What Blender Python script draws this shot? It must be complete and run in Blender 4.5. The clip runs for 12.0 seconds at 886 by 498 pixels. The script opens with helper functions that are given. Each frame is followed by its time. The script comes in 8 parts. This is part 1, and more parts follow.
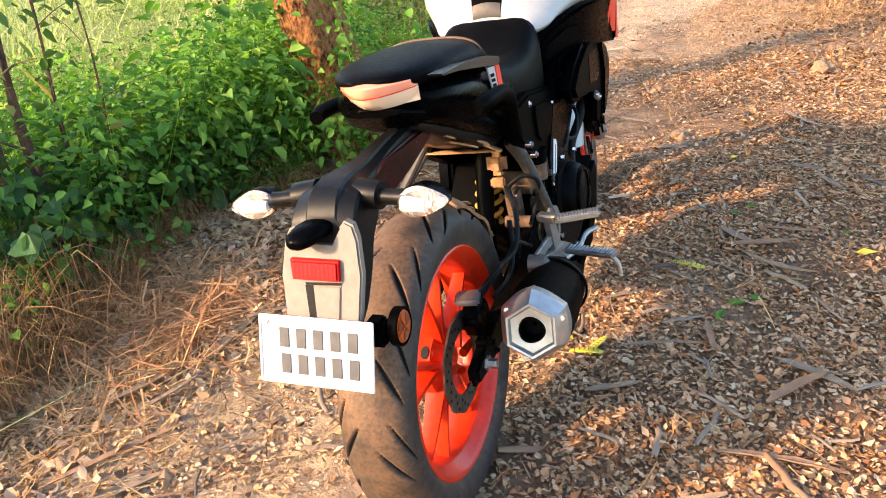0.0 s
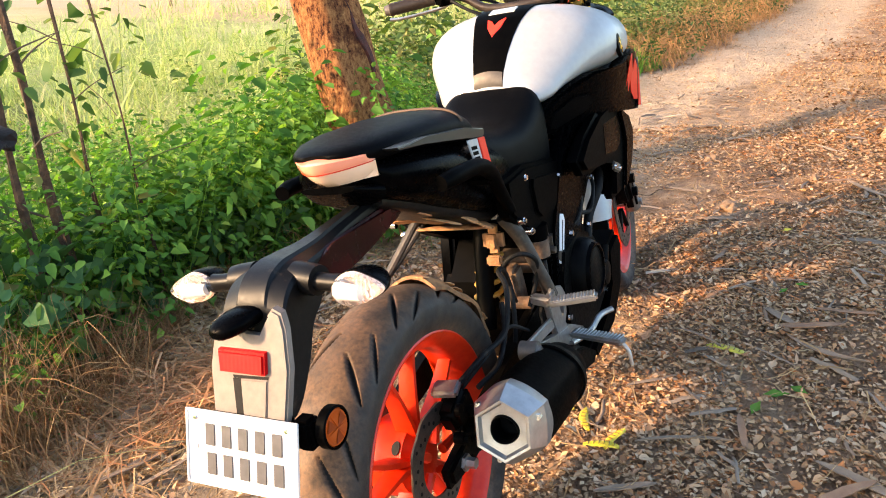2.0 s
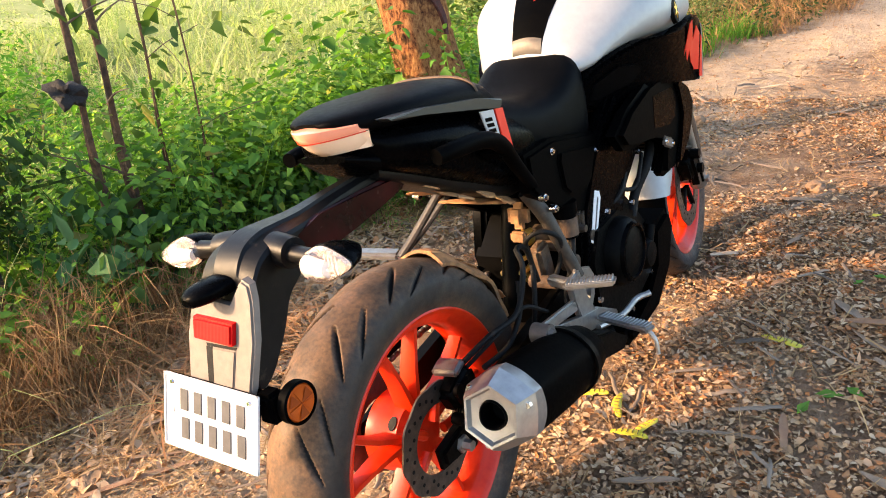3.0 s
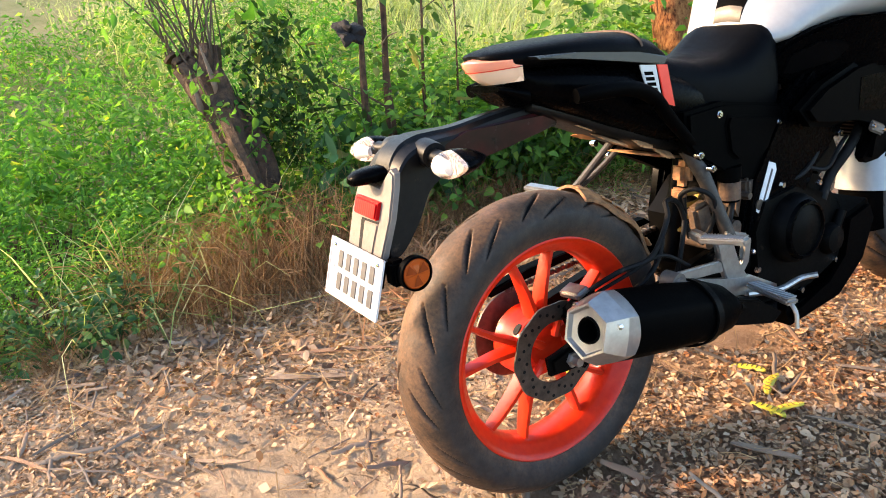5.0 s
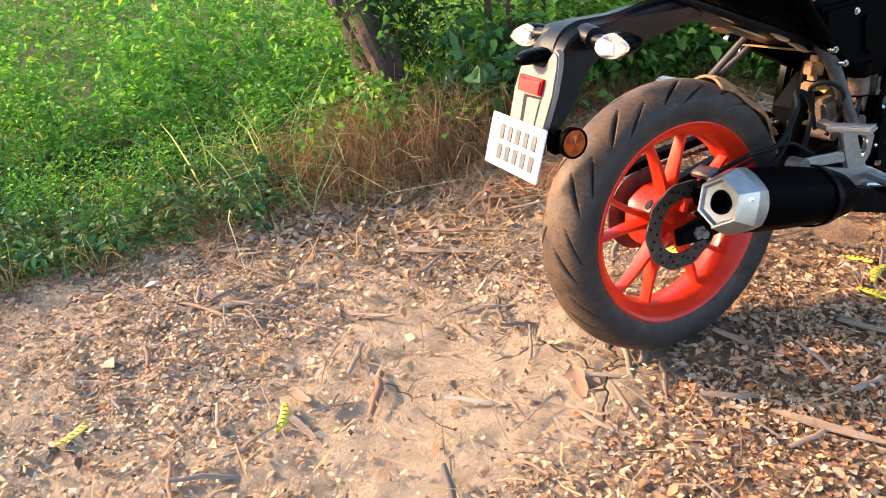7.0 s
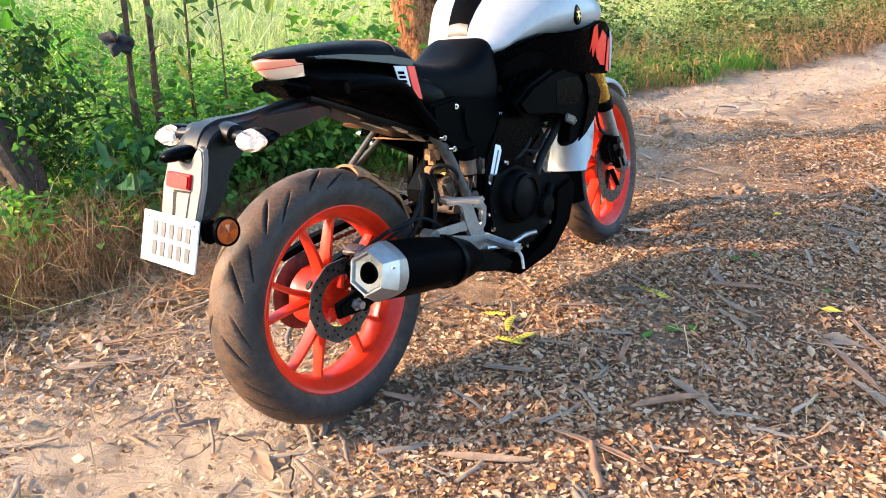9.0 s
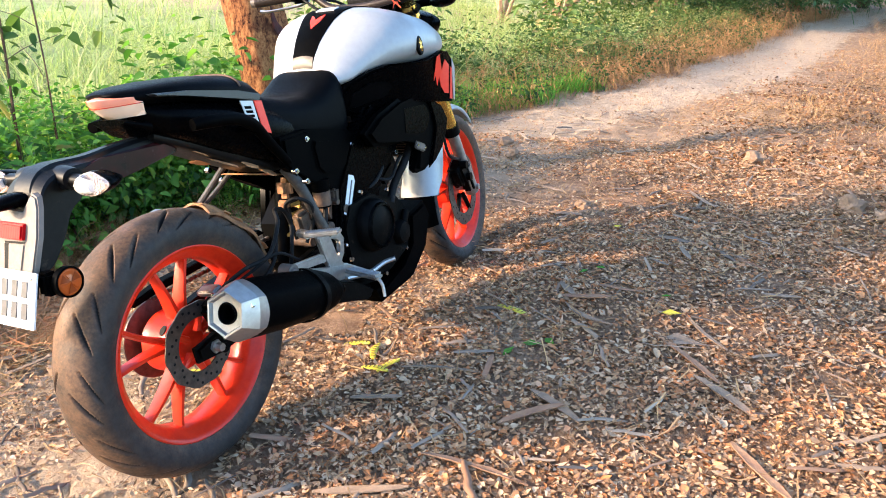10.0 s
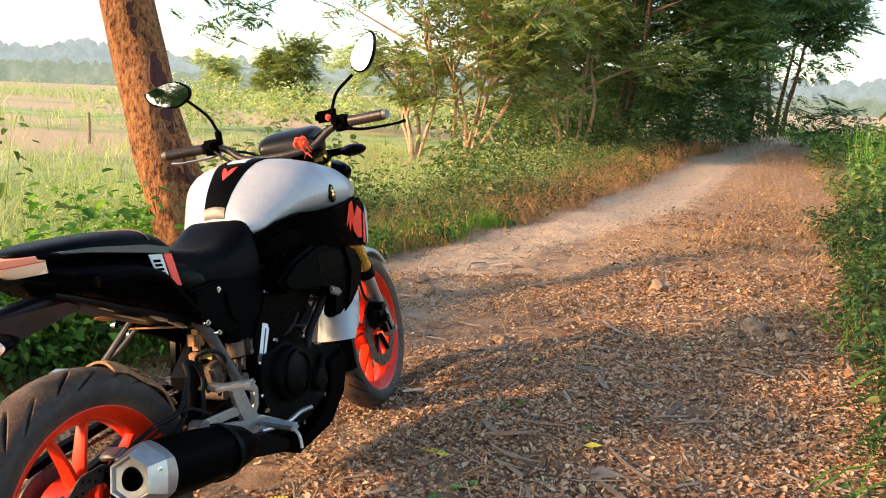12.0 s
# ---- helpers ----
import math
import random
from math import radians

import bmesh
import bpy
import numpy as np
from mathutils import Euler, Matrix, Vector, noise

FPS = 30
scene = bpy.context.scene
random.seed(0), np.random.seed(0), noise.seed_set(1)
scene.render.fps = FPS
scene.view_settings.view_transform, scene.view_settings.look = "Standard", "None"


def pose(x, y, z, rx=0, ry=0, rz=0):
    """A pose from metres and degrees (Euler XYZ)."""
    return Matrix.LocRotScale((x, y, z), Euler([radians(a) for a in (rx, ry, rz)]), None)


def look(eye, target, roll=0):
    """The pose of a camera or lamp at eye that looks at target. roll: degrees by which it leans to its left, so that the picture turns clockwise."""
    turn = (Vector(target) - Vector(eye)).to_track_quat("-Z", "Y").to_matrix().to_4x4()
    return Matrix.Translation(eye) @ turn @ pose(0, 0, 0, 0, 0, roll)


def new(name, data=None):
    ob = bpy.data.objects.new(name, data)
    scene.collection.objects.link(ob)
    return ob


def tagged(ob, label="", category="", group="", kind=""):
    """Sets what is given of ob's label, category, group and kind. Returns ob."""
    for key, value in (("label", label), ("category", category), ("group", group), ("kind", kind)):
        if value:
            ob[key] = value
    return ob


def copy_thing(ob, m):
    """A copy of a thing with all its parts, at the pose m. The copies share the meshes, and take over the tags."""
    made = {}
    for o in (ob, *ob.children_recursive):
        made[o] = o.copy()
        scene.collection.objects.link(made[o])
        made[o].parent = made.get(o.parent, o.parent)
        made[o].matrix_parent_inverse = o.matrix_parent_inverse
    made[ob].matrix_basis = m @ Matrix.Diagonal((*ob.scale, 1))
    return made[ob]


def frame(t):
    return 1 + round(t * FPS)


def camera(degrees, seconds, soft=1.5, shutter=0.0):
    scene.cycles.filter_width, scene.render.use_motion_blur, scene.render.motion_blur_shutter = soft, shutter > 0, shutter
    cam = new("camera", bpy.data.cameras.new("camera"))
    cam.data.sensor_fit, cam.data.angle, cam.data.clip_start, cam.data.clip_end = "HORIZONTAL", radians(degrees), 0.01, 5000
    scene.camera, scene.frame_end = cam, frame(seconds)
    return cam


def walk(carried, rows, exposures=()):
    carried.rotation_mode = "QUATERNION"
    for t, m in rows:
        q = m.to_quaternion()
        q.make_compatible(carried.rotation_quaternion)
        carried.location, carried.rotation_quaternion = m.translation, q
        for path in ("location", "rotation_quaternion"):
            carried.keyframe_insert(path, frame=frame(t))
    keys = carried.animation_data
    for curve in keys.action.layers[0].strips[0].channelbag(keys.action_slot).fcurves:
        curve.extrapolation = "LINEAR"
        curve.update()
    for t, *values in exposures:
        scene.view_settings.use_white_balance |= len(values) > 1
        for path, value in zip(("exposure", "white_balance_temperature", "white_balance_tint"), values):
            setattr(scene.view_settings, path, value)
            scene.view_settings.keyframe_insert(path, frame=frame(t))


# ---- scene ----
cam = camera(59.49, 12.0, soft=1.0)
# seconds, eye x y z, yaw to the left from +y, pitch, roll
PATH = [
    (0, 0.3654, -1.1983, 1.2171, 19.455, -27.435, 0.489),
    (0.5, 0.3948, -1.1711, 1.2186, 20.425, -24.466, -0.227),
    (1, 0.4194, -1.1366, 1.2155, 21.259, -23.150, -1.026),
    (1.5, 0.4544, -1.0788, 1.2043, 23.481, -22.272, -1.578),
    (2, 0.4954, -1.0164, 1.1962, 25.881, -22.627, -1.467),
    (2.5, 0.5527, -0.9402, 1.1871, 30.251, -24.337, -1.568),
    (2.7, 0.5729, -0.9181, 1.1922, 31.564, -24.869, -1.782),
    (4.3, 0.8859, -0.8329, 1.1955, 51.561, -24.150, -2.147),
    (4.5, 0.9135, -0.8424, 1.1963, 53.581, -24.499, -2.146),
    (5, 0.9453, -0.8840, 1.1807, 56.906, -26.180, -1.749),
    (5.5, 0.9713, -0.9598, 1.1859, 60.738, -29.680, -3.482),
    (6, 0.9995, -1.0198, 1.1862, 62.903, -30.957, -3.581),
    (6.5, 1.0315, -1.0892, 1.1971, 64.611, -32.343, -2.828),
    (6.7, 1.0418, -1.1095, 1.2034, 64.640, -32.481, -2.763),
    (8.3, 1.1670, -1.1531, 1.2036, 49.227, -27.216, 0.595),
    (8.5, 1.1727, -1.1549, 1.2037, 46.874, -26.803, 1.140),
    (9, 1.1764, -1.1614, 1.2078, 37.504, -24.314, 2.918),
    (9.5, 1.1749, -1.1703, 1.2111, 31.086, -23.066, 3.318),
    (10, 1.1736, -1.1719, 1.2183, 26.130, -21.806, 3.470),
    (10.5, 1.1789, -1.1685, 1.2267, 23.359, -20.348, 3.668),
    (11, 1.1855, -1.1668, 1.2429, 20.898, -18.094, 3.768),
    (11.5, 1.1846, -1.1671, 1.2417, 19.868, -15.099, 3.259),
    (12, 1.1846, -1.1697, 1.2414, 20.555, -11.600, 2.500),
]


def held(x, y, z, yaw, pitch, roll):
    """A camera pose from its eye and its yaw, pitch and roll in degrees."""
    return pose(x, y, z) @ pose(0, 0, 0, 0, 0, yaw) @ pose(0, 0, 0, 90 + pitch) @ pose(0, 0, 0, 0, 0, roll)


walk(cam, [(row[0], held(*row[1:])) for row in PATH], [(0.0, 1.99, 6850, 12), (1.5, 1.93, 6850, 12), (2.5, 1.93, 7450, 15), (4.5, 1.89, 6850, 12), (5.5, 1.90, 6750, 13), (6.5, 1.85, 6550, 13), (8.5, 2.07, 6050, 11), (9.0, 2.00, 5950, 10), (10.5, 1.99, 5850, 9), (11.5, 1.85, 6500, 11), (12.0, 1.44, 7000, 13)])

# ---- world, sun ----
SUN_FROM = Vector((-0.76, -0.65, 0.0)).normalized()
SUN_HEIGHT = 17.5
world = bpy.data.worlds.new("world")
scene.world = world
world.use_nodes = True
wn = world.node_tree
sky = wn.nodes.new("ShaderNodeTexSky")
sky.sky_type = "NISHITA"
sky.sun_disc = False
sky.sun_elevation = radians(SUN_HEIGHT)
sky.sun_rotation = math.atan2(SUN_FROM.x, SUN_FROM.y)
sky.air_density, sky.dust_density, sky.ozone_density = 1.0, 1.3, 2.0
wn.nodes["Background"].inputs["Strength"].default_value = 0.205
wn.links.new(sky.outputs[0], wn.nodes["Background"].inputs["Color"])
sun = new("sun", bpy.data.lights.new("sun", "SUN"))
sun.data.energy, sun.data.angle, sun.data.color = 3.3, radians(4.0), (1.0, 0.69, 0.42)
el = radians(SUN_HEIGHT)
sun.matrix_world = look(SUN_FROM * 40 * math.cos(el) + Vector((0, 0, 40 * math.sin(el))), (0, 0, 0))


# ---- materials ----
def tint(c):
    return (c[0], c[1], c[2], 1.0)


class Shader:
    """A small builder round one node material."""

    def __init__(self, name):
        self.mat = bpy.data.materials.new(name)
        self.mat.use_nodes = True
        self.nt = self.mat.node_tree
        self.bsdf = self.nt.nodes["Principled BSDF"]
        self.coord = self.nt.nodes.new("ShaderNodeTexCoord").outputs["Object"]

    def node(self, kind, **ins):
        n = self.nt.nodes.new(kind)
        for k, v in ins.items():
            sock = n.inputs[k.replace("_", " ")]
            if isinstance(v, bpy.types.NodeSocket):
                self.nt.links.new(v, sock)
            else:
                sock.default_value = v
        return n

    def noise(self, scale, detail=4.0, rough=0.6, at=None):
        n = self.node("ShaderNodeTexNoise", Scale=scale, Detail=detail, Roughness=rough)
        self.nt.links.new(at or self.coord, n.inputs["Vector"])
        return n.outputs["Fac"]

    def ramp(self, fac, stops):
        n = self.node("ShaderNodeValToRGB", Fac=fac)
        els = n.color_ramp.elements
        while len(els) < len(stops):
            els.new(0.5)
        for e, (p, c) in zip(els, stops):
            e.position, e.color = p, tint(c if hasattr(c, "__len__") else (c, c, c))
        return n.outputs["Color"]

    def mix(self, fac, a, b, blend="MIX"):
        n = self.nt.nodes.new("ShaderNodeMix")
        n.data_type, n.blend_type = "RGBA", blend
        for sock, v in zip((n.inputs[0], n.inputs[6], n.inputs[7]), (fac, a, b)):
            if isinstance(v, bpy.types.NodeSocket):
                self.nt.links.new(v, sock)
            elif hasattr(v, "__len__"):
                sock.default_value = tint(v)
            else:
                sock.default_value = v
        return n.outputs[2]

    def math(self, op, a, b=0.0):
        n = self.nt.nodes.new("ShaderNodeMath")
        n.operation = op
        for sock, v in zip(n.inputs, (a, b)):
            if isinstance(v, bpy.types.NodeSocket):
                self.nt.links.new(v, sock)
            else:
                sock.default_value = v
        return n.outputs[0]

    def set(self, **ins):
        for k, v in ins.items():
            sock = self.bsdf.inputs[k.replace("_", " ")]
            if isinstance(v, bpy.types.NodeSocket):
                self.nt.links.new(v, sock)
            else:
                sock.default_value = tint(v) if hasattr(v, "__len__") and len(v) == 3 else v
        return self

    def bump(self, height, strength=0.4, distance=0.002):
        n = self.node("ShaderNodeBump", Height=height, Strength=strength, Distance=distance)
        self.nt.links.new(n.outputs[0], self.bsdf.inputs["Normal"])
        return self


def surface(name, a, b, rough=(0.4, 0.6), metal=0.0, scale=60.0, grain=0.15, dust=0.0, dust_colour=(0.36, 0.25, 0.16), coat=0.0, fine=900.0, depth=0.0006, spec=0.5):
    """Two tones in soft patches, grain and a film of road dust."""
    s = Shader(name)
    patch = s.noise(scale, 5)
    col = s.mix(s.ramp(patch, [(0.3, 0.0), (0.7, 1.0)]), a, b)
    if dust:
        settled = s.ramp(s.noise(scale * 0.35, 8, 0.7), [(0.62 - 0.4 * dust, 0.0), (0.95 - 0.3 * dust, min(1.0, 0.35 + dust * 0.6))])
        col = s.mix(settled, col, dust_colour)
    s.set(Base_Color=col, Metallic=metal, Specular_IOR_Level=spec, Roughness=s.ramp(s.noise(scale * 2.1, 4), [(0.3, rough[0]), (0.75, rough[1])]), Coat_Weight=coat, Coat_Roughness=0.08)
    if grain:
        s.bump(s.noise(fine, 3), grain, depth)
    return s.mat


M_black = surface("black_plastic", (0.0006, 0.0006, 0.0007), (0.0014, 0.0013, 0.0013), (0.44, 0.6), spec=0.012)
M_satin = surface("satin_black_plastic", (0.003, 0.003, 0.0034), (0.008, 0.0072, 0.007), (0.34, 0.46), grain=0.2, fine=700, dust=0.02, spec=0.14)
M_gloss = surface("gloss_black_paint", (0.0006, 0.0006, 0.0008), (0.0013, 0.0013, 0.0015), (0.22, 0.34), grain=0.0, spec=0.02)
M_seat = surface("seat_vinyl", (0.0010, 0.0010, 0.0012), (0.0022, 0.0022, 0.0026), (0.40, 0.5), grain=0.3, fine=1400, depth=0.0008, dust=0.0, spec=0.03)
M_silver = surface("silver_paint", (0.33, 0.325, 0.32), (0.365, 0.36, 0.355), (0.36, 0.44), metal=0.15, coat=0.15, grain=0.0)
M_red = surface("orange_red_paint", (0.58, 0.018, 0.004), (0.68, 0.034, 0.006), (0.3, 0.45), coat=0.06, grain=0.04, dust=0.05, dust_colour=(0.45, 0.13, 0.05), spec=0.3)
M_alu = surface("cast_aluminium", (0.30, 0.29, 0.28), (0.40, 0.39, 0.375), (0.3, 0.48), metal=0.9, grain=0.3, dust=0.15)
M_steel = surface("brushed_steel", (0.36, 0.345, 0.33), (0.46, 0.44, 0.42), (0.28, 0.42), metal=0.8, grain=0.15)
M_tab = surface("brushed_tab", (0.035, 0.028, 0.022), (0.055, 0.045, 0.036), (0.35, 0.5), metal=0.4, grain=0.2)
M_chrome = surface("bolt_steel", (0.6, 0.6, 0.6), (0.7, 0.7, 0.7), (0.15, 0.3), metal=1.0, grain=0.05)
M_bar = surface("dark_bronze_tube", (0.022, 0.014, 0.010), (0.038, 0.026, 0.019), (0.35, 0.5), metal=0.2, dust=0.1, spec=0.3)
M_greymetal = surface("grey_painted_tube", (0.080, 0.068, 0.060), (0.13, 0.108, 0.092), (0.4, 0.55), metal=0.2, dust=0.25)
M_mud = surface("mud_caked_plastic", (0.44, 0.20, 0.08), (0.56, 0.28, 0.12), (0.85, 0.95), grain=0.9, fine=160, depth=0.004, dust=0.15, dust_colour=(0.50, 0.27, 0.13))
M_muddy = surface("mud_splashed_plastic", (0.010, 0.008, 0.007), (0.15, 0.078, 0.04), (0.6, 0.9), scale=26, grain=0.6, fine=220, depth=0.002, dust=0.35)
# red reflections of wheel and lamp put into the blade's base colour
M_blade = surface("gloss_blade_red_reflection", (0.006, 0.002, 0.002), (0.040, 0.004, 0.005), (0.2, 0.3), scale=14, grain=0.0, spec=0.14)
M_clayey = surface("clay_spattered_plastic", (0.06, 0.032, 0.018), (0.50, 0.23, 0.09), (0.7, 0.95), scale=34, grain=0.8, fine=170, depth=0.003)
M_gold = surface("gold_fork_tube", (0.75, 0.42, 0.08), (0.80, 0.47, 0.11), (0.2, 0.3), metal=0.9, grain=0.04)
M_engine = surface("black_engine_casting", (0.0008, 0.0008, 0.0008), (0.0025, 0.0022, 0.002), (0.4, 0.6), grain=0.3, fine=500, dust=0.02, spec=0.045)
M_wing = surface("satin_winglet", (0.010, 0.011, 0.013), (0.016, 0.017, 0.019), (0.28, 0.38), grain=0.05, spec=0.45)
M_stay = surface("dark_stay_paint", (0.018, 0.014, 0.011), (0.045, 0.034, 0.026), (0.5, 0.65), metal=0.1, dust=0.15)
M_rubber = surface("black_rubber", (0.0025, 0.0025, 0.0025), (0.005, 0.0045, 0.0045), (0.6, 0.8), grain=0.4, dust=0.04, spec=0.2)
M_holder = surface("dusty_grey_plastic", (0.14, 0.11, 0.092), (0.185, 0.145, 0.12), (0.5, 0.65), grain=0.35, fine=1200, dust=0.08)
M_plate = surface("white_plate_enamel", (0.58, 0.57, 0.56), (0.64, 0.63, 0.62), (0.3, 0.45), grain=0.05, dust=0.12)
M_ink = surface("plate_ink", (0.040, 0.038, 0.042), (0.070, 0.066, 0.070), (0.5, 0.6), grain=0.0)
M_yellow = surface("yellow_spring", (0.36, 0.20, 0.015), (0.46, 0.27, 0.03), (0.5, 0.7), grain=0.1, dust=0.5)
M_decal = surface("red_decal", (0.85, 0.03, 0.015), (0.9, 0.045, 0.02), (0.3, 0.4), grain=0.0)
M_decalgrey = surface("silver_decal", (0.42, 0.43, 0.45), (0.5, 0.5, 0.52), (0.3, 0.4), metal=0.3, grain=0.0)
M_white = surface("white_sticker", (0.66, 0.67, 0.68), (0.74, 0.74, 0.75), (0.35, 0.5), grain=0.0, dust=0.1)
M_disc = surface("worn_brake_disc", (0.055, 0.042, 0.034), (0.12, 0.09, 0.07), (0.35, 0.55), metal=0.6, grain=0.3, dust=0.15)
M_stitch = surface("tan_piping", (0.075, 0.042, 0.022), (0.11, 0.06, 0.032), (0.7, 0.8), grain=0.3)
M_cloth = surface("red_cloth", (0.75, 0.04, 0.02), (0.85, 0.12, 0.04), (0.8, 0.95), scale=120, grain=0.8, fine=700, depth=0.002)
M_screen = surface("smoked_screen", (0.004, 0.0035, 0.0035), (0.008, 0.0065, 0.006), (0.3, 0.42), grain=0.0, spec=0.12)


def lens(name, colour, rough=0.12, through_light=0.35, ribbed=0.05, coat=0.3, spec=0.5):
    s = Shader(name)
    ribs = s.nt.nodes.new("ShaderNodeTexWave")
    ribs.inputs["Scale"].default_value = 45
    s.nt.links.new(s.coord, ribs.inputs["Vector"])
    s.set(Base_Color=s.mix(s.noise(40), colour, [c * 0.9 for c in colour]), Roughness=rough, Transmission_Weight=through_light, Coat_Weight=coat, Specular_IOR_Level=spec)
    s.bump(ribs.outputs["Fac"], ribbed, 0.001)
    return s.mat


M_lens_clear = lens("clear_lens", (0.96, 0.93, 0.90), 0.05, 0.92, 0.25, 0.0)
M_bulb = surface("frosted_bulb_and_bowl", (0.62, 0.50, 0.44), (0.72, 0.60, 0.53), (0.2, 0.35), metal=0.5, scale=90, grain=0.3)
M_lens_tail = lens("tail_lens", (1.0, 0.34, 0.21), 0.1, 0.0)
# the sun's glow in the lamp is put into this paler lens colour
M_lens_tail_pale = lens("tail_lens_lower_glow", (1.0, 0.70, 0.50), 0.1, 0.0)
M_lens_amber_dark = lens("amber_reflector_facet", (0.22, 0.03, 0.004), 0.2, 0.0)
M_lens_red = lens("red_reflector_lens", (0.50, 0.004, 0.006), 0.35, 0.0, 0.15, 0.0, 0.12)
M_lens_amber = lens("amber_reflector_lens", (0.40, 0.06, 0.006), 0.2, 0.0)
s = Shader("mirror_glass")
s.set(Base_Color=(0.9, 0.9, 0.9), Metallic=1.0, Roughness=0.03)
M_mirror = s.mat

# tyre: worn black with tan dust along the tread
s = Shader("dusty_tyre_rubber")
around = s.node("ShaderNodeSeparateXYZ", Vector=s.coord)
shoulder = s.ramp(s.math("ABSOLUTE", around.outputs["X"]), [(0.052, 1.0), (0.070, 0.12)])
dusty = s.math("MULTIPLY", s.ramp(s.noise(9, 6, 0.7), [(0.34, 0.10), (0.68, 0.90)]), shoulder)
col = s.mix(s.ramp(s.noise(55, 5), [(0.35, 0.0), (0.7, 1.0)]), (0.012, 0.0115, 0.011), (0.024, 0.022, 0.02))
col = s.mix(s.math("MULTIPLY", dusty, s.ramp(s.noise(140, 4), [(0.3, 0.35), (0.75, 1.0)])), col, (0.24, 0.125, 0.062))
# groove cuts painted blacker than the rubber: dust left off, shade put in
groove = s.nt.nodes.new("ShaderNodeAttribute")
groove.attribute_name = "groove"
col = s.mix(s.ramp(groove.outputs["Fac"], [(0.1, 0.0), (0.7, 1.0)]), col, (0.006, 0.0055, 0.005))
s.set(Base_Color=col, Roughness=s.ramp(s.noise(30), [(0.3, 0.5), (0.7, 0.8)]), Specular_IOR_Level=0.3)
s.bump(s.noise(420, 4), 0.35, 0.0012)
M_tyre = s.mat

# earth: trodden clay, cracked and powdery; TRACK is the middle of the pale wheel track, as (y, x)
TRACK = ((0.0, -0.5), (3.5, -0.75), (4.6, -0.62), (6.0, -0.12), (8.0, 0.24), (11.0, 0.46), (16.0, 0.75), (20.0, 1.35), (24.9, 2.6))
s = Shader("dry_clay_ground")
big, mid, small = s.noise(1.3, 5), s.noise(9, 6, 0.65), s.noise(75, 6, 0.7)
xyz = s.node("ShaderNodeSeparateXYZ", Vector=s.coord)
leafy = s.mix(s.ramp(mid, [(0.35, 0.0), (0.65, 1.0)]), (0.40, 0.245, 0.145), (0.22, 0.13, 0.078))
clay = s.mix(s.ramp(mid, [(0.40, 0.0), (0.7, 0.8)]), (0.57, 0.425, 0.285), (0.41, 0.30, 0.195))
bare = s.math("MAXIMUM", s.ramp(big, [(0.52, 0.0), (0.66, 0.75)]), s.ramp(s.math("MULTIPLY", s.math("ADD", xyz.outputs["Y"], s.math("MULTIPLY", big, 3.0)), 0.1), [(0.44, 0.0), (0.68, 1.0)]))
lane = s.math("ADD", s.math("SUBTRACT", xyz.outputs["X"], s.math("MULTIPLY", xyz.outputs["Y"], 0.09)), s.math("MULTIPLY", mid, 0.5))
bare = s.math("MULTIPLY", bare, s.ramp(lane, [(0.55, 1.0), (0.90, 0.25)]))
along = s.math("MULTIPLY", xyz.outputs["Y"], 0.04)
centre = s.math("SUBTRACT", s.math("MULTIPLY", s.ramp(along, [(y * 0.04, (c + 2) / 4) for y, c in TRACK]), 4.0), 2.0)
off_track = s.math("ADD", s.math("ABSOLUTE", s.math("SUBTRACT", xyz.outputs["X"], centre)), s.math("ADD", s.math("MULTIPLY", s.math("SUBTRACT", mid, 0.5), 0.7), s.math("MULTIPLY", s.math("SUBTRACT", small, 0.5), 0.5)))
ahead = s.math("MULTIPLY", s.ramp(s.math("MULTIPLY", xyz.outputs["Y"], 0.2), [(0.34, 0.0), (0.60, 0.9)]), s.ramp(off_track, [(0.44, 1.0), (0.66, 0.0)]))
bare = s.math("MAXIMUM", s.math("MULTIPLY", bare, s.ramp(s.math("MULTIPLY", xyz.outputs["Y"], 0.1), [(0.35, 1.0), (0.55, 0.15)])), ahead)
rear = s.math("ADD", s.math("ADD", s.math("MULTIPLY", xyz.outputs["X"], -0.5), s.math("MULTIPLY", xyz.outputs["Y"], -0.5)), s.math("MULTIPLY", big, 0.8))
bare = s.math("MAXIMUM", bare, s.ramp(rear, [(0.40, 0.0), (0.62, 0.95)]))
col = s.mix(bare, leafy, s.mix(s.math("MULTIPLY", ahead, 0.7), clay, s.mix(s.ramp(s.noise(22, 7, 0.75), [(0.36, 0.0), (0.62, 1.0)]), (0.42, 0.31, 0.21), (0.60, 0.47, 0.345))))
col = s.mix(s.ramp(small, [(0.5, 0.0), (0.8, 0.6)]), col, (0.50, 0.37, 0.25))
warp = s.node("ShaderNodeVectorMath", Vector=s.coord)
warp.operation = "ADD"
wob = s.node("ShaderNodeTexNoise", Scale=6.0, Detail=3.0)
s.nt.links.new(s.coord, wob.inputs["Vector"])
soft = s.node("ShaderNodeVectorMath", Vector=wob.outputs["Color"])
soft.operation = "SCALE"
soft.inputs["Scale"].default_value = 0.22
s.nt.links.new(soft.outputs[0], warp.inputs[1])
cell = s.node("ShaderNodeTexVoronoi", Scale=3.1)
cell.feature = "DISTANCE_TO_EDGE"
s.nt.links.new(warp.outputs[0], cell.inputs["Vector"])
near_crack = s.ramp(cell.outputs["Distance"], [(0.0, 1.0), (0.014, 0.0)])
crack = s.math("MULTIPLY", near_crack, s.ramp(s.noise(2.2, 3), [(0.50, 0.0), (0.60, 1.0)]))
col = s.mix(s.math("MULTIPLY", crack, 0.95), col, (0.035, 0.024, 0.017))
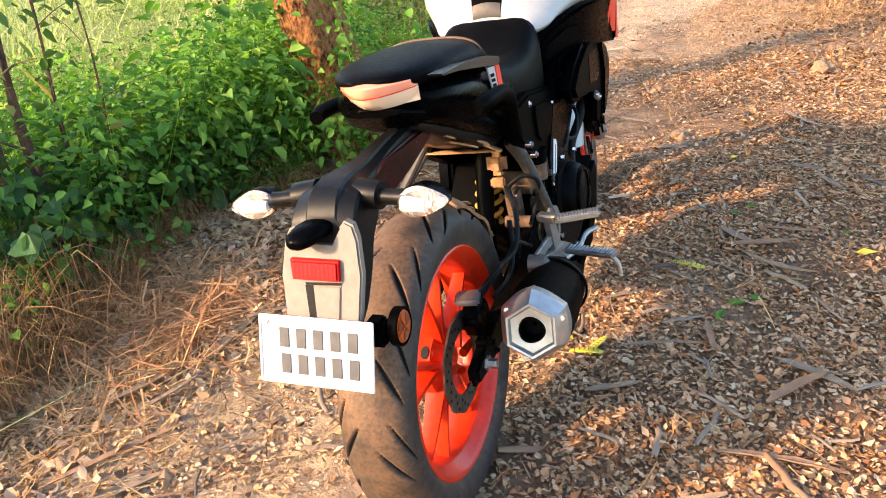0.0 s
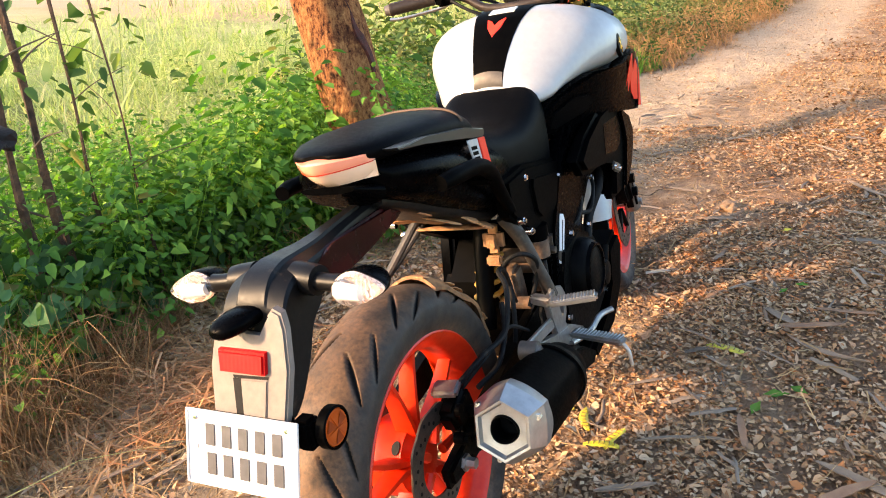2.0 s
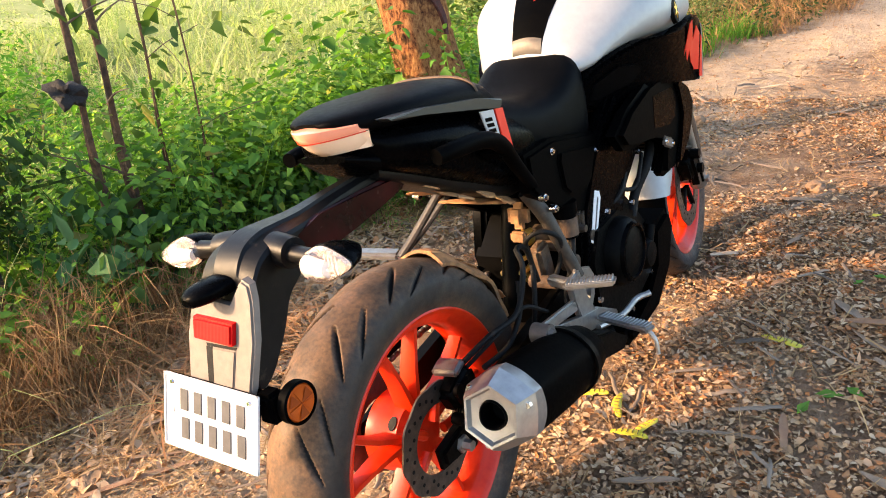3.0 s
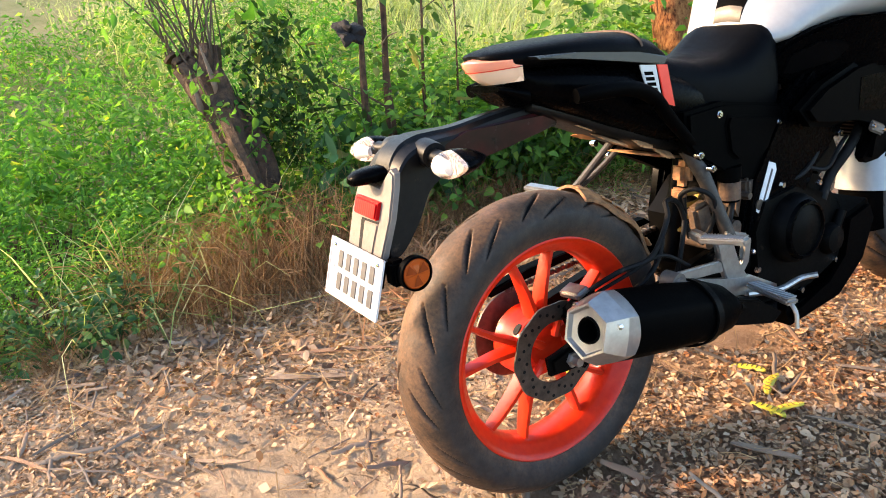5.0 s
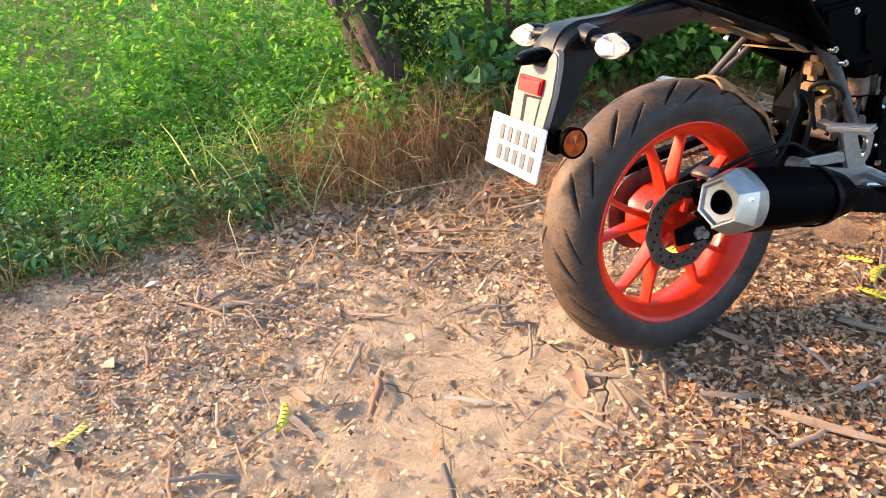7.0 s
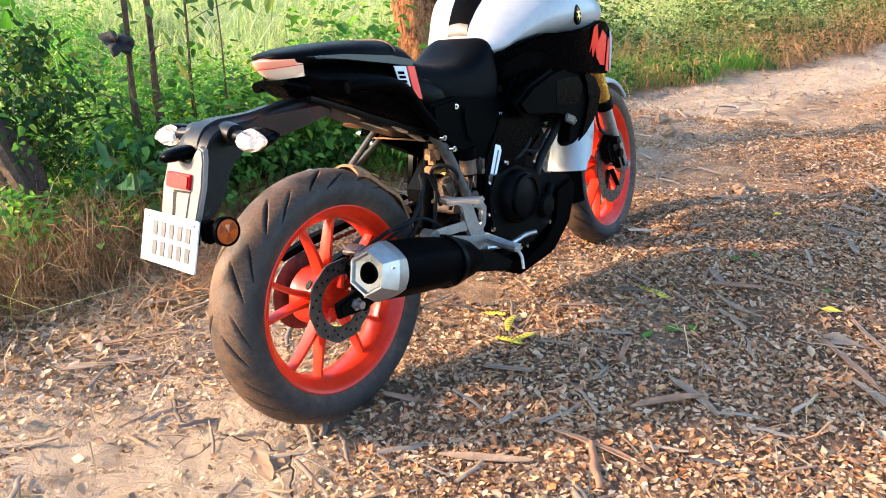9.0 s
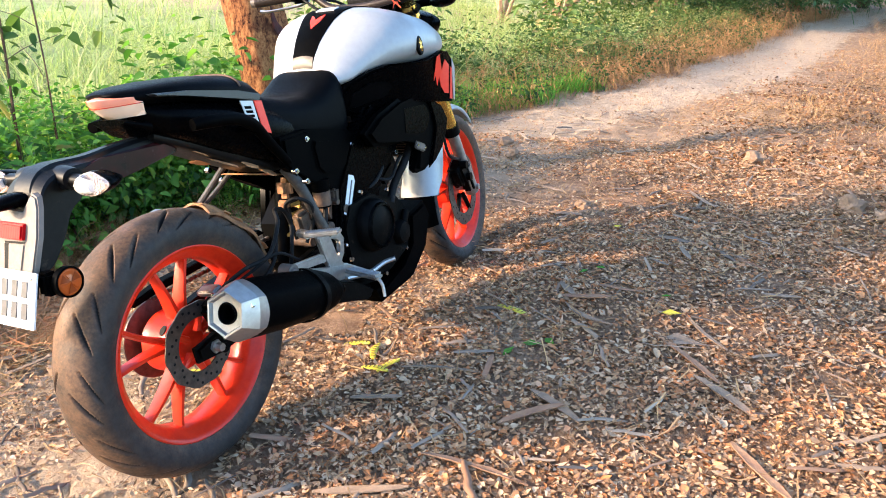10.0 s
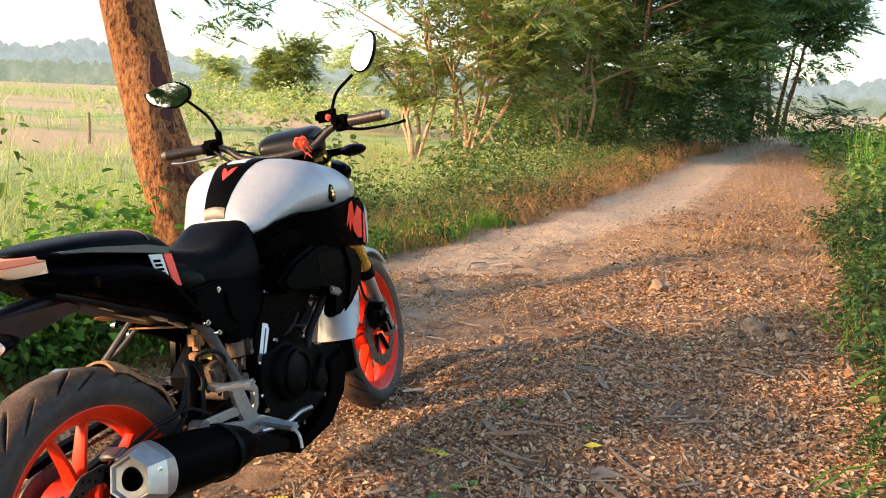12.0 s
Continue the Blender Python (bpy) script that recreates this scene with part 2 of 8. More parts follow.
yonder = s.ramp(s.math("MULTIPLY", s.math("ADD", xyz.outputs["X"], s.math("MULTIPLY", mid, 0.8)), 0.1), [(0.30, 0.0), (0.40, 0.85)])
meadow = s.math("SUBTRACT", s.math("ADD", s.math("MULTIPLY", xyz.outputs["Y"], 0.10), -1.9), xyz.outputs["X"])
strips = s.node("ShaderNodeMapping", Vector=s.coord)
strips.inputs["Scale"].default_value = (0.02, 0.16, 1.0)
fallow = s.ramp(s.noise(1.0, 4, 0.55, strips.outputs[0]), [(0.43, 0.0), (0.52, 0.9)])
fallow = s.math("MULTIPLY", fallow, s.ramp(s.math("MULTIPLY", xyz.outputs["Y"], 0.05), [(0.30, 0.0), (0.50, 1.0)]))
sward = s.mix(s.ramp(s.noise(0.9, 6, 0.7), [(0.35, 0.0), (0.68, 1.0)]), (0.22, 0.30, 0.09), (0.50, 0.50, 0.24))
sward = s.mix(fallow, sward, (0.55, 0.38, 0.25))
# verge soil darkened by position: leaf mould, with the plants' shade put in
shaded_humus = s.math("ADD", xyz.outputs["X"], s.math("MULTIPLY", mid, 0.35))
shaded_humus = s.math("MULTIPLY", s.ramp(s.math("MULTIPLY", shaded_humus, -0.5), [(0.66, 0.0), (0.74, 1.0)]), s.ramp(s.math("MULTIPLY", xyz.outputs["Y"], 0.1), [(0.30, 1.0), (0.42, 0.0)]))
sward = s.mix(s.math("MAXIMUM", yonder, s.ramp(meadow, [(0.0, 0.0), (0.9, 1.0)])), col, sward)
col = s.mix(s.math("MULTIPLY", shaded_humus, s.ramp(meadow, [(0.9, 1.0), (1.0, 0.55)])), sward, (0.06, 0.04, 0.024))
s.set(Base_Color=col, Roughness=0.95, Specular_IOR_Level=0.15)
crumb_n = s.noise(26, 8, 0.75)
relief = s.math("ADD", s.math("ADD", s.math("MULTIPLY", mid, 1.2), s.math("MULTIPLY", s.math("ABSOLUTE", s.math("SUBTRACT", crumb_n, 0.5)), 1.8)), s.math("SUBTRACT", s.math("MULTIPLY", small, 0.6), s.math("MULTIPLY", crack, 1.2)))
s.bump(relief, 1.0, 0.024)
M_ground = s.mat


def island_leaf(name, stops, rough=0.55, through_light=0.25, patch=3.0, patch_dark=0.55, patch_mix=0.6):
    """Leaves whose colour changes from piece to piece, a little translucent."""
    s = Shader(name)
    isl = s.nt.nodes.new("ShaderNodeNewGeometry").outputs["Random Per Island"]
    col = s.ramp(isl, stops)
    col = s.mix(s.ramp(s.noise(patch, 3), [(0.35, 0.0), (0.7, patch_mix)]), col, [c * patch_dark for c in stops[len(stops) // 2][1]])
    s.set(Base_Color=col, Roughness=max(rough, 0.6), Specular_IOR_Level=0.14)
    if through_light:
        t = s.node("ShaderNodeBsdfTranslucent", Color=s.mix(1.0, col, (1.15, 1.3, 0.55), "MULTIPLY"))
        m = s.node("ShaderNodeMixShader", Fac=through_light)
        s.nt.links.new(s.bsdf.outputs[0], m.inputs[1])
        s.nt.links.new(t.outputs[0], m.inputs[2])
        s.nt.links.new(m.outputs[0], s.nt.nodes["Material Output"].inputs["Surface"])
    return s.mat


M_litter = island_leaf("dry_leaf_litter", [(0.0, (0.10, 0.055, 0.03)), (0.14, (0.26, 0.14, 0.07)), (0.32, (0.47, 0.25, 0.115)), (0.52, (0.58, 0.36, 0.195)), (0.72, (0.62, 0.45, 0.29)), (0.82, (0.56, 0.21, 0.07)), (0.92, (0.38, 0.15, 0.055)), (1.0, (0.05, 0.032, 0.022))], 0.7, 0.08, 1.2, 0.8, 0.2)
M_rust = island_leaf("rust_dry_grass", [(0.0, (0.16, 0.078, 0.036)), (0.4, (0.40, 0.20, 0.09)), (0.75, (0.54, 0.31, 0.15)), (1.0, (0.30, 0.13, 0.05))], 0.8, 0.2)
M_hay = island_leaf("orange_hay", [(0.0, (0.36, 0.15, 0.07)), (0.5, (0.60, 0.29, 0.13)), (1.0, (0.72, 0.42, 0.22))], 0.8, 0.15)
M_sticks = island_leaf("broken_sticks", [(0.0, (0.10, 0.07, 0.05)), (0.3, (0.25, 0.185, 0.135)), (0.6, (0.36, 0.27, 0.19)), (0.85, (0.30, 0.15, 0.08)), (1.0, (0.52, 0.40, 0.28))], 0.8, 0.0)
M_pale_litter = island_leaf("pale_leaf_litter", [(0.0, (0.15, 0.085, 0.05)), (0.2, (0.40, 0.25, 0.14)), (0.5, (0.55, 0.365, 0.22)), (0.8, (0.65, 0.475, 0.31)), (0.88, (0.50, 0.24, 0.10)), (1.0, (0.05, 0.032, 0.022))], 0.7, 0.08, 1.2, 0.8, 0.2)
M_shade_chips = island_leaf("shade_dark_leaf_chips", [(0.0, (0.07, 0.036, 0.02)), (0.4, (0.18, 0.088, 0.042)), (0.75, (0.30, 0.15, 0.07)), (1.0, (0.42, 0.26, 0.14))], 0.8, 0.05)
M_stalk = island_leaf("brown_dry_stalks", [(0.0, (0.10, 0.052, 0.028)), (0.4, (0.30, 0.155, 0.07)), (0.75, (0.48, 0.28, 0.13)), (1.0, (0.60, 0.40, 0.20))], 0.8, 0.1)
M_straw = island_leaf("dry_grass", [(0.0, (0.24, 0.145, 0.075)), (0.35, (0.48, 0.28, 0.13)), (0.7, (0.64, 0.42, 0.21)), (1.0, (0.36, 0.18, 0.09))], 0.8, 0.15)
M_herb = island_leaf("green_herb_leaves", [(0.0, (0.06, 0.16, 0.02)), (0.35, (0.088, 0.25, 0.036)), (0.75, (0.155, 0.37, 0.06)), (0.96, (0.30, 0.48, 0.09)), (1.0, (0.70, 0.52, 0.06))], 0.45, 0.41, 3.0, 0.62)
M_dark_herb = island_leaf("dark_shrub_leaves", [(0.0, (0.03, 0.085, 0.014)), (0.35, (0.082, 0.21, 0.035)), (0.7, (0.17, 0.35, 0.06)), (0.96, (0.30, 0.48, 0.08)), (1.0, (0.46, 0.44, 0.08))], 0.42, 0.40, 3.0, 0.6)
M_side_herb = island_leaf("roadside_leaves", [(0.0, (0.03, 0.075, 0.022)), (0.5, (0.075, 0.15, 0.04)), (0.9, (0.15, 0.23, 0.065)), (1.0, (0.36, 0.27, 0.08))], 0.42, 0.33, 2.0, 0.6)
M_hedge = island_leaf("olive_hedge_leaves", [(0.0, (0.035, 0.065, 0.02)), (0.35, (0.09, 0.15, 0.04)), (0.7, (0.18, 0.25, 0.075)), (0.86, (0.28, 0.30, 0.10)), (1.0, (0.48, 0.33, 0.15))], 0.42, 0.32, 1.6, 0.6)
M_foot_herb = island_leaf("blue_green_weed_leaves", [(0.0, (0.022, 0.07, 0.024)), (0.4, (0.05, 0.13, 0.045)), (0.8, (0.10, 0.21, 0.07)), (0.95, (0.17, 0.27, 0.09)), (1.0, (0.50, 0.40, 0.06))], 0.42, 0.26, 3.0, 0.6)
# pale grass; the field's haze is put into its lighter tones
M_grass = island_leaf("pale_grass_haze_tint", [(0.0, (0.14, 0.21, 0.06)), (0.22, (0.29, 0.36, 0.14)), (0.5, (0.46, 0.51, 0.23)), (0.85, (0.61, 0.60, 0.34)), (1.0, (0.72, 0.58, 0.38))], 0.6, 0.42, 0.7, 0.85)
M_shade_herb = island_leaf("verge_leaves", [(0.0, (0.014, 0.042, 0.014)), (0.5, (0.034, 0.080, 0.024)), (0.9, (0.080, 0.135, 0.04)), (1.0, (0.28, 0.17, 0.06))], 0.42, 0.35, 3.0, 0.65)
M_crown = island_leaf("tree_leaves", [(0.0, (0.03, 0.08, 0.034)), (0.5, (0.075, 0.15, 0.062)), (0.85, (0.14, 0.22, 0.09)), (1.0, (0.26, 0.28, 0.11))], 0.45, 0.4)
# warmer, lighter copy of the tree leaves, sunlight put into the colour
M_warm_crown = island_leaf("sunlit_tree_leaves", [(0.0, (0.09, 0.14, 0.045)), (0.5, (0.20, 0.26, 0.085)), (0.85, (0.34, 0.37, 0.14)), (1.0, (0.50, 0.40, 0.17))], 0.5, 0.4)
M_stem = surface("plant_stems", (0.065, 0.042, 0.026), (0.13, 0.088, 0.053), (0.7, 0.9), scale=20, grain=0.4, fine=200, depth=0.002)
M_palestem = surface("pale_tan_branches", (0.26, 0.15, 0.08), (0.42, 0.27, 0.16), (0.7, 0.9), scale=12, grain=0.5, fine=160, depth=0.003)
M_oldwood = surface("dark_gnarled_bark", (0.035, 0.02, 0.013), (0.13, 0.07, 0.035), (0.8, 0.95), scale=34, grain=0.9, fine=120, depth=0.008)
M_twig = surface("grey_bark_strips", (0.20, 0.135, 0.085), (0.31, 0.215, 0.14), (0.75, 0.9), scale=30, grain=0.8, fine=300, depth=0.002)
M_redtwig = surface("brown_sticks", (0.24, 0.12, 0.065), (0.34, 0.20, 0.11), (0.75, 0.9), scale=30, grain=0.6, fine=300, depth=0.002)
M_pod = surface("yellow_seed_pod", (0.70, 0.52, 0.03), (0.52, 0.46, 0.05), (0.45, 0.6), scale=50, grain=0.4, fine=300)
M_podseed = surface("dark_pod_seeds", (0.16, 0.10, 0.02), (0.25, 0.17, 0.03), (0.5, 0.7), grain=0.2)
M_clod = surface("earth_clod", (0.21, 0.125, 0.07), (0.32, 0.20, 0.115), (0.9, 0.98), scale=18, grain=0.9, fine=90, depth=0.006)
M_drybrown = surface("dry_brown_leaf", (0.34, 0.17, 0.08), (0.42, 0.24, 0.12), (0.6, 0.8), scale=25, grain=0.5, fine=150)

M_withered = surface("withered_black_leaf", (0.004, 0.003, 0.003), (0.012, 0.008, 0.006), (0.7, 0.9), grain=0.6, fine=200, depth=0.004)
M_wound = surface("bare_red_wood", (0.022, 0.005, 0.003), (0.10, 0.018, 0.008), (0.8, 0.95), scale=40, grain=0.8, fine=140, depth=0.006)

# trunk bark: furrowed, near-black in the furrows and orange between them
s = Shader("furrowed_bark")
tall = s.node("ShaderNodeMapping", Vector=s.coord)
tall.inputs["Scale"].default_value = (1.0, 1.0, 0.45)
fur = s.noise(58, 9, 0.8, tall.outputs[0])
scale_n = s.noise(130, 6, 0.75)
blotch = s.noise(9, 5, 0.65)
col = s.ramp(s.math("ADD", s.math("MULTIPLY", fur, 0.8), s.math("MULTIPLY", blotch, 0.2)), [(0.385, (0.016, 0.007, 0.005)), (0.435, (0.15, 0.052, 0.022)), (0.495, (0.38, 0.155, 0.058)), (0.60, (0.62, 0.30, 0.115))])
col = s.mix(s.ramp(s.noise(3.1, 6, 0.7), [(0.58, 0.0), (0.64, 0.7)]), col, (0.060, 0.018, 0.011))
s.set(Base_Color=col, Roughness=0.9, Specular_IOR_Level=0.15)
s.bump(s.math("ADD", fur, s.math("MULTIPLY", scale_n, 0.4)), 1.0, 0.03)
M_bark = s.mat


# ---- building helpers ----
def mesh_object(name, bm, material, smooth=True):
    bmesh.ops.recalc_face_normals(bm, faces=bm.faces)
    me = bpy.data.meshes.new(name)
    bm.to_mesh(me)
    bm.free()
    if smooth:
        me.shade_smooth()
        me.set_sharp_from_angle(angle=radians(38))
    me.materials.append(material)
    return new(name, me)


def part(name, bm, material, parent, label=""):
    ob = mesh_object(name, bm, material)
    ob.parent = parent
    if label:
        ob["label"] = label
    return ob


def raw(name, verts, faces, material, smooth=False):
    me = bpy.data.meshes.new(name)
    me.from_pydata(verts, [], faces)
    if smooth:
        me.shade_smooth()
    me.materials.append(material)
    return new(name, me)


def skin(rings, closed=True, caps=True):
    """A skin over rings of equal count."""
    bm = bmesh.new()
    rows = [[bm.verts.new(p) for p in ring] for ring in rings]
    n = len(rows[0])
    for a, b in zip(rows, rows[1:]):
        for i in range(n if closed else n - 1):
            j = (i + 1) % n
            bm.faces.new((a[i], a[j], b[j], b[i]))
    if caps and closed:
        bm.faces.new(rows[0][::-1])
        bm.faces.new(rows[-1])
    return bm


def oval(y, w, top, mid, low, n=28, p=2.4, x=0.0):
    """A cross-section ring at y: half width w, from low to top, widest at mid."""
    out = []
    for i in range(n):
        a = 2 * math.pi * i / n
        c, d = math.cos(a), math.sin(a)
        h = top - mid if d > 0 else mid - low
        out.append((x + w * math.copysign(abs(c) ** (2 / p), c), y, mid + h * math.copysign(abs(d) ** (2 / p), d)))
    return out


def glide(points, steps=6):
    """Catmull-Rom through the points."""
    pts = [Vector(p) for p in points]
    pts = [2 * pts[0] - pts[1]] + pts + [2 * pts[-1] - pts[-2]]
    out = []
    for a, b, c, d in zip(pts, pts[1:], pts[2:], pts[3:]):
        for k in range(steps):
            t = k / steps
            out.append(0.5 * ((2 * b) + (c - a) * t + (2 * a - 5 * b + 4 * c - d) * t * t + (3 * b - a - 3 * c + d) * t ** 3))
    return out + [pts[-2]]


def tube(points, radius, sides=10, steps=6, flat=1.0):
    """A round bar along a smooth line; radius may be a list, one for each point."""
    line = glide(points, steps) if steps > 1 else [Vector(p) for p in points]
    radii = radius if hasattr(radius, "__len__") else [radius] * len(points)
    rings, up = [], None
    for i, p in enumerate(line):
        way = (line[min(i + 1, len(line) - 1)] - line[max(i - 1, 0)]).normalized()
        if up is None:
            up = way.orthogonal().normalized() if abs(way.z) > 0.9 else Vector((0, 0, 1))
        side = way.cross(up).normalized()
        up = side.cross(way).normalized()
        f = i / (len(line) - 1) * (len(radii) - 1)
        k = min(int(f), len(radii) - 2)
        r = radii[k] + (radii[k + 1] - radii[k]) * (f - k)
        rings.append([p + r * (math.cos(a) * side + flat * math.sin(a) * up) for a in (2 * math.pi * j / sides for j in range(sides))])
    return skin(rings)


def lathe(profile, sides=96, centre=(0, 0, 0), closed=True):
    """Turns (radius, x) about the x axis."""
    bm = bmesh.new()
    rows = []
    for k in range(sides):
        a = 2 * math.pi * k / sides
        rows.append([bm.verts.new((centre[0] + x, centre[1] + r * math.cos(a), centre[2] + r * math.sin(a))) for r, x in profile])
    n = len(profile)
    for k in range(sides):
        a, b = rows[k], rows[(k + 1) % sides]
        for i in range(n if closed else n - 1):
            j = (i + 1) % n
            bm.faces.new((a[i], a[j], b[j], b[i]))
    return bm


def slab(outline, x0, x1, bevel=0.004, x1_of=None):
    """A plate with the outline in (y, z) between x0 and x1, its rim rounded; x1_of(y, z) bends the outer face."""
    bm = bmesh.new()
    a = [bm.verts.new((x0 if x1_of is None else x1_of(y, z) - (x1 - x0), y, z)) for y, z in outline]
    b = [bm.verts.new((x1 if x1_of is None else x1_of(y, z), y, z)) for y, z in outline]
    fa, fb = bm.faces.new(a[::-1]), bm.faces.new(b)
    n = len(outline)
    for i in range(n):
        bm.faces.new((a[i], a[(i + 1) % n], b[(i + 1) % n], b[i]))
    if bevel:
        bmesh.ops.bevel(bm, geom=list({e for f in (fa, fb) for e in f.edges}), offset=bevel, segments=2, affect="EDGES", clamp_overlap=True)
    bmesh.ops.triangulate(bm, faces=[f for f in bm.faces if len(f.verts) > 4])
    return bm


def block(size, m, bevel=0.004, segments=2):
    bm = bmesh.new()
    bmesh.ops.create_cube(bm, size=1.0, matrix=Matrix.Diagonal((*size, 1)))
    if bevel:
        bmesh.ops.bevel(bm, geom=bm.edges[:], offset=bevel, segments=segments, affect="EDGES", clamp_overlap=True)
    bm.transform(m)
    return bm


def rod(a, b, r0, r1=None, sides=16):
    return tube([a, b], [r0, r0 if r1 is None else r1], sides, 1)


def join(*bms):
    out = bmesh.new()
    for b in bms:
        me = bpy.data.meshes.new("joined")
        b.to_mesh(me)
        b.free()
        out.from_mesh(me)
        bpy.data.meshes.remove(me)
    return out


def mirrored(bm):
    bm.transform(Matrix.Diagonal((-1, 1, 1, 1)))
    return bm


# ---- the lie of the land ----
def smooth(a, b, x):
    t = min(1.0, max(0.0, (x - a) / (b - a)))
    return t * t * (3 - 2 * t)


def left_edge(y):
    """Where the left verge begins."""
    return float(np.interp(y, [-3, -1.2, -0.6, 0, 0.3, 0.75, 1.0, 1.4, 1.9, 3, 4.3, 5.5, 6.5, 10, 16, 20, 25], [-1.5, -1.39, -1.37, -1.29, -1.27, -1.38, -1.40, -1.30, -1.22, -1.25, -1.22, -0.88, -0.48, -0.12, 0.25, 1.0, 2.1]))


def right_edge(y):
    return float(np.interp(y, [-3, 0.6, 2, 3.3, 5, 10, 17, 25], [1.6, 1.54, 1.62, 1.74, 1.85, 2.0, 2.15, 3.0]))


def land(x, y):
    xs = min(1.3, max(-1.7, x))
    ys = min(2.6, max(-3.0, y))
    z = -0.004 + 0.122 * xs + 0.045 * ys
    z *= 1.0 - 0.6 * smooth(3.0, 9.0, y)
    if x < -1.7:
        z -= 0.12 * smooth(-1.7, -3.5, x)
    far = smooth(8, 40, math.hypot(x, y))
    z += (noise.noise((x * 0.9, y * 0.9, 0.3)) * 0.035 + noise.noise((x * 3.1, y * 3.1, 5.0)) * 0.013) * (1 - 0.5 * far) * smooth(0.12, 0.5, min(math.hypot(x, y), math.hypot(x + 0.04, y - 1.40)))
    if 1.9 < y < 22 and abs(x) < 5:
        z += smooth(1.9, 3.2, y) * (0.030 * noise.noise((x * 2.1, y * 1.7, 61.0)) + 0.014 * noise.noise((x * 6.3, y * 5.2, 71.0)))
    if abs(x) < 4 and -4 < y < 6:
        z += noise.noise((x * 11, y * 11, 2.0)) * 0.010 + noise.noise((x * 20, y * 20, 9.0)) * (0.0055 + 0.0075 * smooth(0.6, -0.1, x) * smooth(1.2, 0.0, y))
    return z


def steps_out(lo, hi, step, reach, growth=1.16):
    mid = list(np.arange(lo, hi + step / 2, step))
    up, d = [hi], step
    while up[-1] < reach:
        d *= growth
        up.append(up[-1] + d)
    dn, d = [lo], step
    while dn[-1] > -reach:
        d *= growth
        dn.append(dn[-1] - d)
    return dn[:0:-1] + mid + up[1:]


gx, gy = steps_out(-2.2, 2.2, 0.022, 900), steps_out(-1.8, 7.0, 0.025, 900)
verts = [(x, y, land(x, y)) for y in gy for x in gx]
nx = len(gx)
faces = [(j * nx + i, j * nx + i + 1, (j + 1) * nx + i + 1, (j + 1) * nx + i) for j in range(len(gy) - 1) for i in range(nx - 1)]
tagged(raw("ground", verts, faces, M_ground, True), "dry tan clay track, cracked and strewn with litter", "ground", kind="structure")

# ---- the motorcycle, built upright with its rear tyre's foot at the origin, then leant on its stand ----
bike = new("motorcycle")
bike.matrix_world = Matrix.Translation((-0.015, 0, -0.004)) @ Matrix.Rotation(radians(-10.0), 4, "Y")
tagged(bike, "black and silver naked motorcycle with orange-red wheels on its side stand", "motorcycle")
REAR_Z, FRONT_Y, FRONT_Z = 0.314, 1.400, 0.337

# steering: the front end is turned to the left about the raked head
STEER_AXIS = Vector((0, -math.sin(radians(26)), math.cos(radians(26))))
STEER = Matrix.Translation((0, 1.50, 0)) @ Matrix.Rotation(radians(7), 4, STEER_AXIS) @ Matrix.Translation((0, -1.50, 0))


def steered(bm):
    bm.transform(STEER)
    return bm


def tyre_mesh(radius, width, bead, around=860, across=80, pitches=24):
    """A tyre with slanting grooves cut into both shoulders of the tread."""
    half = width / 2
    crown = radius - bead
    verts, faces, deep = [], [], []
    for k in range(around):
        a = 2 * math.pi * k / around
        for i in range(across + 1):
            u = -1 + 2 * i / across                       # -1 left bead, 1 right bead
            th = u * radians(128)
            if abs(u) < 0.62:
                x = half * math.sin(abs(u) / 0.62 * radians(80)) / math.sin(radians(80))
                r = bead + crown * (0.50 + 0.50 * math.cos(abs(u) / 0.62 * radians(78)) ** 1.15)
            else:
                f = (abs(u) - 0.62) / 0.38
                x = half * (1.0 + 0.035 * math.sin(f * math.pi) - 0.26 * f * f)
                r = bead + crown * (0.50 + 0.5 * math.cos(radians(78)) ** 1.15) * (1 - f) - 0.004 * f
            x = math.copysign(x, u)
            v = abs(u) / 0.62
            cut = 0.0
            if 0.10 < v < 1.0:
                lag = 1.15 * v + 0.55 * v * v + (0.5 if u > 0 else 0.0)
                turn_k = k / around * pitches - lag + 4.0
                phase = turn_k % 1.0
                long_one = int(math.floor(turn_k)) % 2
                lo, hi = (0.12, 0.78) if long_one else (0.40, 0.98)
                w = 0.23 * math.sin(math.pi * min(1.0, max(0.0, (v - lo) / (hi - lo)))) ** 0.7 if lo < v < hi else 0
                if phase < w:
                    cut = min(1.0, min(phase, w - phase) / 0.04)
                    r -= 0.0095 * cut
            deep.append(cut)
            verts.append((x, r * math.cos(a), r * math.sin(a)))
    n = across + 1
    for k in range(around):
        for i in range(across):
            j = (k + 1) % around
            faces.append((k * n + i, k * n + i + 1, j * n + i + 1, j * n + i))
    me = bpy.data.meshes.new("tyre")
    me.from_pydata(verts, [], faces)
    bm = bmesh.new()
    bm.from_mesh(me)
    bm.verts.ensure_lookup_table()
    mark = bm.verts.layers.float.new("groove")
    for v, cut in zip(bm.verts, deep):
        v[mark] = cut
    bpy.data.meshes.remove(me)
    return bm


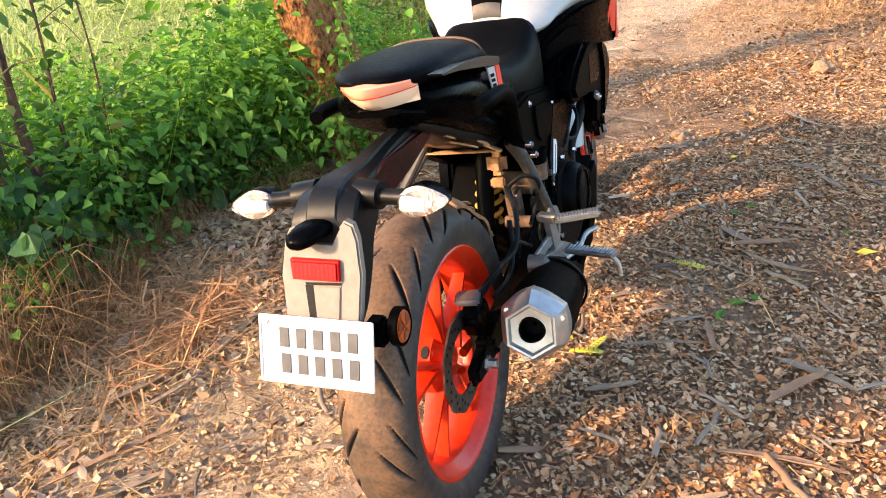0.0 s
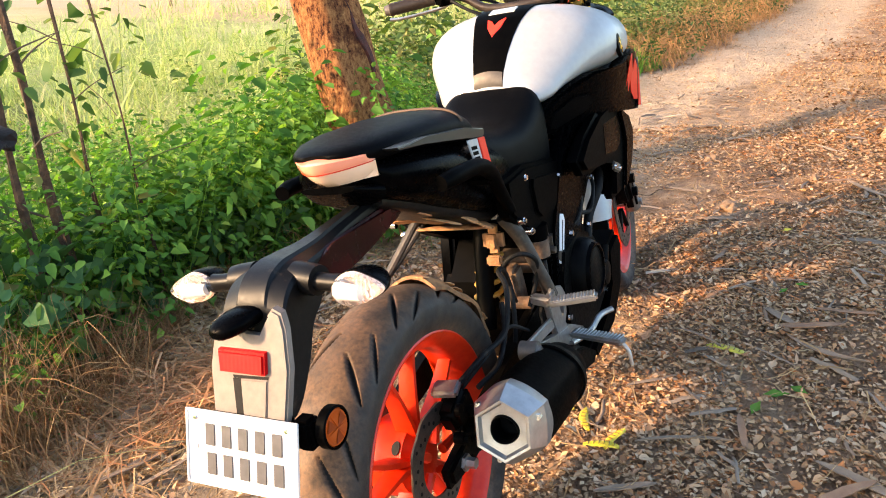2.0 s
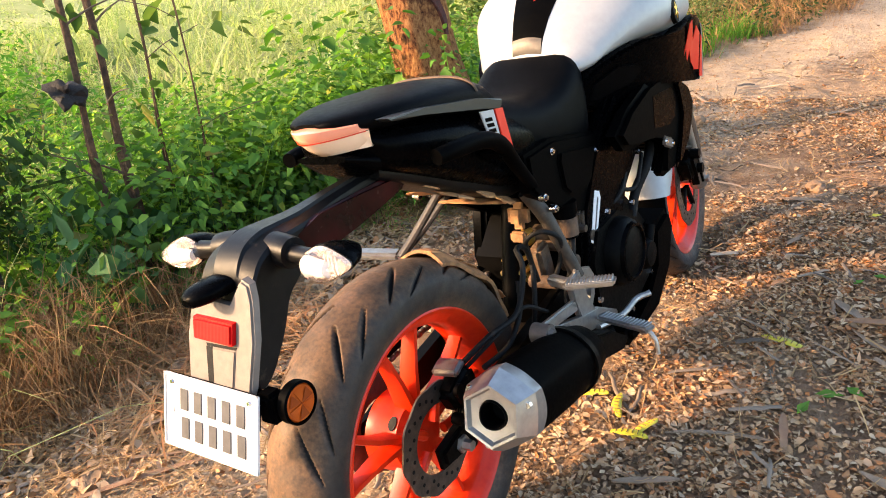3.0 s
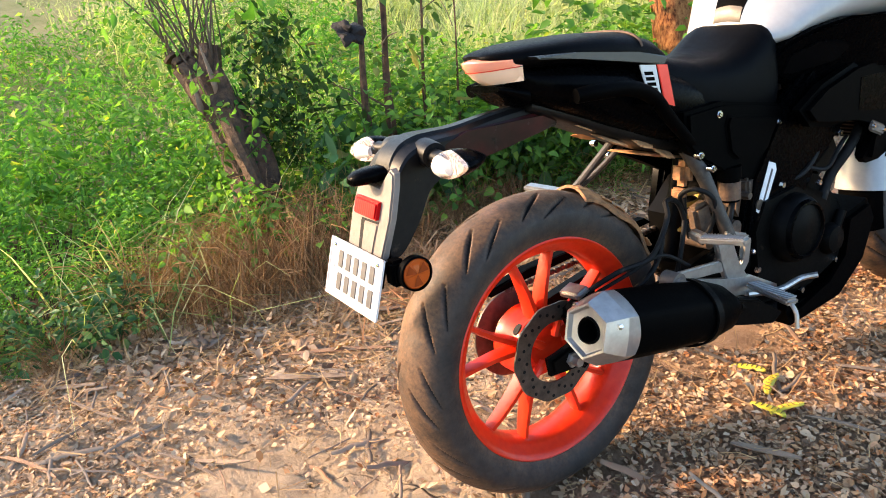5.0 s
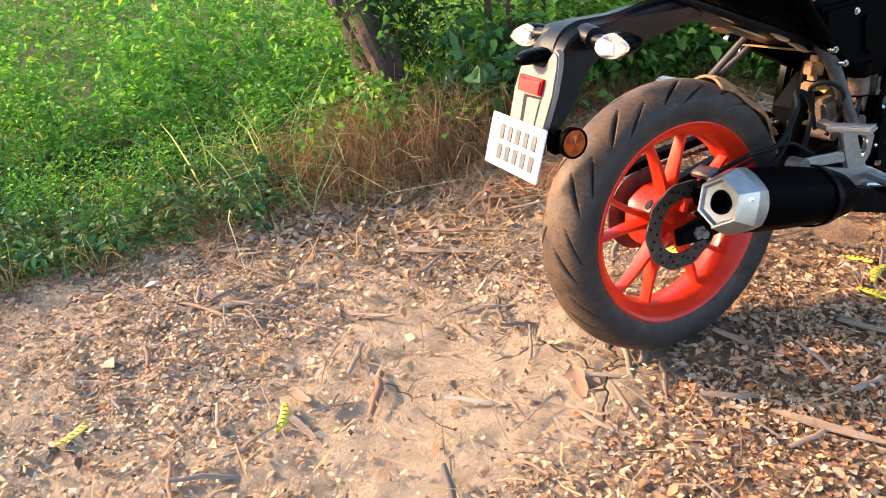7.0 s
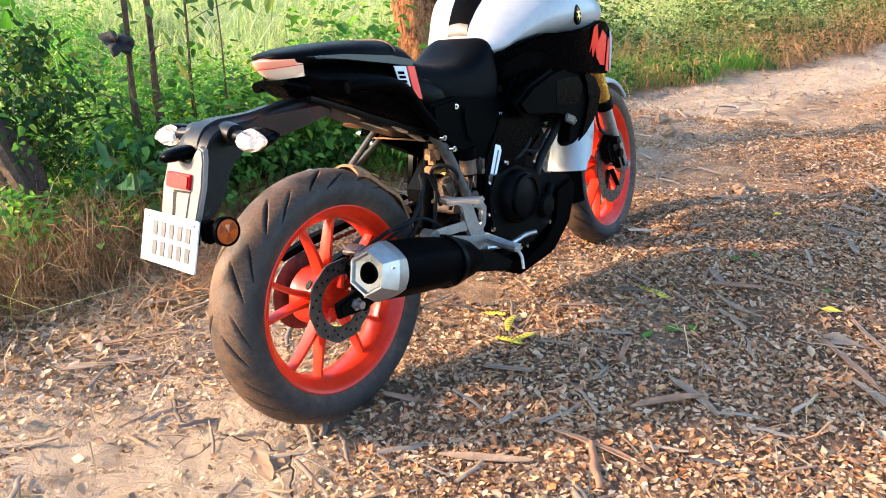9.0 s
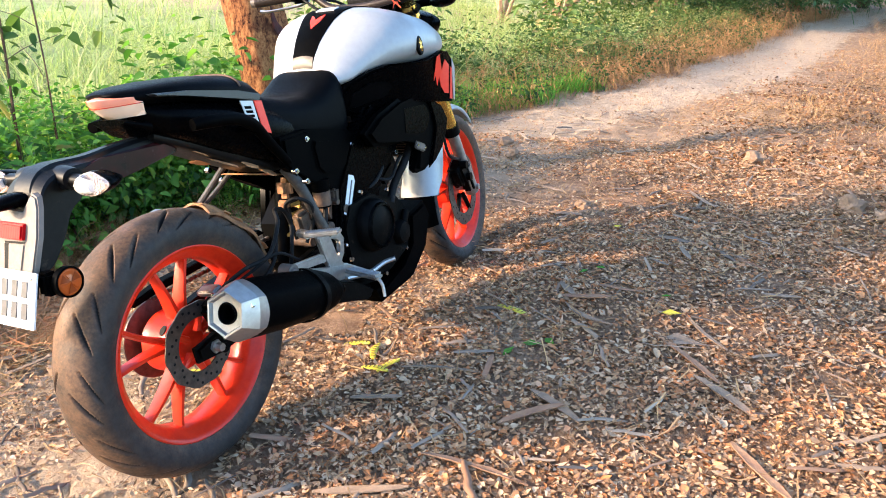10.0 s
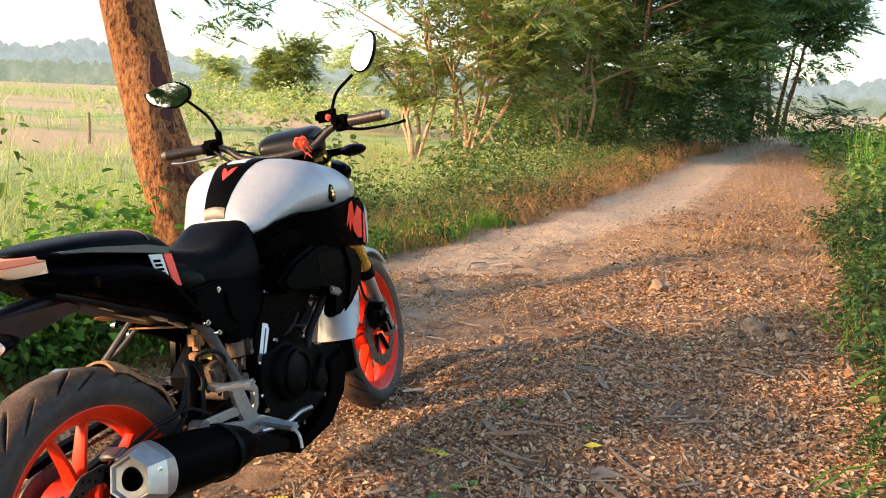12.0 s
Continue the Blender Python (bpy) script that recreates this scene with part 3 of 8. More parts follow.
def wheel(name, radius, width, rim_half, place, turn=None):
    """Cast wheel of five forked spokes: rim with its tyre, spokes, hub and disc as pieces."""
    def put(bm):
        bm.transform(Matrix.Translation(place))
        return turn(bm) if turn else bm
    fl, w = 0.231, rim_half
    prof = [(fl, w), (fl - 0.003, w + 0.002), (fl - 0.010, w - 0.001), (fl - 0.014, w - 0.008), (fl - 0.028, w - 0.020), (fl - 0.034, w - 0.030), (fl - 0.036, 0.0),
            (fl - 0.034, -w + 0.030), (fl - 0.028, -w + 0.020), (fl - 0.014, -w + 0.008), (fl - 0.010, -w + 0.001), (fl - 0.003, -w - 0.002), (fl, -w), (fl - 0.004, -w + 0.004), (fl - 0.02, -w + 0.02), (fl - 0.02, w - 0.02), (fl - 0.004, w - 0.004)]
    rim = part(name, put(lathe(prof, 128)), M_red, bike, "orange-red cast alloy wheel")
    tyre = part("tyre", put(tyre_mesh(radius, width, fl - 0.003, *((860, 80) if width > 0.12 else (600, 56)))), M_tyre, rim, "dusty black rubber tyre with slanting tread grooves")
    tyre.data.set_sharp_from_angle(angle=radians(178))
    hub = [(0.0, 0.030), (0.020, 0.032), (0.040, 0.030), (0.048, 0.022), (0.052, 0.018), (0.066, 0.012), (0.067, -0.010), (0.074, -0.028), (0.074, -0.050), (0.060, -0.058), (0.0, -0.060)]
    part("hub", put(lathe(hub, 48, closed=False)), M_red, rim)
    for k in range(5):
        for side in (-1, 1):
            base = radians(72 * k + 20)
            a0, a1 = base + side * radians(6), base + side * radians(14)
            rings = []
            for f in (0.0, 0.2, 0.5, 0.8, 1.0):
                r = 0.040 + (fl - 0.034 - 0.040) * f
                a = a0 + (a1 - a0) * f
                wd = 0.0105 - 0.0035 * math.sin(f * math.pi * 0.6)
                dp = 0.020 - 0.008 * f
                c = Vector((0.006 + 0.004 * f, r * math.cos(a), r * math.sin(a)))
                tan = Vector((0, -math.sin(a), math.cos(a)))
                out = Vector((1, 0, 0))
                rings.append([c + tan * wd * 0.55 + out * dp, c + tan * wd + out * dp * 0.2, c + tan * wd * 0.9 - out * dp, c - tan * wd * 0.9 - out * dp, c - tan * wd + out * dp * 0.2, c - tan * wd * 0.55 + out * dp])
            part("spoke", put(skin(rings)), M_red, rim)
    return rim


def disc_mesh(outer, inner, x, holes=30, thick=0.004):
    """A drilled brake disc, its edge gently waved."""
    bm = bmesh.new()
    n = 180
    rows = []
    for k in range(n):
        a = 2 * math.pi * k / n
        ro = outer + 0.0018 * math.cos(a * 10)
        rows.append([bm.verts.new((x + dx, r * math.cos(a), r * math.sin(a))) for r, dx in ((ro, thick / 2), (inner, thick / 2), (inner, -thick / 2), (ro, -thick / 2))])
    for k in range(n):
        a, b = rows[k], rows[(k + 1) % n]
        for i in range(4):
            bm.faces.new((a[i], a[(i + 1) % 4], b[(i + 1) % 4], b[i]))
    return bm


def disc_holes(wheel_part, outer, inner, x, move, count=36):
    """Drilled holes of a disc, each a piece of its own on one shared mesh."""
    first = None
    for k in range(count):
        a = 2 * math.pi * k / count
        r = inner + (outer - inner) * (0.28 + 0.24 * (k % 3))
        place = move @ Matrix.Translation((x, r * math.cos(a), r * math.sin(a)))
        if first is None:
            first = part("drill_hole", rod((0, 0, 0), (0.0006, 0, 0), 0.0036, 0.0036, 8), M_rubber, wheel_part)
            ob = first
        else:
            ob = new("drill_hole", first.data)
            ob.parent = wheel_part
        ob.matrix_local = place


def rear_at(bm):
    bm.transform(Matrix.Translation((0, 0, REAR_Z)))
    return bm


def front_at(bm):
    bm.transform(Matrix.Translation((0, FRONT_Y, FRONT_Z)))
    return steered(bm)


rear = wheel("rear_wheel", 0.314, 0.136, 0.056, (0, 0, REAR_Z))
front = wheel("front_wheel", 0.293, 0.112, 0.044, (0, FRONT_Y, FRONT_Z), steered)
part("brake_disc", rear_at(disc_mesh(0.102, 0.064, 0.056)), M_disc, rear, "worn drilled steel brake disc")
disc_holes(rear, 0.102, 0.064, 0.0581, Matrix.Translation((0, 0, REAR_Z)))
arms = []
for k in range(5):
    a = radians(72 * k)
    arms.append(rod((0.046, 0.03 * math.cos(a), 0.03 * math.sin(a)), (0.050, 0.074 * math.cos(a), 0.074 * math.sin(a)), 0.010, 0.007, 8))
part("disc_carrier", rear_at(join(*arms)), M_red, rear)
part("brake_disc", front_at(disc_mesh(0.141, 0.098, 0.058)), M_disc, front, "worn drilled steel brake disc")
disc_holes(front, 0.141, 0.098, 0.0601, STEER @ Matrix.Translation((0, FRONT_Y, FRONT_Z)))
arms = [rod((0.050, 0.03 * math.cos(a), 0.03 * math.sin(a)), (0.056, 0.104 * math.cos(a), 0.104 * math.sin(a)), 0.010, 0.008, 8) for a in (radians(72 * k + 10) for k in range(5))]
part("disc_carrier", front_at(join(*arms)), M_engine, front)
part("sprocket", rear_at(lathe([(0.09, -0.080), (0.096, -0.082), (0.096, -0.086), (0.05, -0.086), (0.05, -0.080)], 44)), M_disc, rear)
slot = []
for lift in (0.0, 0.0022):
    slot.append([(0.001 + 0.008 * math.cos(b), (0.0665 + lift) * math.cos(radians(135) + 0.19 * math.sin(b)), (0.0665 + lift) * math.sin(radians(135) + 0.19 * math.sin(b))) for b in (2 * math.pi * k / 20 for k in range(20))])
part("hub_slot", rear_at(skin(slot)), M_rubber, rear, "dark oval slot in the hub")
part("axle_nut", rear_at(join(rod((0.09, 0, 0), (0.128, 0, 0), 0.010, 0.010, 6), rod((0.085, 0, 0), (0.112, 0, 0), 0.016, 0.016, 6))), M_alu, bike)

# swing arm, chain and its guard, brake caliper
for sd in (-1, 1):
    arm = slab([(-0.055, 0.330), (-0.05, 0.292), (0.03, 0.286), (0.25, 0.318), (0.50, 0.355), (0.53, 0.40), (0.50, 0.435), (0.25, 0.385), (0.03, 0.342)], 0.082, 0.106, 0.008)
    part("swing_arm", mirrored(arm) if sd < 0 else arm, M_engine, bike)
for z0, z1 in ((0.314 + 0.094, 0.43), (0.314 - 0.094, 0.335)):
    links = []
    for k in range(34):
        f = k / 33
        links.append(block((0.014 if k % 2 else 0.010, 0.015, 0.012), Matrix.Translation((-0.084, f * 0.50, z0 + (z1 - z0) * f)), 0.003, 1))
    part("drive_chain", join(*links), M_disc, bike, "oily steel drive chain")
part("chain_guard", slab([(-0.06, 0.425), (0.05, 0.445), (0.40, 0.465), (0.42, 0.45), (0.05, 0.425), (-0.05, 0.41)], -0.098, -0.070, 0.004), M_black, bike)
cal = join(block((0.045, 0.075, 0.055), pose(0.074, 0.055, 0.388, 25, 0, 0), 0.012, 3), block((0.055, 0.035, 0.030), pose(0.074, 0.075, 0.350, 30, 0, 0), 0.008), rod((0.094, 0.03, 0.40), (0.102, 0.03, 0.40), 0.012), rod((0.094, 0.07, 0.375), (0.102, 0.07, 0.375), 0.012))
part("brake_caliper", cal, M_engine, bike, "black brake caliper")
for cy, cz, cr in ((0.015, 0.352, 0.011), (0.045, 0.335, 0.009), (0.085, 0.362, 0.010), (0.028, 0.298, 0.012), (0.062, 0.305, 0.008)):
    part("caliper_bolt", join(rod((0.088, cy, cz), (0.108, cy, cz), cr, cr, 14), rod((0.108, cy, cz), (0.114, cy, cz), cr * 0.6, cr * 0.55, 6)), M_engine, bike)
part("caliper_bracket", slab([(-0.012, 0.300), (0.02, 0.285), (0.075, 0.318), (0.102, 0.372), (0.090, 0.408), (0.060, 0.398), (0.040, 0.345)], 0.080, 0.092, 0.004), M_engine, bike)
part("caliper_cap", block((0.05, 0.04, 0.016), pose(0.066, 0.052, 0.428, 12, 0, 10), 0.005), M_alu, bike)
part("brake_hose", tube([(0.075, 0.07, 0.42), (0.11, 0.13, 0.455), (0.13, 0.20, 0.47), (0.12, 0.26, 0.53), (0.10, 0.28, 0.56), (0.09, 0.33, 0.54), (0.09, 0.36, 0.46)], 0.0055, 8), M_rubber, bike)
part("abs_cable", tube([(0.07, 0.05, 0.40), (0.105, 0.16, 0.44), (0.12, 0.24, 0.46), (0.13, 0.31, 0.42)], 0.004, 8), M_rubber, bike)

# mud hugger over the front of the rear tyre
rings = []
for k in range(15):
    a = radians(68 - 50 * k / 14)
    r = 0.328 + 0.004 * math.sin(k)
    w = 0.050 + 0.014 * math.sin(k / 14 * math.pi)
    row = []
    for i in range(9):
        u = -1 + i / 4
        row.append((w * u, r * math.cos(a) - 0.022 * u * u * math.cos(a), REAR_Z + r * math.sin(a) - 0.022 * u * u * math.sin(a)))
    rings.append(row + [(p[0] * 0.96, p[1] - 0.006 * math.cos(a), p[2] - 0.006 * math.sin(a)) for p in row[::-1]])
part("mud_hugger", skin(rings), M_clayey, bike, "black mudguard caked with dry orange clay")

# shock with its spring, reservoir box, left and right stays
coil = []
for k in range(120):
    a = k / 120 * 2 * math.pi * 4
    coil.append((0.030 * math.cos(a), 0.42 + 0.05 * k / 120 + 0.028 * math.sin(a), 0.43 + 0.10 * k / 120))
part("shock_spring", tube(coil, 0.006, 7, 1), M_yellow, bike, "yellow coil spring")
part("shock_body", rod((0, 0.39, 0.38), (0, 0.46, 0.64), 0.021), M_engine, bike)
part("tool_box", join(block((0.046, 0.038, 0.056), pose(0.049, 0.392, 0.588, -8, 0, 0), 0.014, 4), block((0.034, 0.016, 0.022), pose(0.052, 0.375, 0.548, -8, 0, 0), 0.004)), M_clayey, bike, "box caked with dry clay")
part("hose", tube([(0.075, 0.36, 0.52), (0.095, 0.33, 0.56), (0.125, 0.34, 0.575), (0.145, 0.37, 0.55), (0.135, 0.38, 0.50), (0.12, 0.36, 0.45)], 0.0050, 10), M_rubber, bike, "looped black hose")
part("hose", tube([(0.06, 0.38, 0.54), (0.09, 0.345, 0.50), (0.10, 0.32, 0.44), (0.10, 0.30, 0.38)], 0.0052, 10), M_rubber, bike)
part("hose", tube([(0.10, 0.27, 0.50), (0.108, 0.25, 0.46), (0.112, 0.22, 0.43), (0.115, 0.17, 0.41), (0.10, 0.11, 0.40)], 0.0055, 10), M_rubber, bike)
part("linkage", join(block((0.03, 0.05, 0.10), pose(0.07, 0.42, 0.47, 12, 0, 0), 0.008), rod((0.05, 0.40, 0.44), (0.11, 0.40, 0.44), 0.014), rod((0.05, 0.45, 0.50), (0.105, 0.45, 0.50), 0.011)), M_muddy, bike)
part("valve_body", join(block((0.045, 0.045, 0.038), pose(0.115, 0.50, 0.545, 0, 0, 15), 0.006), rod((0.115, 0.50, 0.56), (0.115, 0.505, 0.595), 0.013), rod((0.13, 0.48, 0.53), (0.15, 0.48, 0.53), 0.010, 0.008, 8), rod((0.10, 0.52, 0.50), (0.145, 0.52, 0.50), 0.012)), M_disc, bike)

# exhaust
A, B = Vector((0.224, -0.064, 0.431)), Vector((0.178, 0.385, 0.318))
way = (B - A).normalized()
sidev = way.cross(Vector((0, 0, 1))).normalized()
upv = sidev.cross(way).normalized()


def can_ring(d, r, shape=0.0, n=48, tall=1.0):
    """A ring d along the can; shape 1 is a hexagon, 0 a rounded triangle-like oval."""
    out = []
    for k in range(n):
        a = 2 * math.pi * k / n
        sector = (a + math.pi / 6) % (math.pi / 3) - math.pi / 6
        hexr = math.cos(math.pi / 6) / math.cos(sector)
        rr = r * ((1 - shape) * (1 + 0.035 * math.cos(3 * a + 0.4)) + shape * hexr)
        out.append(A + way * d + sidev * rr * math.cos(a) + upv * rr * tall * math.sin(a))
    return out


muffler = part("muffler", skin([can_ring(0.062, 0.060, 0.5), can_ring(0.066, 0.0675, 0.5), (can_ring(0.20, 0.068, 0.4)), can_ring(0.34, 0.062, 0.3), can_ring(0.40, 0.050), can_ring(0.445, 0.030), can_ring(0.46, 0.022)]), M_black, bike, "matt black exhaust silencer")
cap = part("end_cap", skin([can_ring(0.066, 0.066, 0.35), can_ring(0.062, 0.0680, 0.6), can_ring(0.036, 0.0680, 0.72), can_ring(0.0, 0.0535, 1.0), can_ring(-0.004, 0.0505, 1.0), can_ring(-0.0035, 0.0460, 1.0), can_ring(0.005, 0.0420, 1.0), can_ring(0.006, 0.0245, 0.0), can_ring(0.03, 0.0238, 0.0)], caps=False), M_steel, muffler, "brushed steel six-sided end cap")
cap.data.set_sharp_from_angle(angle=radians(16))
part("outlet_pipe", skin([can_ring(0.004, 0.0235), can_ring(0.002, 0.0225), can_ring(0.004, 0.0205), can_ring(0.05, 0.020), can_ring(0.05, 0.028), can_ring(0.004, 0.0235)], caps=False), M_engine, muffler, "sooty outlet pipe")
part("baffle", skin([can_ring(0.045, 0.0235), can_ring(0.046, 0.004)], caps=False), M_engine, muffler)
for a in (radians(20), radians(140), radians(255)):
    c = A + way * 0.022 + sidev * 0.058 * math.cos(a) + upv * 0.055 * math.sin(a)
    part("bolt", rod(c, c - way * 0.008, 0.0055, 0.005, 6), M_chrome, muffler)
part("can_strap", skin([can_ring(0.30, 0.0635), can_ring(0.30, 0.068), can_ring(0.32, 0.067), can_ring(0.32, 0.0625)], caps=False), M_engine, muffler)
part("exhaust_pipe", tube([tuple(B), (0.165, 0.46, 0.29), (0.12, 0.58, 0.225), (0.05, 0.74, 0.22), (0.02, 0.90, 0.30), (0.02, 0.93, 0.42)], 0.021, 14), M_engine, bike, "sooty black exhaust header pipe")
part("heat_shield", slab([(0.36, 0.345), (0.45, 0.315), (0.53, 0.262), (0.50, 0.245), (0.40, 0.275), (0.35, 0.29)], 0.185, 0.196, 0.004), M_engine, bike)

# foot-rest hangers
hang = join(slab([(0.352, 0.468), (0.402, 0.472), (0.418, 0.405), (0.455, 0.362), (0.42, 0.345), (0.388, 0.36), (0.372, 0.41)], 0.150, 0.164, 0.004),
            slab([(0.39, 0.478), (0.452, 0.458), (0.468, 0.435), (0.460, 0.392), (0.43, 0.358), (0.415, 0.370), (0.445, 0.402), (0.450, 0.430), (0.436, 0.442), (0.39, 0.454)], 0.149, 0.1625, 0.003),
            slab([(0.225, 0.408), (0.232, 0.432), (0.37, 0.420), (0.392, 0.398), (0.372, 0.392), (0.34, 0.402)], 0.1505, 0.1615, 0.003),
            slab([(0.25, 0.404), (0.262, 0.412), (0.36, 0.383), (0.40, 0.372), (0.462, 0.362), (0.555, 0.312), (0.552, 0.292), (0.46, 0.322), (0.396, 0.330), (0.345, 0.352)], 0.1515, 0.1652, 0.003))
hanger = part("foot_rest_hanger", hang, M_alu, bike, "open cast aluminium foot-rest hanger")
part("hanger_boss", join(rod((0.15, 0.216, 0.424), (0.185, 0.216, 0.424), 0.019, 0.019, 20), rod((0.185, 0.216, 0.424), (0.192, 0.216, 0.424), 0.013, 0.010, 6)), M_greymetal, hanger)
ribs = [block((0.005, 0.027, 0.003), pose(0.182 + 0.008 * k, 0.450 - 0.0023 * k, 0.3525 + 0.0002 * k, 0, 0, -16), 0.001, 1) for k in range(14)]
peg = part("foot_rest", block((0.13, 0.030, 0.014), pose(0.232, 0.435, 0.346, 0, -1, -16), 0.005), M_alu, bike, "ribbed aluminium foot rest")
for rib in ribs:
    part("rib", rib, M_alu, peg)
part("brake_pedal", tube([(0.17, 0.44, 0.325), (0.185, 0.53, 0.312), (0.19, 0.60, 0.318), (0.215, 0.625, 0.325)], 0.007, 8), M_alu, bike)
part("banking_pin", tube([(0.285, 0.42, 0.345), (0.30, 0.418, 0.325), (0.305, 0.415, 0.295)], 0.0045, 8), M_steel, hanger)
part("stay_tube", tube([(0.10, 0.345, 0.655), (0.122, 0.365, 0.60), (0.142, 0.388, 0.52), (0.152, 0.41, 0.455)], [0.017, 0.015, 0.013, 0.015], 12), M_stay, bike, "dusty dark foot-rest stay")
peg_m = pose(0.250, 0.266, 0.511, 0, -4, 15)
ribs = [block((0.0035, 0.027, 0.003), peg_m @ Matrix.Translation((-0.040 + 0.0062 * k, 0, 0.0062)), 0.001, 1) for k in range(14)]
ppeg = part("passenger_foot_rest", join(block((0.092, 0.030, 0.013), peg_m, 0.004), block((0.055, 0.022, 0.020), pose(0.185, 0.275, 0.503, 0, -4, -25), 0.005)), M_alu, bike, "ribbed aluminium passenger foot rest")
for rib in ribs:
    part("rib", rib, M_alu, ppeg)
part("left_stay", join(tube([(-0.085, 0.33, 0.665), (-0.13, 0.275, 0.585), (-0.155, 0.245, 0.545)], 0.012, 10, 6, 0.7), tube([(-0.085, 0.37, 0.655), (-0.13, 0.31, 0.585), (-0.155, 0.25, 0.545)], 0.0095, 10, 6, 0.7)), M_stay, bike, "grey forked foot-rest stay")
part("passenger_foot_rest", block((0.11, 0.036, 0.015), pose(-0.215, 0.235, 0.552, 0, 6, 20), 0.005), M_alu, bike)
part("side_stand", join(rod((-0.10, 0.56, 0.29), (-0.235, 0.50, 0.062), 0.012), block((0.06, 0.05, 0.008), pose(-0.24, 0.50, 0.056, 0, 20, 0), 0.003)), M_engine, bike)

# tail: cowl, seats, lamp, rails
tail = skin([oval(-0.040, 0.058, 0.884, 0.862, 0.842), oval(-0.015, 0.090, 0.876, 0.845, 0.806), oval(0.06, 0.108, 0.868, 0.825, 0.775, p=3), oval(0.16, 0.114, 0.855, 0.80, 0.728, p=3), oval(0.26, 0.116, 0.838, 0.77, 0.685, p=3), oval(0.34, 0.118, 0.815, 0.745, 0.655, p=3), oval(0.40, 0.11, 0.79, 0.73, 0.66, p=3)])
part("tail_cowl", tail, M_gloss, bike, "gloss black tail cowl")
part("under_tray", skin([oval(0.0, 0.050, 0.81, 0.80, 0.788, p=4), oval(0.10, 0.066, 0.78, 0.762, 0.742, p=4), oval(0.22, 0.075, 0.73, 0.712, 0.690, p=4), oval(0.34, 0.078, 0.69, 0.665, 0.642, p=4), oval(0.39, 0.072, 0.67, 0.655, 0.64, p=4)]), M_satin, bike, "black under-tray splashed with clay")
def crust(rx, ry, thick, m, seed):
    """A ragged flake of dried clay."""
    rr = np.random.default_rng(seed)
    ring = [(rx * math.copysign(abs(math.cos(a)) ** 0.5, math.cos(a)) * (0.88 + 0.2 * rr.random()), ry * math.copysign(abs(math.sin(a)) ** 0.5, math.sin(a)) * (0.88 + 0.2 * rr.random())) for a in (2 * math.pi * k / 40 for k in range(40))]
    bm = skin([[(x, y, -thick / 2) for x, y in ring], [(x * 0.9, y * 0.9, thick * 0.1) for x, y in ring], [(x * 0.5, y * 0.5, thick * 0.3) for x, y in ring]])
    bm.transform(m)
    return bm


for rx, ry, th, place in ((0.080, 0.050, 0.012, pose(0.0, 0.335, 0.639, -13, 0, 0)), (0.034, 0.034, 0.012, pose(0.048, 0.185, 0.703, -22, 12, 0)), (0.022, 0.030, 0.012, pose(0.066, 0.255, 0.686, -20, 30, 0)), (0.026, 0.022, 0.010, pose(0.040, 0.115, 0.742, -24, 10, 0)), (0.030, 0.020, 0.012, pose(0.062, 0.315, 0.655, -15, 25, 0)), (0.030, 0.025, 0.010, pose(-0.03, 0.20, 0.700, -22, -8, 0))):
    part("clay_crust", crust(rx, ry, th * 0.45, place, int(rx * 4000 + ry * 900)), M_mud, bike, "flaking crust of dry clay")
for k in range(9):
    a = radians(66 - 4.6 * k)
    u = (0.018, -0.022, 0.035, 0.002, 0.03, -0.03, 0.04, 0.012, 0.038)[k]
    part("clay_fleck", crust(0.011 + 0.005 * (k % 3), 0.014, 0.004, Matrix.Translation((u, 0.328 * math.cos(a) - 0.016 * (u / 0.05) ** 2, REAR_Z + 0.328 * math.sin(a) - 0.012 * (u / 0.05) ** 2)) @ Matrix.Rotation(a - math.pi / 2, 4, "X"), k), M_mud, bike)
part("passenger_seat", skin([oval(-0.086, 0.026, 0.899, 0.894, 0.888, x=0.006), oval(-0.078, 0.044, 0.903, 0.895, 0.885, x=0.006), oval(-0.045, 0.072, 0.907, 0.888, 0.868, x=0.004, p=2.7), oval(0.0, 0.094, 0.910, 0.885, 0.864, p=2.7), oval(0.05, 0.104, 0.911, 0.882, 0.862, p=2.8), oval(0.15, 0.106, 0.909, 0.872, 0.848, p=2.8), oval(0.23, 0.102, 0.901, 0.86, 0.83, p=2.8), oval(0.285, 0.094, 0.886, 0.845, 0.815), oval(0.32, 0.080, 0.862, 0.835, 0.81)]), M_seat, bike, "black vinyl passenger seat")
pip = [(0.102 * math.copysign(abs(math.cos(a)) ** 0.714, math.cos(a)), 0.232, 0.861 + 0.041 * math.sin(a) ** 0.714) for a in (math.pi * k / 20 for k in range(1, 20))]
part("seat_piping", tube(pip, 0.0028, 6, 2), M_stitch, bike, "tan piping along the seat's front")
part("seat_piping", tube([(-0.098, 0.23, 0.876), (-0.104, 0.12, 0.889), (-0.094, 0.02, 0.893)], 0.0022, 6), M_stitch, bike)
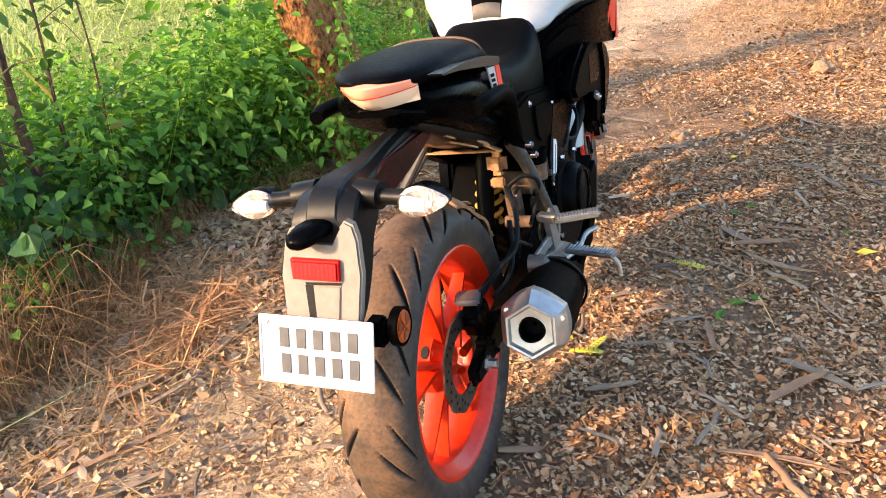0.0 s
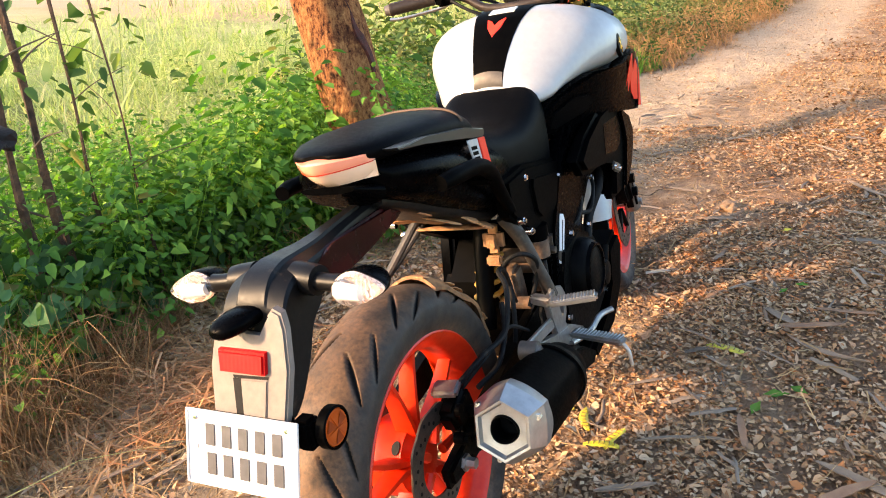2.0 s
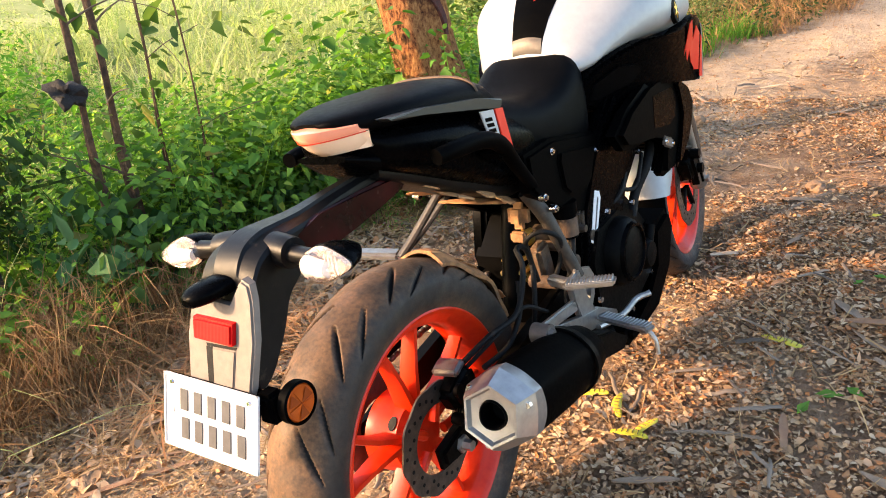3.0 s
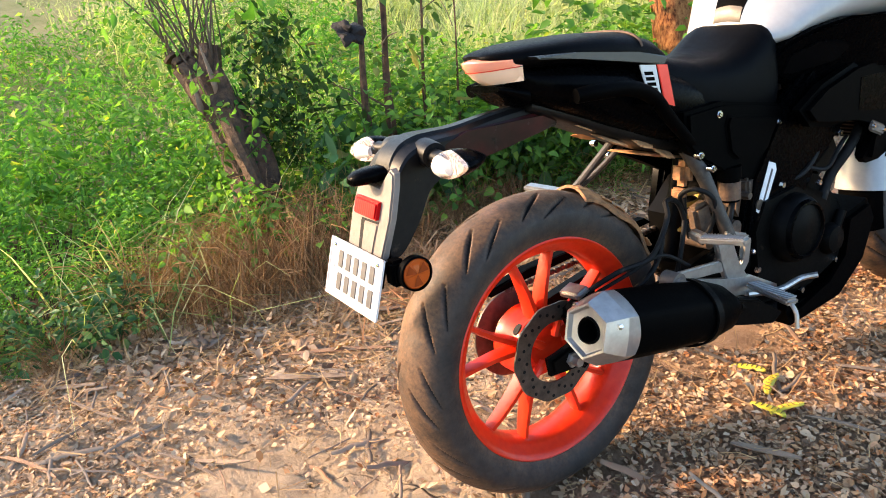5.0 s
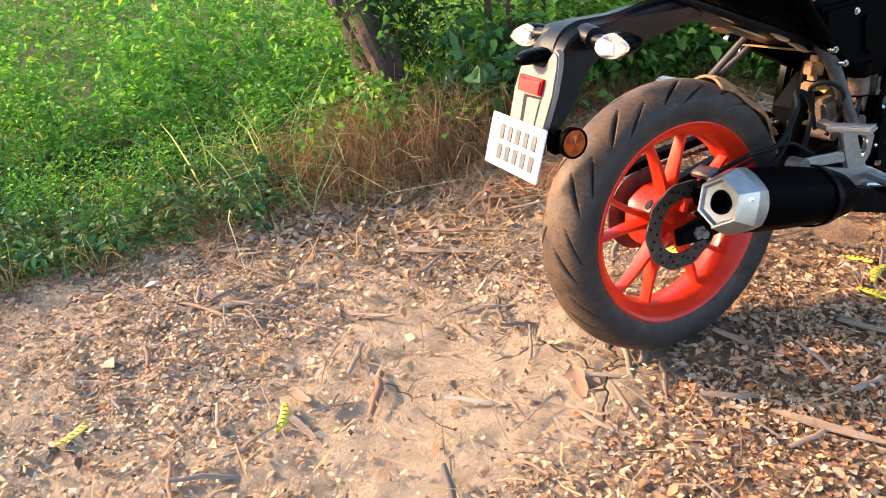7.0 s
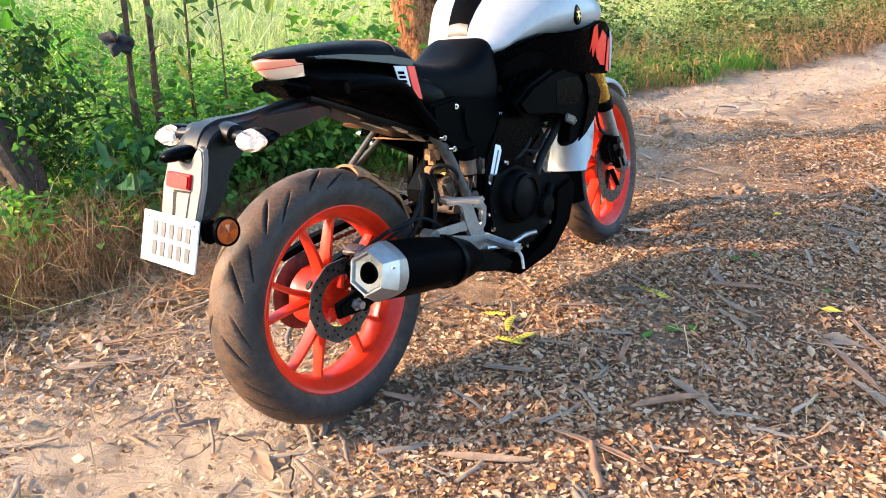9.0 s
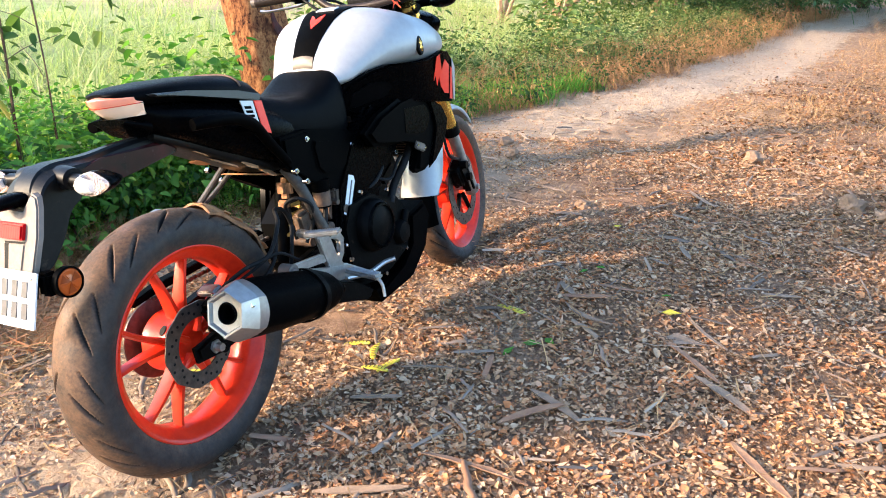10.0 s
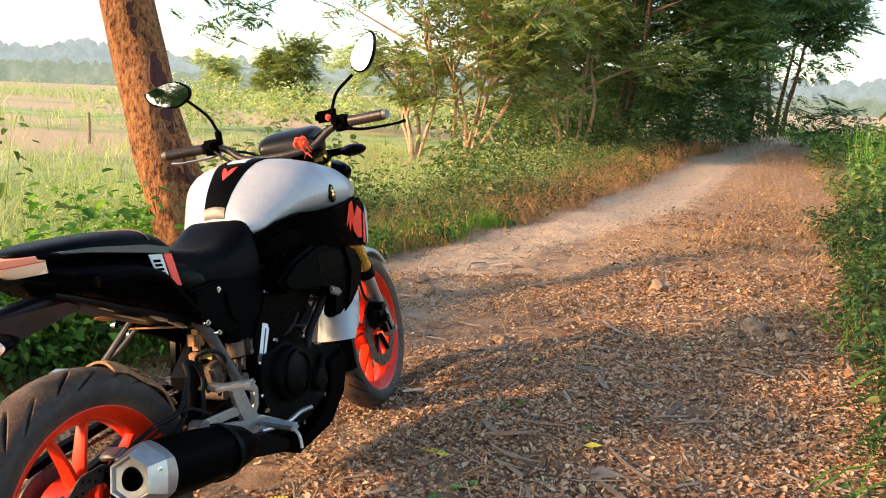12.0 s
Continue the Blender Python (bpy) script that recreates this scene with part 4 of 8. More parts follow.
part("rider_seat", skin([oval(0.285, 0.092, 0.868, 0.80, 0.76), oval(0.34, 0.104, 0.842, 0.765, 0.72, p=2.8), oval(0.41, 0.113, 0.821, 0.745, 0.69, p=3.4), oval(0.48, 0.119, 0.816, 0.735, 0.68, p=4.0), oval(0.53, 0.122, 0.830, 0.730, 0.68, p=4.4), oval(0.565, 0.123, 0.851, 0.730, 0.68, p=4.6), oval(0.590, 0.123, 0.866, 0.730, 0.68, p=4.8), oval(0.606, 0.122, 0.872, 0.730, 0.68, p=4.8), oval(0.616, 0.119, 0.868, 0.735, 0.69, p=4.6), oval(0.63, 0.110, 0.84, 0.74, 0.70, p=4.0)]), M_seat, bike, "black vinyl rider seat, dished")
for sd in (-1, 1):
    wing = slab([(-0.040, 0.891), (0.05, 0.886), (0.20, 0.866), (0.275, 0.848), (0.268, 0.834), (0.18, 0.851), (0.05, 0.875), (-0.03, 0.885)], 0.094, 0.124, 0.004)
    if sd < 0:
        wing = slab([(0.06, 0.885), (0.20, 0.866), (0.275, 0.848), (0.268, 0.834), (0.18, 0.851), (0.07, 0.874)], 0.094, 0.118, 0.004)
    part("cowl_wing", wing if sd > 0 else mirrored(wing), M_wing, bike, "satin black winglet" if sd > 0 else "")
    rail = tube([(0.155, 0.012, 0.818), (0.163, 0.05, 0.819), (0.164, 0.13, 0.812), (0.156, 0.195, 0.786), (0.142, 0.255, 0.734), (0.124, 0.335, 0.668)], [0.013, 0.0145, 0.0145, 0.0145, 0.013, 0.011], 12, 5)
    part("grab_rail", rail if sd > 0 else mirrored(rail), M_black, bike)
    foot = block((0.05, 0.03, 0.02), pose(0.135, 0.20, 0.775, 20, 0, 0), 0.006)
    part("rail_mount", foot if sd > 0 else mirrored(foot), M_black, bike)
    st = slab([(0.203, 0.842), (0.247, 0.836), (0.262, 0.762), (0.228, 0.772)], 0.1165, 0.1195, 0.001)
    sticker = part("side_sticker", st if sd > 0 else mirrored(st), M_decalgrey, bike, "silver sticker with a dark wordmark bar")
    bars = join(*[slab([(0.214 + 0.0035 * k, 0.828 - 0.0105 * k), (0.237 + 0.0035 * k, 0.825 - 0.0105 * k), (0.239 + 0.0035 * k, 0.818 - 0.0105 * k), (0.216 + 0.0035 * k, 0.821 - 0.0105 * k)], 0.1192, 0.1200, 0) for k in range(5)])
    part("wordmark_bars", bars if sd > 0 else mirrored(bars), M_black, sticker)
    rs = slab([(0.250, 0.836), (0.278, 0.832), (0.296, 0.750), (0.268, 0.760)], 0.1165, 0.1196, 0.001)
    part("red_flash", rs if sd > 0 else mirrored(rs), M_decal, bike, "orange-red flash")
def lamp_band(profile, w=0.064, cx=0.008, sweep=0.052):
    """A lens band swept round the tail; the profile is (y, z, how much it rises to the sides)."""
    rows = []
    for u in np.linspace(-1, 1, 21):
        rows.append([(cx + w * u * (1 if y < -0.06 else 1.06), y + sweep * abs(u) ** 1.7 * (1 if y < -0.06 else 0.3), z + rise * u * u) for y, z, rise in profile])
    return skin(rows)


lamp = part("tail_lamp", lamp_band([(-0.048, 0.892, 0.0), (-0.086, 0.894, -0.002), (-0.108, 0.889, -0.002), (-0.106, 0.880, 0.0), (-0.100, 0.8725, 0.003), (-0.048, 0.8725, 0.003)]), M_lens_tail, bike, "orange-red tail lamp catching the low sun")
part("lower_lens", lamp_band([(-0.048, 0.8712, 0.003), (-0.099, 0.8712, 0.003), (-0.088, 0.859, 0.003), (-0.070, 0.846, 0.004), (-0.048, 0.846, 0.004)]), M_lens_tail_pale, lamp, "lower lens, paled for the sun's glow")
part("lens_seam", lamp_band([(-0.055, 0.8727, 0.003), (-0.1008, 0.8727, 0.003), (-0.1008, 0.8710, 0.003), (-0.055, 0.8710, 0.003)]), M_red, lamp)
part("lamp_chin", skin([oval(-0.068, 0.050, 0.845, 0.840, 0.833), oval(-0.02, 0.076, 0.845, 0.822, 0.798)]), M_gloss, lamp)

# rear fender arm, plate holder and its lamps
FENDER = ((0.05, 0.796, 0.024, 0.006), (-0.067, 0.790, 0.026, 0.007), (-0.15, 0.781, 0.033, 0.007), (-0.20, 0.781, 0.043, 0.007), (-0.235, 0.779, 0.049, 0.008), (-0.268, 0.768, 0.053, 0.008), (-0.290, 0.744, 0.055, 0.006), (-0.298, 0.715, 0.057, 0.0), (-0.328, 0.610, 0.055, 0.0),
          (-0.300, 0.606, 0.050, 0.0), (-0.262, 0.650, 0.050, 0.0), (-0.235, 0.695, 0.050, 0.0), (-0.205, 0.715, 0.046, 0.0), (-0.16, 0.745, 0.035, 0.0), (-0.05, 0.772, 0.026, 0.0), (0.05, 0.778, 0.024, 0.0))
def ring_glide(points, steps=5):
    """A closed smooth line through rows of numbers."""
    p = np.array(points, float)
    out = []
    for i in range(len(p)):
        a, b, c, d = p[i - 1], p[i], p[(i + 1) % len(p)], p[(i + 2) % len(p)]
        for k in range(steps):
            t = k / steps
            out.append(0.5 * (2 * b + (c - a) * t + (2 * a - 5 * b + 4 * c - d) * t * t + (3 * b - a - 3 * c + d) * t ** 3))
    return out


outline = ring_glide(FENDER)
rows = []
for u, c in ((-1.0, -0.9), (-0.93, -0.3), (-0.48, 0.45), (-0.42, 1.0), (0.42, 1.0), (0.48, 0.45), (0.93, -0.3), (1.0, -0.9)):
    rows.append([(u * w * (1 - 0.25 * smooth(-0.2, -0.05, y)) + 0.012 * smooth(-0.25, -0.05, y), y, z + 1.3 * max(0.0, crest) * c) for y, z, w, crest in outline])
fender = part("rear_fender", skin(rows), M_satin, bike, "black plastic rear fender arm with two ridges")
fender.data.set_sharp_from_angle(angle=radians(17))
part("fender_blade", slab([(0.085, 0.784), (0.065, 0.752), (-0.05, 0.736), (-0.125, 0.726), (-0.185, 0.722), (-0.215, 0.735), (-0.20, 0.772), (-0.14, 0.780)], -0.004, 0.043, 0.008), M_blade, fender, "glossy dark blade, a red reflection painted in its colour")


def holder_y(z):
    return -0.312 + 0.35 * (z - 0.70)


def face_slab(outl, lift, thick, bevel=0.003):
    """A plate on the holder's sloping face; the outline is in (x, z)."""
    bm = bmesh.new()
    va = [bm.verts.new((x, holder_y(z) - lift + thick, z)) for x, z in outl]
    vb = [bm.verts.new((x, holder_y(z) - lift, z)) for x, z in outl]
    bm.faces.new(va)
    fb = bm.faces.new(vb[::-1])
    for i in range(len(outl)):
        j = (i + 1) % len(outl)
        bm.faces.new((va[i], vb[i], vb[j], va[j]))
    if bevel:
        bmesh.ops.bevel(bm, geom=list(fb.edges), offset=bevel, segments=2, affect="EDGES")
    bmesh.ops.triangulate(bm, faces=[f for f in bm.faces if len(f.verts) > 4])
    return bm


holder = part("plate_holder", face_slab([(-0.058, 0.722), (-0.050, 0.738), (-0.036, 0.741), (-0.026, 0.716), (0.024, 0.712), (0.033, 0.738), (0.042, 0.748), (0.056, 0.742), (0.063, 0.722), (0.068, 0.672), (0.062, 0.612), (0.058, 0.600), (-0.056, 0.600), (-0.060, 0.614), (-0.067, 0.672)], 0.006, 0.014), M_holder, bike, "dusty grey-brown number plate holder")
part("holder_step", face_slab([(-0.012, 0.660), (0.034, 0.660), (0.030, 0.606), (-0.008, 0.606)], 0.0085, 0.006, 0.0015), M_holder, holder)
part("holder_recess", face_slab([(-0.026, 0.660), (-0.0125, 0.660), (-0.0085, 0.606), (-0.020, 0.606)], 0.0068, 0.003, 0), M_rubber, holder)
part("holder_recess", face_slab([(-0.026, 0.664), (0.036, 0.664), (0.034, 0.6605), (-0.024, 0.6605)], 0.0068, 0.003, 0), M_rubber, holder)
part("reflector", face_slab([(-0.046, 0.699), (0.034, 0.696), (0.034, 0.668), (-0.043, 0.671)], 0.016, 0.012, 0.003), M_lens_red, holder, "rectangular red reflector")
part("plate_lamp", skin([oval(-0.286, 0.027, 0.748, 0.737, 0.722, x=-0.007), oval(-0.310, 0.027, 0.750, 0.738, 0.722, x=-0.009), oval(-0.324, 0.026, 0.748, 0.736, 0.721, x=-0.012), oval(-0.336, 0.022, 0.745, 0.735, 0.721, x=-0.015), oval(-0.345, 0.015, 0.740, 0.732, 0.722, x=-0.017), oval(-0.349, 0.007, 0.735, 0.730, 0.726, x=-0.018)]), M_gloss, holder, "gloss black beak-shaped plate lamp")
plate_m = pose(-0.010, -0.371, 0.569, -17, 2.5, 0)
plate = part("number_plate", block((0.190, 0.003, 0.104), plate_m, 0.0012, 1), M_plate, bike, "white number plate with two rows of dark bars")
edge = bmesh.new()
for sx, sz, lx, lz in ((0, 0.0505, 0.190, 0.003), (0, -0.0505, 0.190, 0.003), (0.0935, 0, 0.003, 0.104), (-0.0935, 0, 0.003, 0.104)):
    bmesh.ops.create_cube(edge, size=1.0, matrix=plate_m @ Matrix.Translation((sx, -0.0022, sz)) @ Matrix.Diagonal((lx, 0.0022, lz, 1)))
part("raised_rim", edge, M_plate, plate)
for row_z, x0, step in ((0.019, -0.052, 0.0285), (-0.021, -0.050, 0.0285)):
    for k in range(5):
        part("bar", block((0.0165, 0.0016, 0.030), plate_m @ Matrix.Translation((x0 + step * k, -0.0022, row_z)), 0.0006, 1), M_ink, plate)
part("bar", block((0.012, 0.0012, 0.007), plate_m @ Matrix.Translation((-0.080, -0.002, 0.0)), 0.0004, 1), M_decalgrey, plate)
for sx in (-0.078, 0.078):
    part("screw", rod(plate_m @ Vector((sx, -0.002, 0.040)), plate_m @ Vector((sx, -0.004, 0.040)), 0.004, 0.003, 8), M_chrome, plate)
part("plate_bracket", join(block((0.18, 0.006, 0.05), pose(-0.008, -0.358, 0.592, -17, 2.5, 0), 0.003), block((0.11, 0.03, 0.022), pose(0.0, -0.338, 0.598, -17, 0, 0), 0.004), block((0.03, 0.03, 0.045), pose(0.080, -0.335, 0.588), 0.006)), M_black, bike, "black plate bracket")
ref_c = Vector((0.109, -0.315, 0.586))
disc = lathe([(0.0, 0.004), (0.024, 0.003), (0.0265, 0.0), (0.0265, -0.008), (0.0, -0.008)], 36, closed=False)
disc.transform(Matrix.Translation(ref_c) @ Matrix.Rotation(radians(0), 4, "Z"))
round_ref = part("round_reflector", disc, M_lens_amber, bike, "round amber side reflector")
for k in range(6):
    a0 = radians(60 * k)
    facet = skin([[(0.0046, 0, 0), (0.0046, 0.022 * math.cos(a0 + 0.10), 0.022 * math.sin(a0 + 0.10)), (0.0046, 0.022 * math.cos(a0 + 0.92), 0.022 * math.sin(a0 + 0.92))], [(0.0052 + 0.0006 * (k % 2), 0, 0), (0.0042, 0.0215 * math.cos(a0 + 0.10), 0.0215 * math.sin(a0 + 0.10)), (0.0042, 0.0215 * math.cos(a0 + 0.92), 0.0215 * math.sin(a0 + 0.92))]])
    facet.transform(Matrix.Translation(ref_c) @ Matrix.Rotation(radians(0), 4, "Z"))
    part("facet", facet, M_lens_amber if k % 2 else M_lens_amber_dark, round_ref)
ringb = lathe([(0.0262, 0.0045), (0.0295, 0.003), (0.0295, -0.010), (0.0255, -0.010)], 36)
ringb.transform(Matrix.Translation(ref_c) @ Matrix.Rotation(radians(0), 4, "Z"))
part("reflector_rim", ringb, M_black, round_ref)
part("reflector_stem", rod((0.085, -0.328, 0.588), tuple(ref_c + Vector((-0.006, -0.004, 0))), 0.006), M_chrome, round_ref)
for sd in (-1, 1):
    stalk = join(tube([(0.034, -0.225, 0.762), (0.060, -0.228, 0.760), (0.074, -0.230, 0.759)], [0.0235, 0.023, 0.0215], 22, 3), tube([(0.070, -0.230, 0.758), (0.098, -0.233, 0.757), (0.125, -0.234, 0.755)], [0.0135, 0.0125, 0.015], 14, 3))
    signal = part("turn_signal", stalk if sd > 0 else mirrored(stalk), M_satin, bike, "turn signal with a clear lens on a black stalk")

    def petal(r, y, tip=1.0):
        """An oval drawn out to a point on its outer side."""
        return [(0.141 + r * (1.22 * math.cos(a) + tip * 0.32 * max(0.0, math.cos(a)) ** 5), y, 0.754 + r * 0.80 * math.sin(a) * (1 - 0.22 * max(0.0, math.cos(a)))) for a in (2 * math.pi * k / 36 for k in range(36))]
    pod = skin([petal(r, y, tip) for y, r, tip in ((-0.180, 0.006, 0.2), (-0.192, 0.015, 0.4), (-0.212, 0.025, 0.7), (-0.234, 0.0295, 1.0), (-0.239, 0.0295, 1.0))])
    part("pod", pod if sd > 0 else mirrored(pod), M_gloss, signal)
    lens_b = skin([petal(r, y) for y, r in ((-0.2385, 0.0286), (-0.250, 0.0275), (-0.262, 0.0225), (-0.270, 0.0140), (-0.273, 0.005))])
    glass_lens = part("signal_lens", lens_b if sd > 0 else mirrored(lens_b), M_lens_clear, signal, "clear lens" if sd > 0 else "")
    glass_lens.visible_shadow = False
    inner = skin([petal(r, y) for y, r in ((-0.2395, 0.0262), (-0.246, 0.0235), (-0.2475, 0.0170), (-0.243, 0.0155), (-0.241, 0.006))])
    bulb = join(rod((0.118, -0.249, 0.753), (0.152, -0.253, 0.752), 0.0068, 0.0055, 14), *[rod((0.146 + 0.006 * k, -0.2475, 0.741), (0.148 + 0.006 * k, -0.2475, 0.766), 0.0009, 0.0009, 6) for k in range(4)])
    part("bulb", bulb if sd > 0 else mirrored(bulb), M_white, signal)
    part("lamp_bowl", inner if sd > 0 else mirrored(inner), M_bulb, signal)

# tank with its dark spine
TANK = [(0.602, 0.110, 0.872, 0.838, 0.806, 1.7), (0.608, 0.114, 0.894, 0.838, 0.806, 1.7), (0.618, 0.122, 0.914, 0.838, 0.806, 1.7), (0.642, 0.142, 0.948, 0.845, 0.808, 1.75), (0.672, 0.160, 0.978, 0.865, 0.816, 1.85), (0.71, 0.184, 1.006, 0.886, 0.826, 2.1), (0.75, 0.208, 1.023, 0.904, 0.836, 2.35), (0.79, 0.225, 1.029, 0.910, 0.840, 2.45), (0.84, 0.237, 1.026, 0.912, 0.842, 2.55), (0.90, 0.238, 1.016, 0.908, 0.836, 2.6), (0.98, 0.230, 0.998, 0.902, 0.836, 2.6), (1.06, 0.206, 0.968, 0.894, 0.846, 2.5), (1.12, 0.172, 0.938, 0.888, 0.854, 2.15), (1.17, 0.120, 0.905, 0.880, 0.860, 2.15)]


def tank_at(y):
    cols = np.array(TANK)
    return [float(np.interp(y, cols[:, 0], cols[:, i])) for i in range(1, 6)]


def tank_top(x, y):
    w, top, mid, low, p = tank_at(y)
    return mid + (top - mid) * max(0.0, 1 - (abs(x) / w) ** p) ** (1 / p)


fine_y = np.r_[np.linspace(0.602, 0.66, 12), np.linspace(0.675, 1.17, 36)]
tank = part("fuel_tank", skin([oval(float(y), *tank_at(float(y))[:4], n=56, p=tank_at(float(y))[4]) for y in fine_y]), M_silver, bike, "silver fuel tank with a black spine")
rows = []
for y in np.r_[np.linspace(0.604, 0.66, 12), np.linspace(0.675, 0.90, 18)]:
    y = float(y)
    hw = float(np.interp(y, [0.60, 0.62, 0.75, 0.9], [0.034, 0.038, 0.066, 0.080]))
    row = [(hw * u, y, tank_top(hw * u, y) + 0.0035) for u in np.linspace(-1, 1, 13)]
    rows.append(row + [(p[0], p[1], p[2] - 0.006) for p in row[::-1]])
part("tank_spine", skin(rows), M_black, tank, "textured black tank spine")
rows = []
for y in np.linspace(0.6032, 0.613, 5):
    y = float(y)
    row = [(0.035 * u, y, tank_top(0.035 * u, y) + 0.006) for u in np.linspace(-1, 1, 9)]
    rows.append(row + [(p[0], p[1], p[2] - 0.008) for p in row[::-1]])
part("tank_tab", skin(rows), M_tab, tank, "metal tab at the tank's rear")


def on_tank(name, poly, material, lift=0.0065, label=""):
    bm = bmesh.new()
    top = [bm.verts.new((x, y, tank_top(x, y) + lift)) for x, y in poly]
    low = [bm.verts.new((x, y, tank_top(x, y) + lift - 0.003)) for x, y in poly]
    bm.faces.new(top)
    for i in range(len(poly)):
        j = (i + 1) % len(poly)
        bm.faces.new((top[i], low[i], low[j], top[j]))
    return part(name, bm, material, tank, label)


on_tank("red_emblem", [(-0.023, 0.716), (-0.017, 0.692), (0.0, 0.668), (0.017, 0.692), (0.023, 0.716), (0.009, 0.706), (0.0, 0.695), (-0.009, 0.706)], M_decal, label="red arrow emblem")
on_tank("warning_label", [(-0.030, 0.772), (-0.030, 0.742), (0.034, 0.742), (0.034, 0.772)], M_decalgrey, label="small silver label")
for sd in (-1, 1):
    c = Vector((sd * 0.2375, 0.858, 0.903))
    tall = Matrix.Diagonal((1.0, 0.85, 1.55, 1.0))
    emb = lathe([(0.0, 0.0045), (0.017, 0.0035), (0.0185, 0.0), (0.0185, -0.006), (0.0, -0.006)], 32, closed=False)
    emb.transform(Matrix.Translation(c) @ Matrix.Rotation(radians(0 if sd > 0 else 180), 4, "Z") @ Matrix.Rotation(radians(-8), 4, "Y") @ tall)
    emblem = part("tank_emblem", emb, M_engine, tank, "round dark emblem")
    spokes = join(*[block((0.002, 0.003, 0.024), Matrix.Translation((0.0045, 0, 0)) @ Matrix.Rotation(radians(60 * k), 4, "X"), 0.0005, 1) for k in range(3)])
    spokes.transform(Matrix.Translation(c) @ Matrix.Rotation(radians(0 if sd > 0 else 180), 4, "Z") @ Matrix.Rotation(radians(-8), 4, "Y") @ tall)
    part("emblem_mark", spokes, M_gold, emblem)

# side panels, shrouds, frame
def shroud_x(y, z):
    return float(np.interp(y, [0.58, 0.66, 0.74, 0.82, 0.95, 1.05, 1.11], [0.146, 0.176, 0.212, 0.236, 0.240, 0.234, 0.216])) - max(0.0, 0.86 - z) * float(np.interp(y, [0.7, 0.95, 1.05], [0.55, 0.3, 0.02]))


def both(name, make, material, label=""):
    out = []
    for sd in (1, -1):
        bm = make()
        out.append(part(name, bm if sd > 0 else mirrored(bm), material, bike, label))
    return out


both("tank_side_trim", lambda: slab([(0.60, 0.80), (0.63, 0.828), (0.68, 0.850), (0.74, 0.863), (0.82, 0.858), (0.90, 0.848), (0.95, 0.860), (1.00, 0.876), (1.05, 0.868), (1.09, 0.842), (1.11, 0.815), (1.085, 0.735), (1.065, 0.712), (1.03, 0.716), (0.96, 0.727), (0.876, 0.742), (0.80, 0.745), (0.74, 0.725), (0.68, 0.73), (0.62, 0.755)], 0.0, 0.05, 0.008, shroud_x), M_gloss, "gloss black tank shroud with red graphics")
for sd in (1, -1):
    up = lambda y, z: shroud_x(y, z) + 0.0015
    for poly, mt in (([(0.950, 0.860), (0.972, 0.866), (0.992, 0.815), (1.010, 0.848), (1.036, 0.828), (1.030, 0.742), (1.012, 0.745), (1.014, 0.795), (0.995, 0.765), (0.980, 0.80), (0.972, 0.750), (0.955, 0.752)], M_decal),
                     ([(1.046, 0.822), (1.058, 0.815), (1.046, 0.722), (1.036, 0.725)], M_decal), ([(1.068, 0.846), (1.105, 0.816), (1.082, 0.737), (1.066, 0.716), (1.056, 0.720)], M_decalgrey)):
        bm = slab(poly, 0.0, 0.002, 0, up)
        part("shroud_graphic", bm if sd > 0 else mirrored(bm), mt, bike)
both("knee_pad", lambda: slab([(0.63, 0.800), (0.68, 0.824), (0.74, 0.815), (0.762, 0.797), (0.745, 0.773), (0.66, 0.752), (0.632, 0.758)], 0.0, 0.012, 0.005, lambda y, z: shroud_x(y, z) + 0.006), M_seat)
both("frame_spar", lambda: slab([(1.00, 0.80), (0.96, 0.70), (0.86, 0.655), (0.72, 0.555), (0.655, 0.445), (0.60, 0.36), (0.50, 0.36), (0.475, 0.45), (0.50, 0.56), (0.60, 0.69), (0.70, 0.765), (0.86, 0.80)], 0.105, 0.142, 0.010), M_gloss, "black pressed-steel frame spar")
both("side_cover", lambda: slab([(0.31, 0.735), (0.42, 0.738), (0.60, 0.705), (0.655, 0.66), (0.60, 0.575), (0.52, 0.545), (0.44, 0.585), (0.36, 0.625), (0.315, 0.66)], 0.100, 0.135, 0.008), M_black, "matt black side cover")
both("side_cover_panel", lambda: slab([(0.43, 0.71), (0.57, 0.685), (0.585, 0.665), (0.555, 0.615), (0.53, 0.60), (0.455, 0.61), (0.43, 0.63), (0.42, 0.69)], 0.120, 0.142, 0.006), M_black)
for y, z, x in ((0.365, 0.614, 0.150), (0.327, 0.649, 0.152), (0.405, 0.715, 0.136), (0.595, 0.665, 0.138), (0.735, 0.70, 0.152), (0.50, 0.40, 0.146), (0.81, 0.60, 0.146)):
    for sd in (1, -1):
        part("bolt", join(rod((sd * (x - 0.012), y, z), (sd * x, y, z), 0.0075, 0.0075, 12), rod((sd * x, y, z), (sd * (x + 0.004), y, z), 0.0055, 0.005, 6)), M_chrome, bike)
lab = slab([(0.508, 0.488), (0.531, 0.472), (0.578, 0.565), (0.574, 0.580), (0.553, 0.588)], 0.1425, 0.1445, 0.0005)
wl = part("frame_sticker", lab, M_white, bike, "white frame sticker")
part("sticker_bar", slab([(0.526, 0.497), (0.530, 0.492), (0.565, 0.568), (0.560, 0.572)], 0.1444, 0.1450, 0), M_ink, wl)
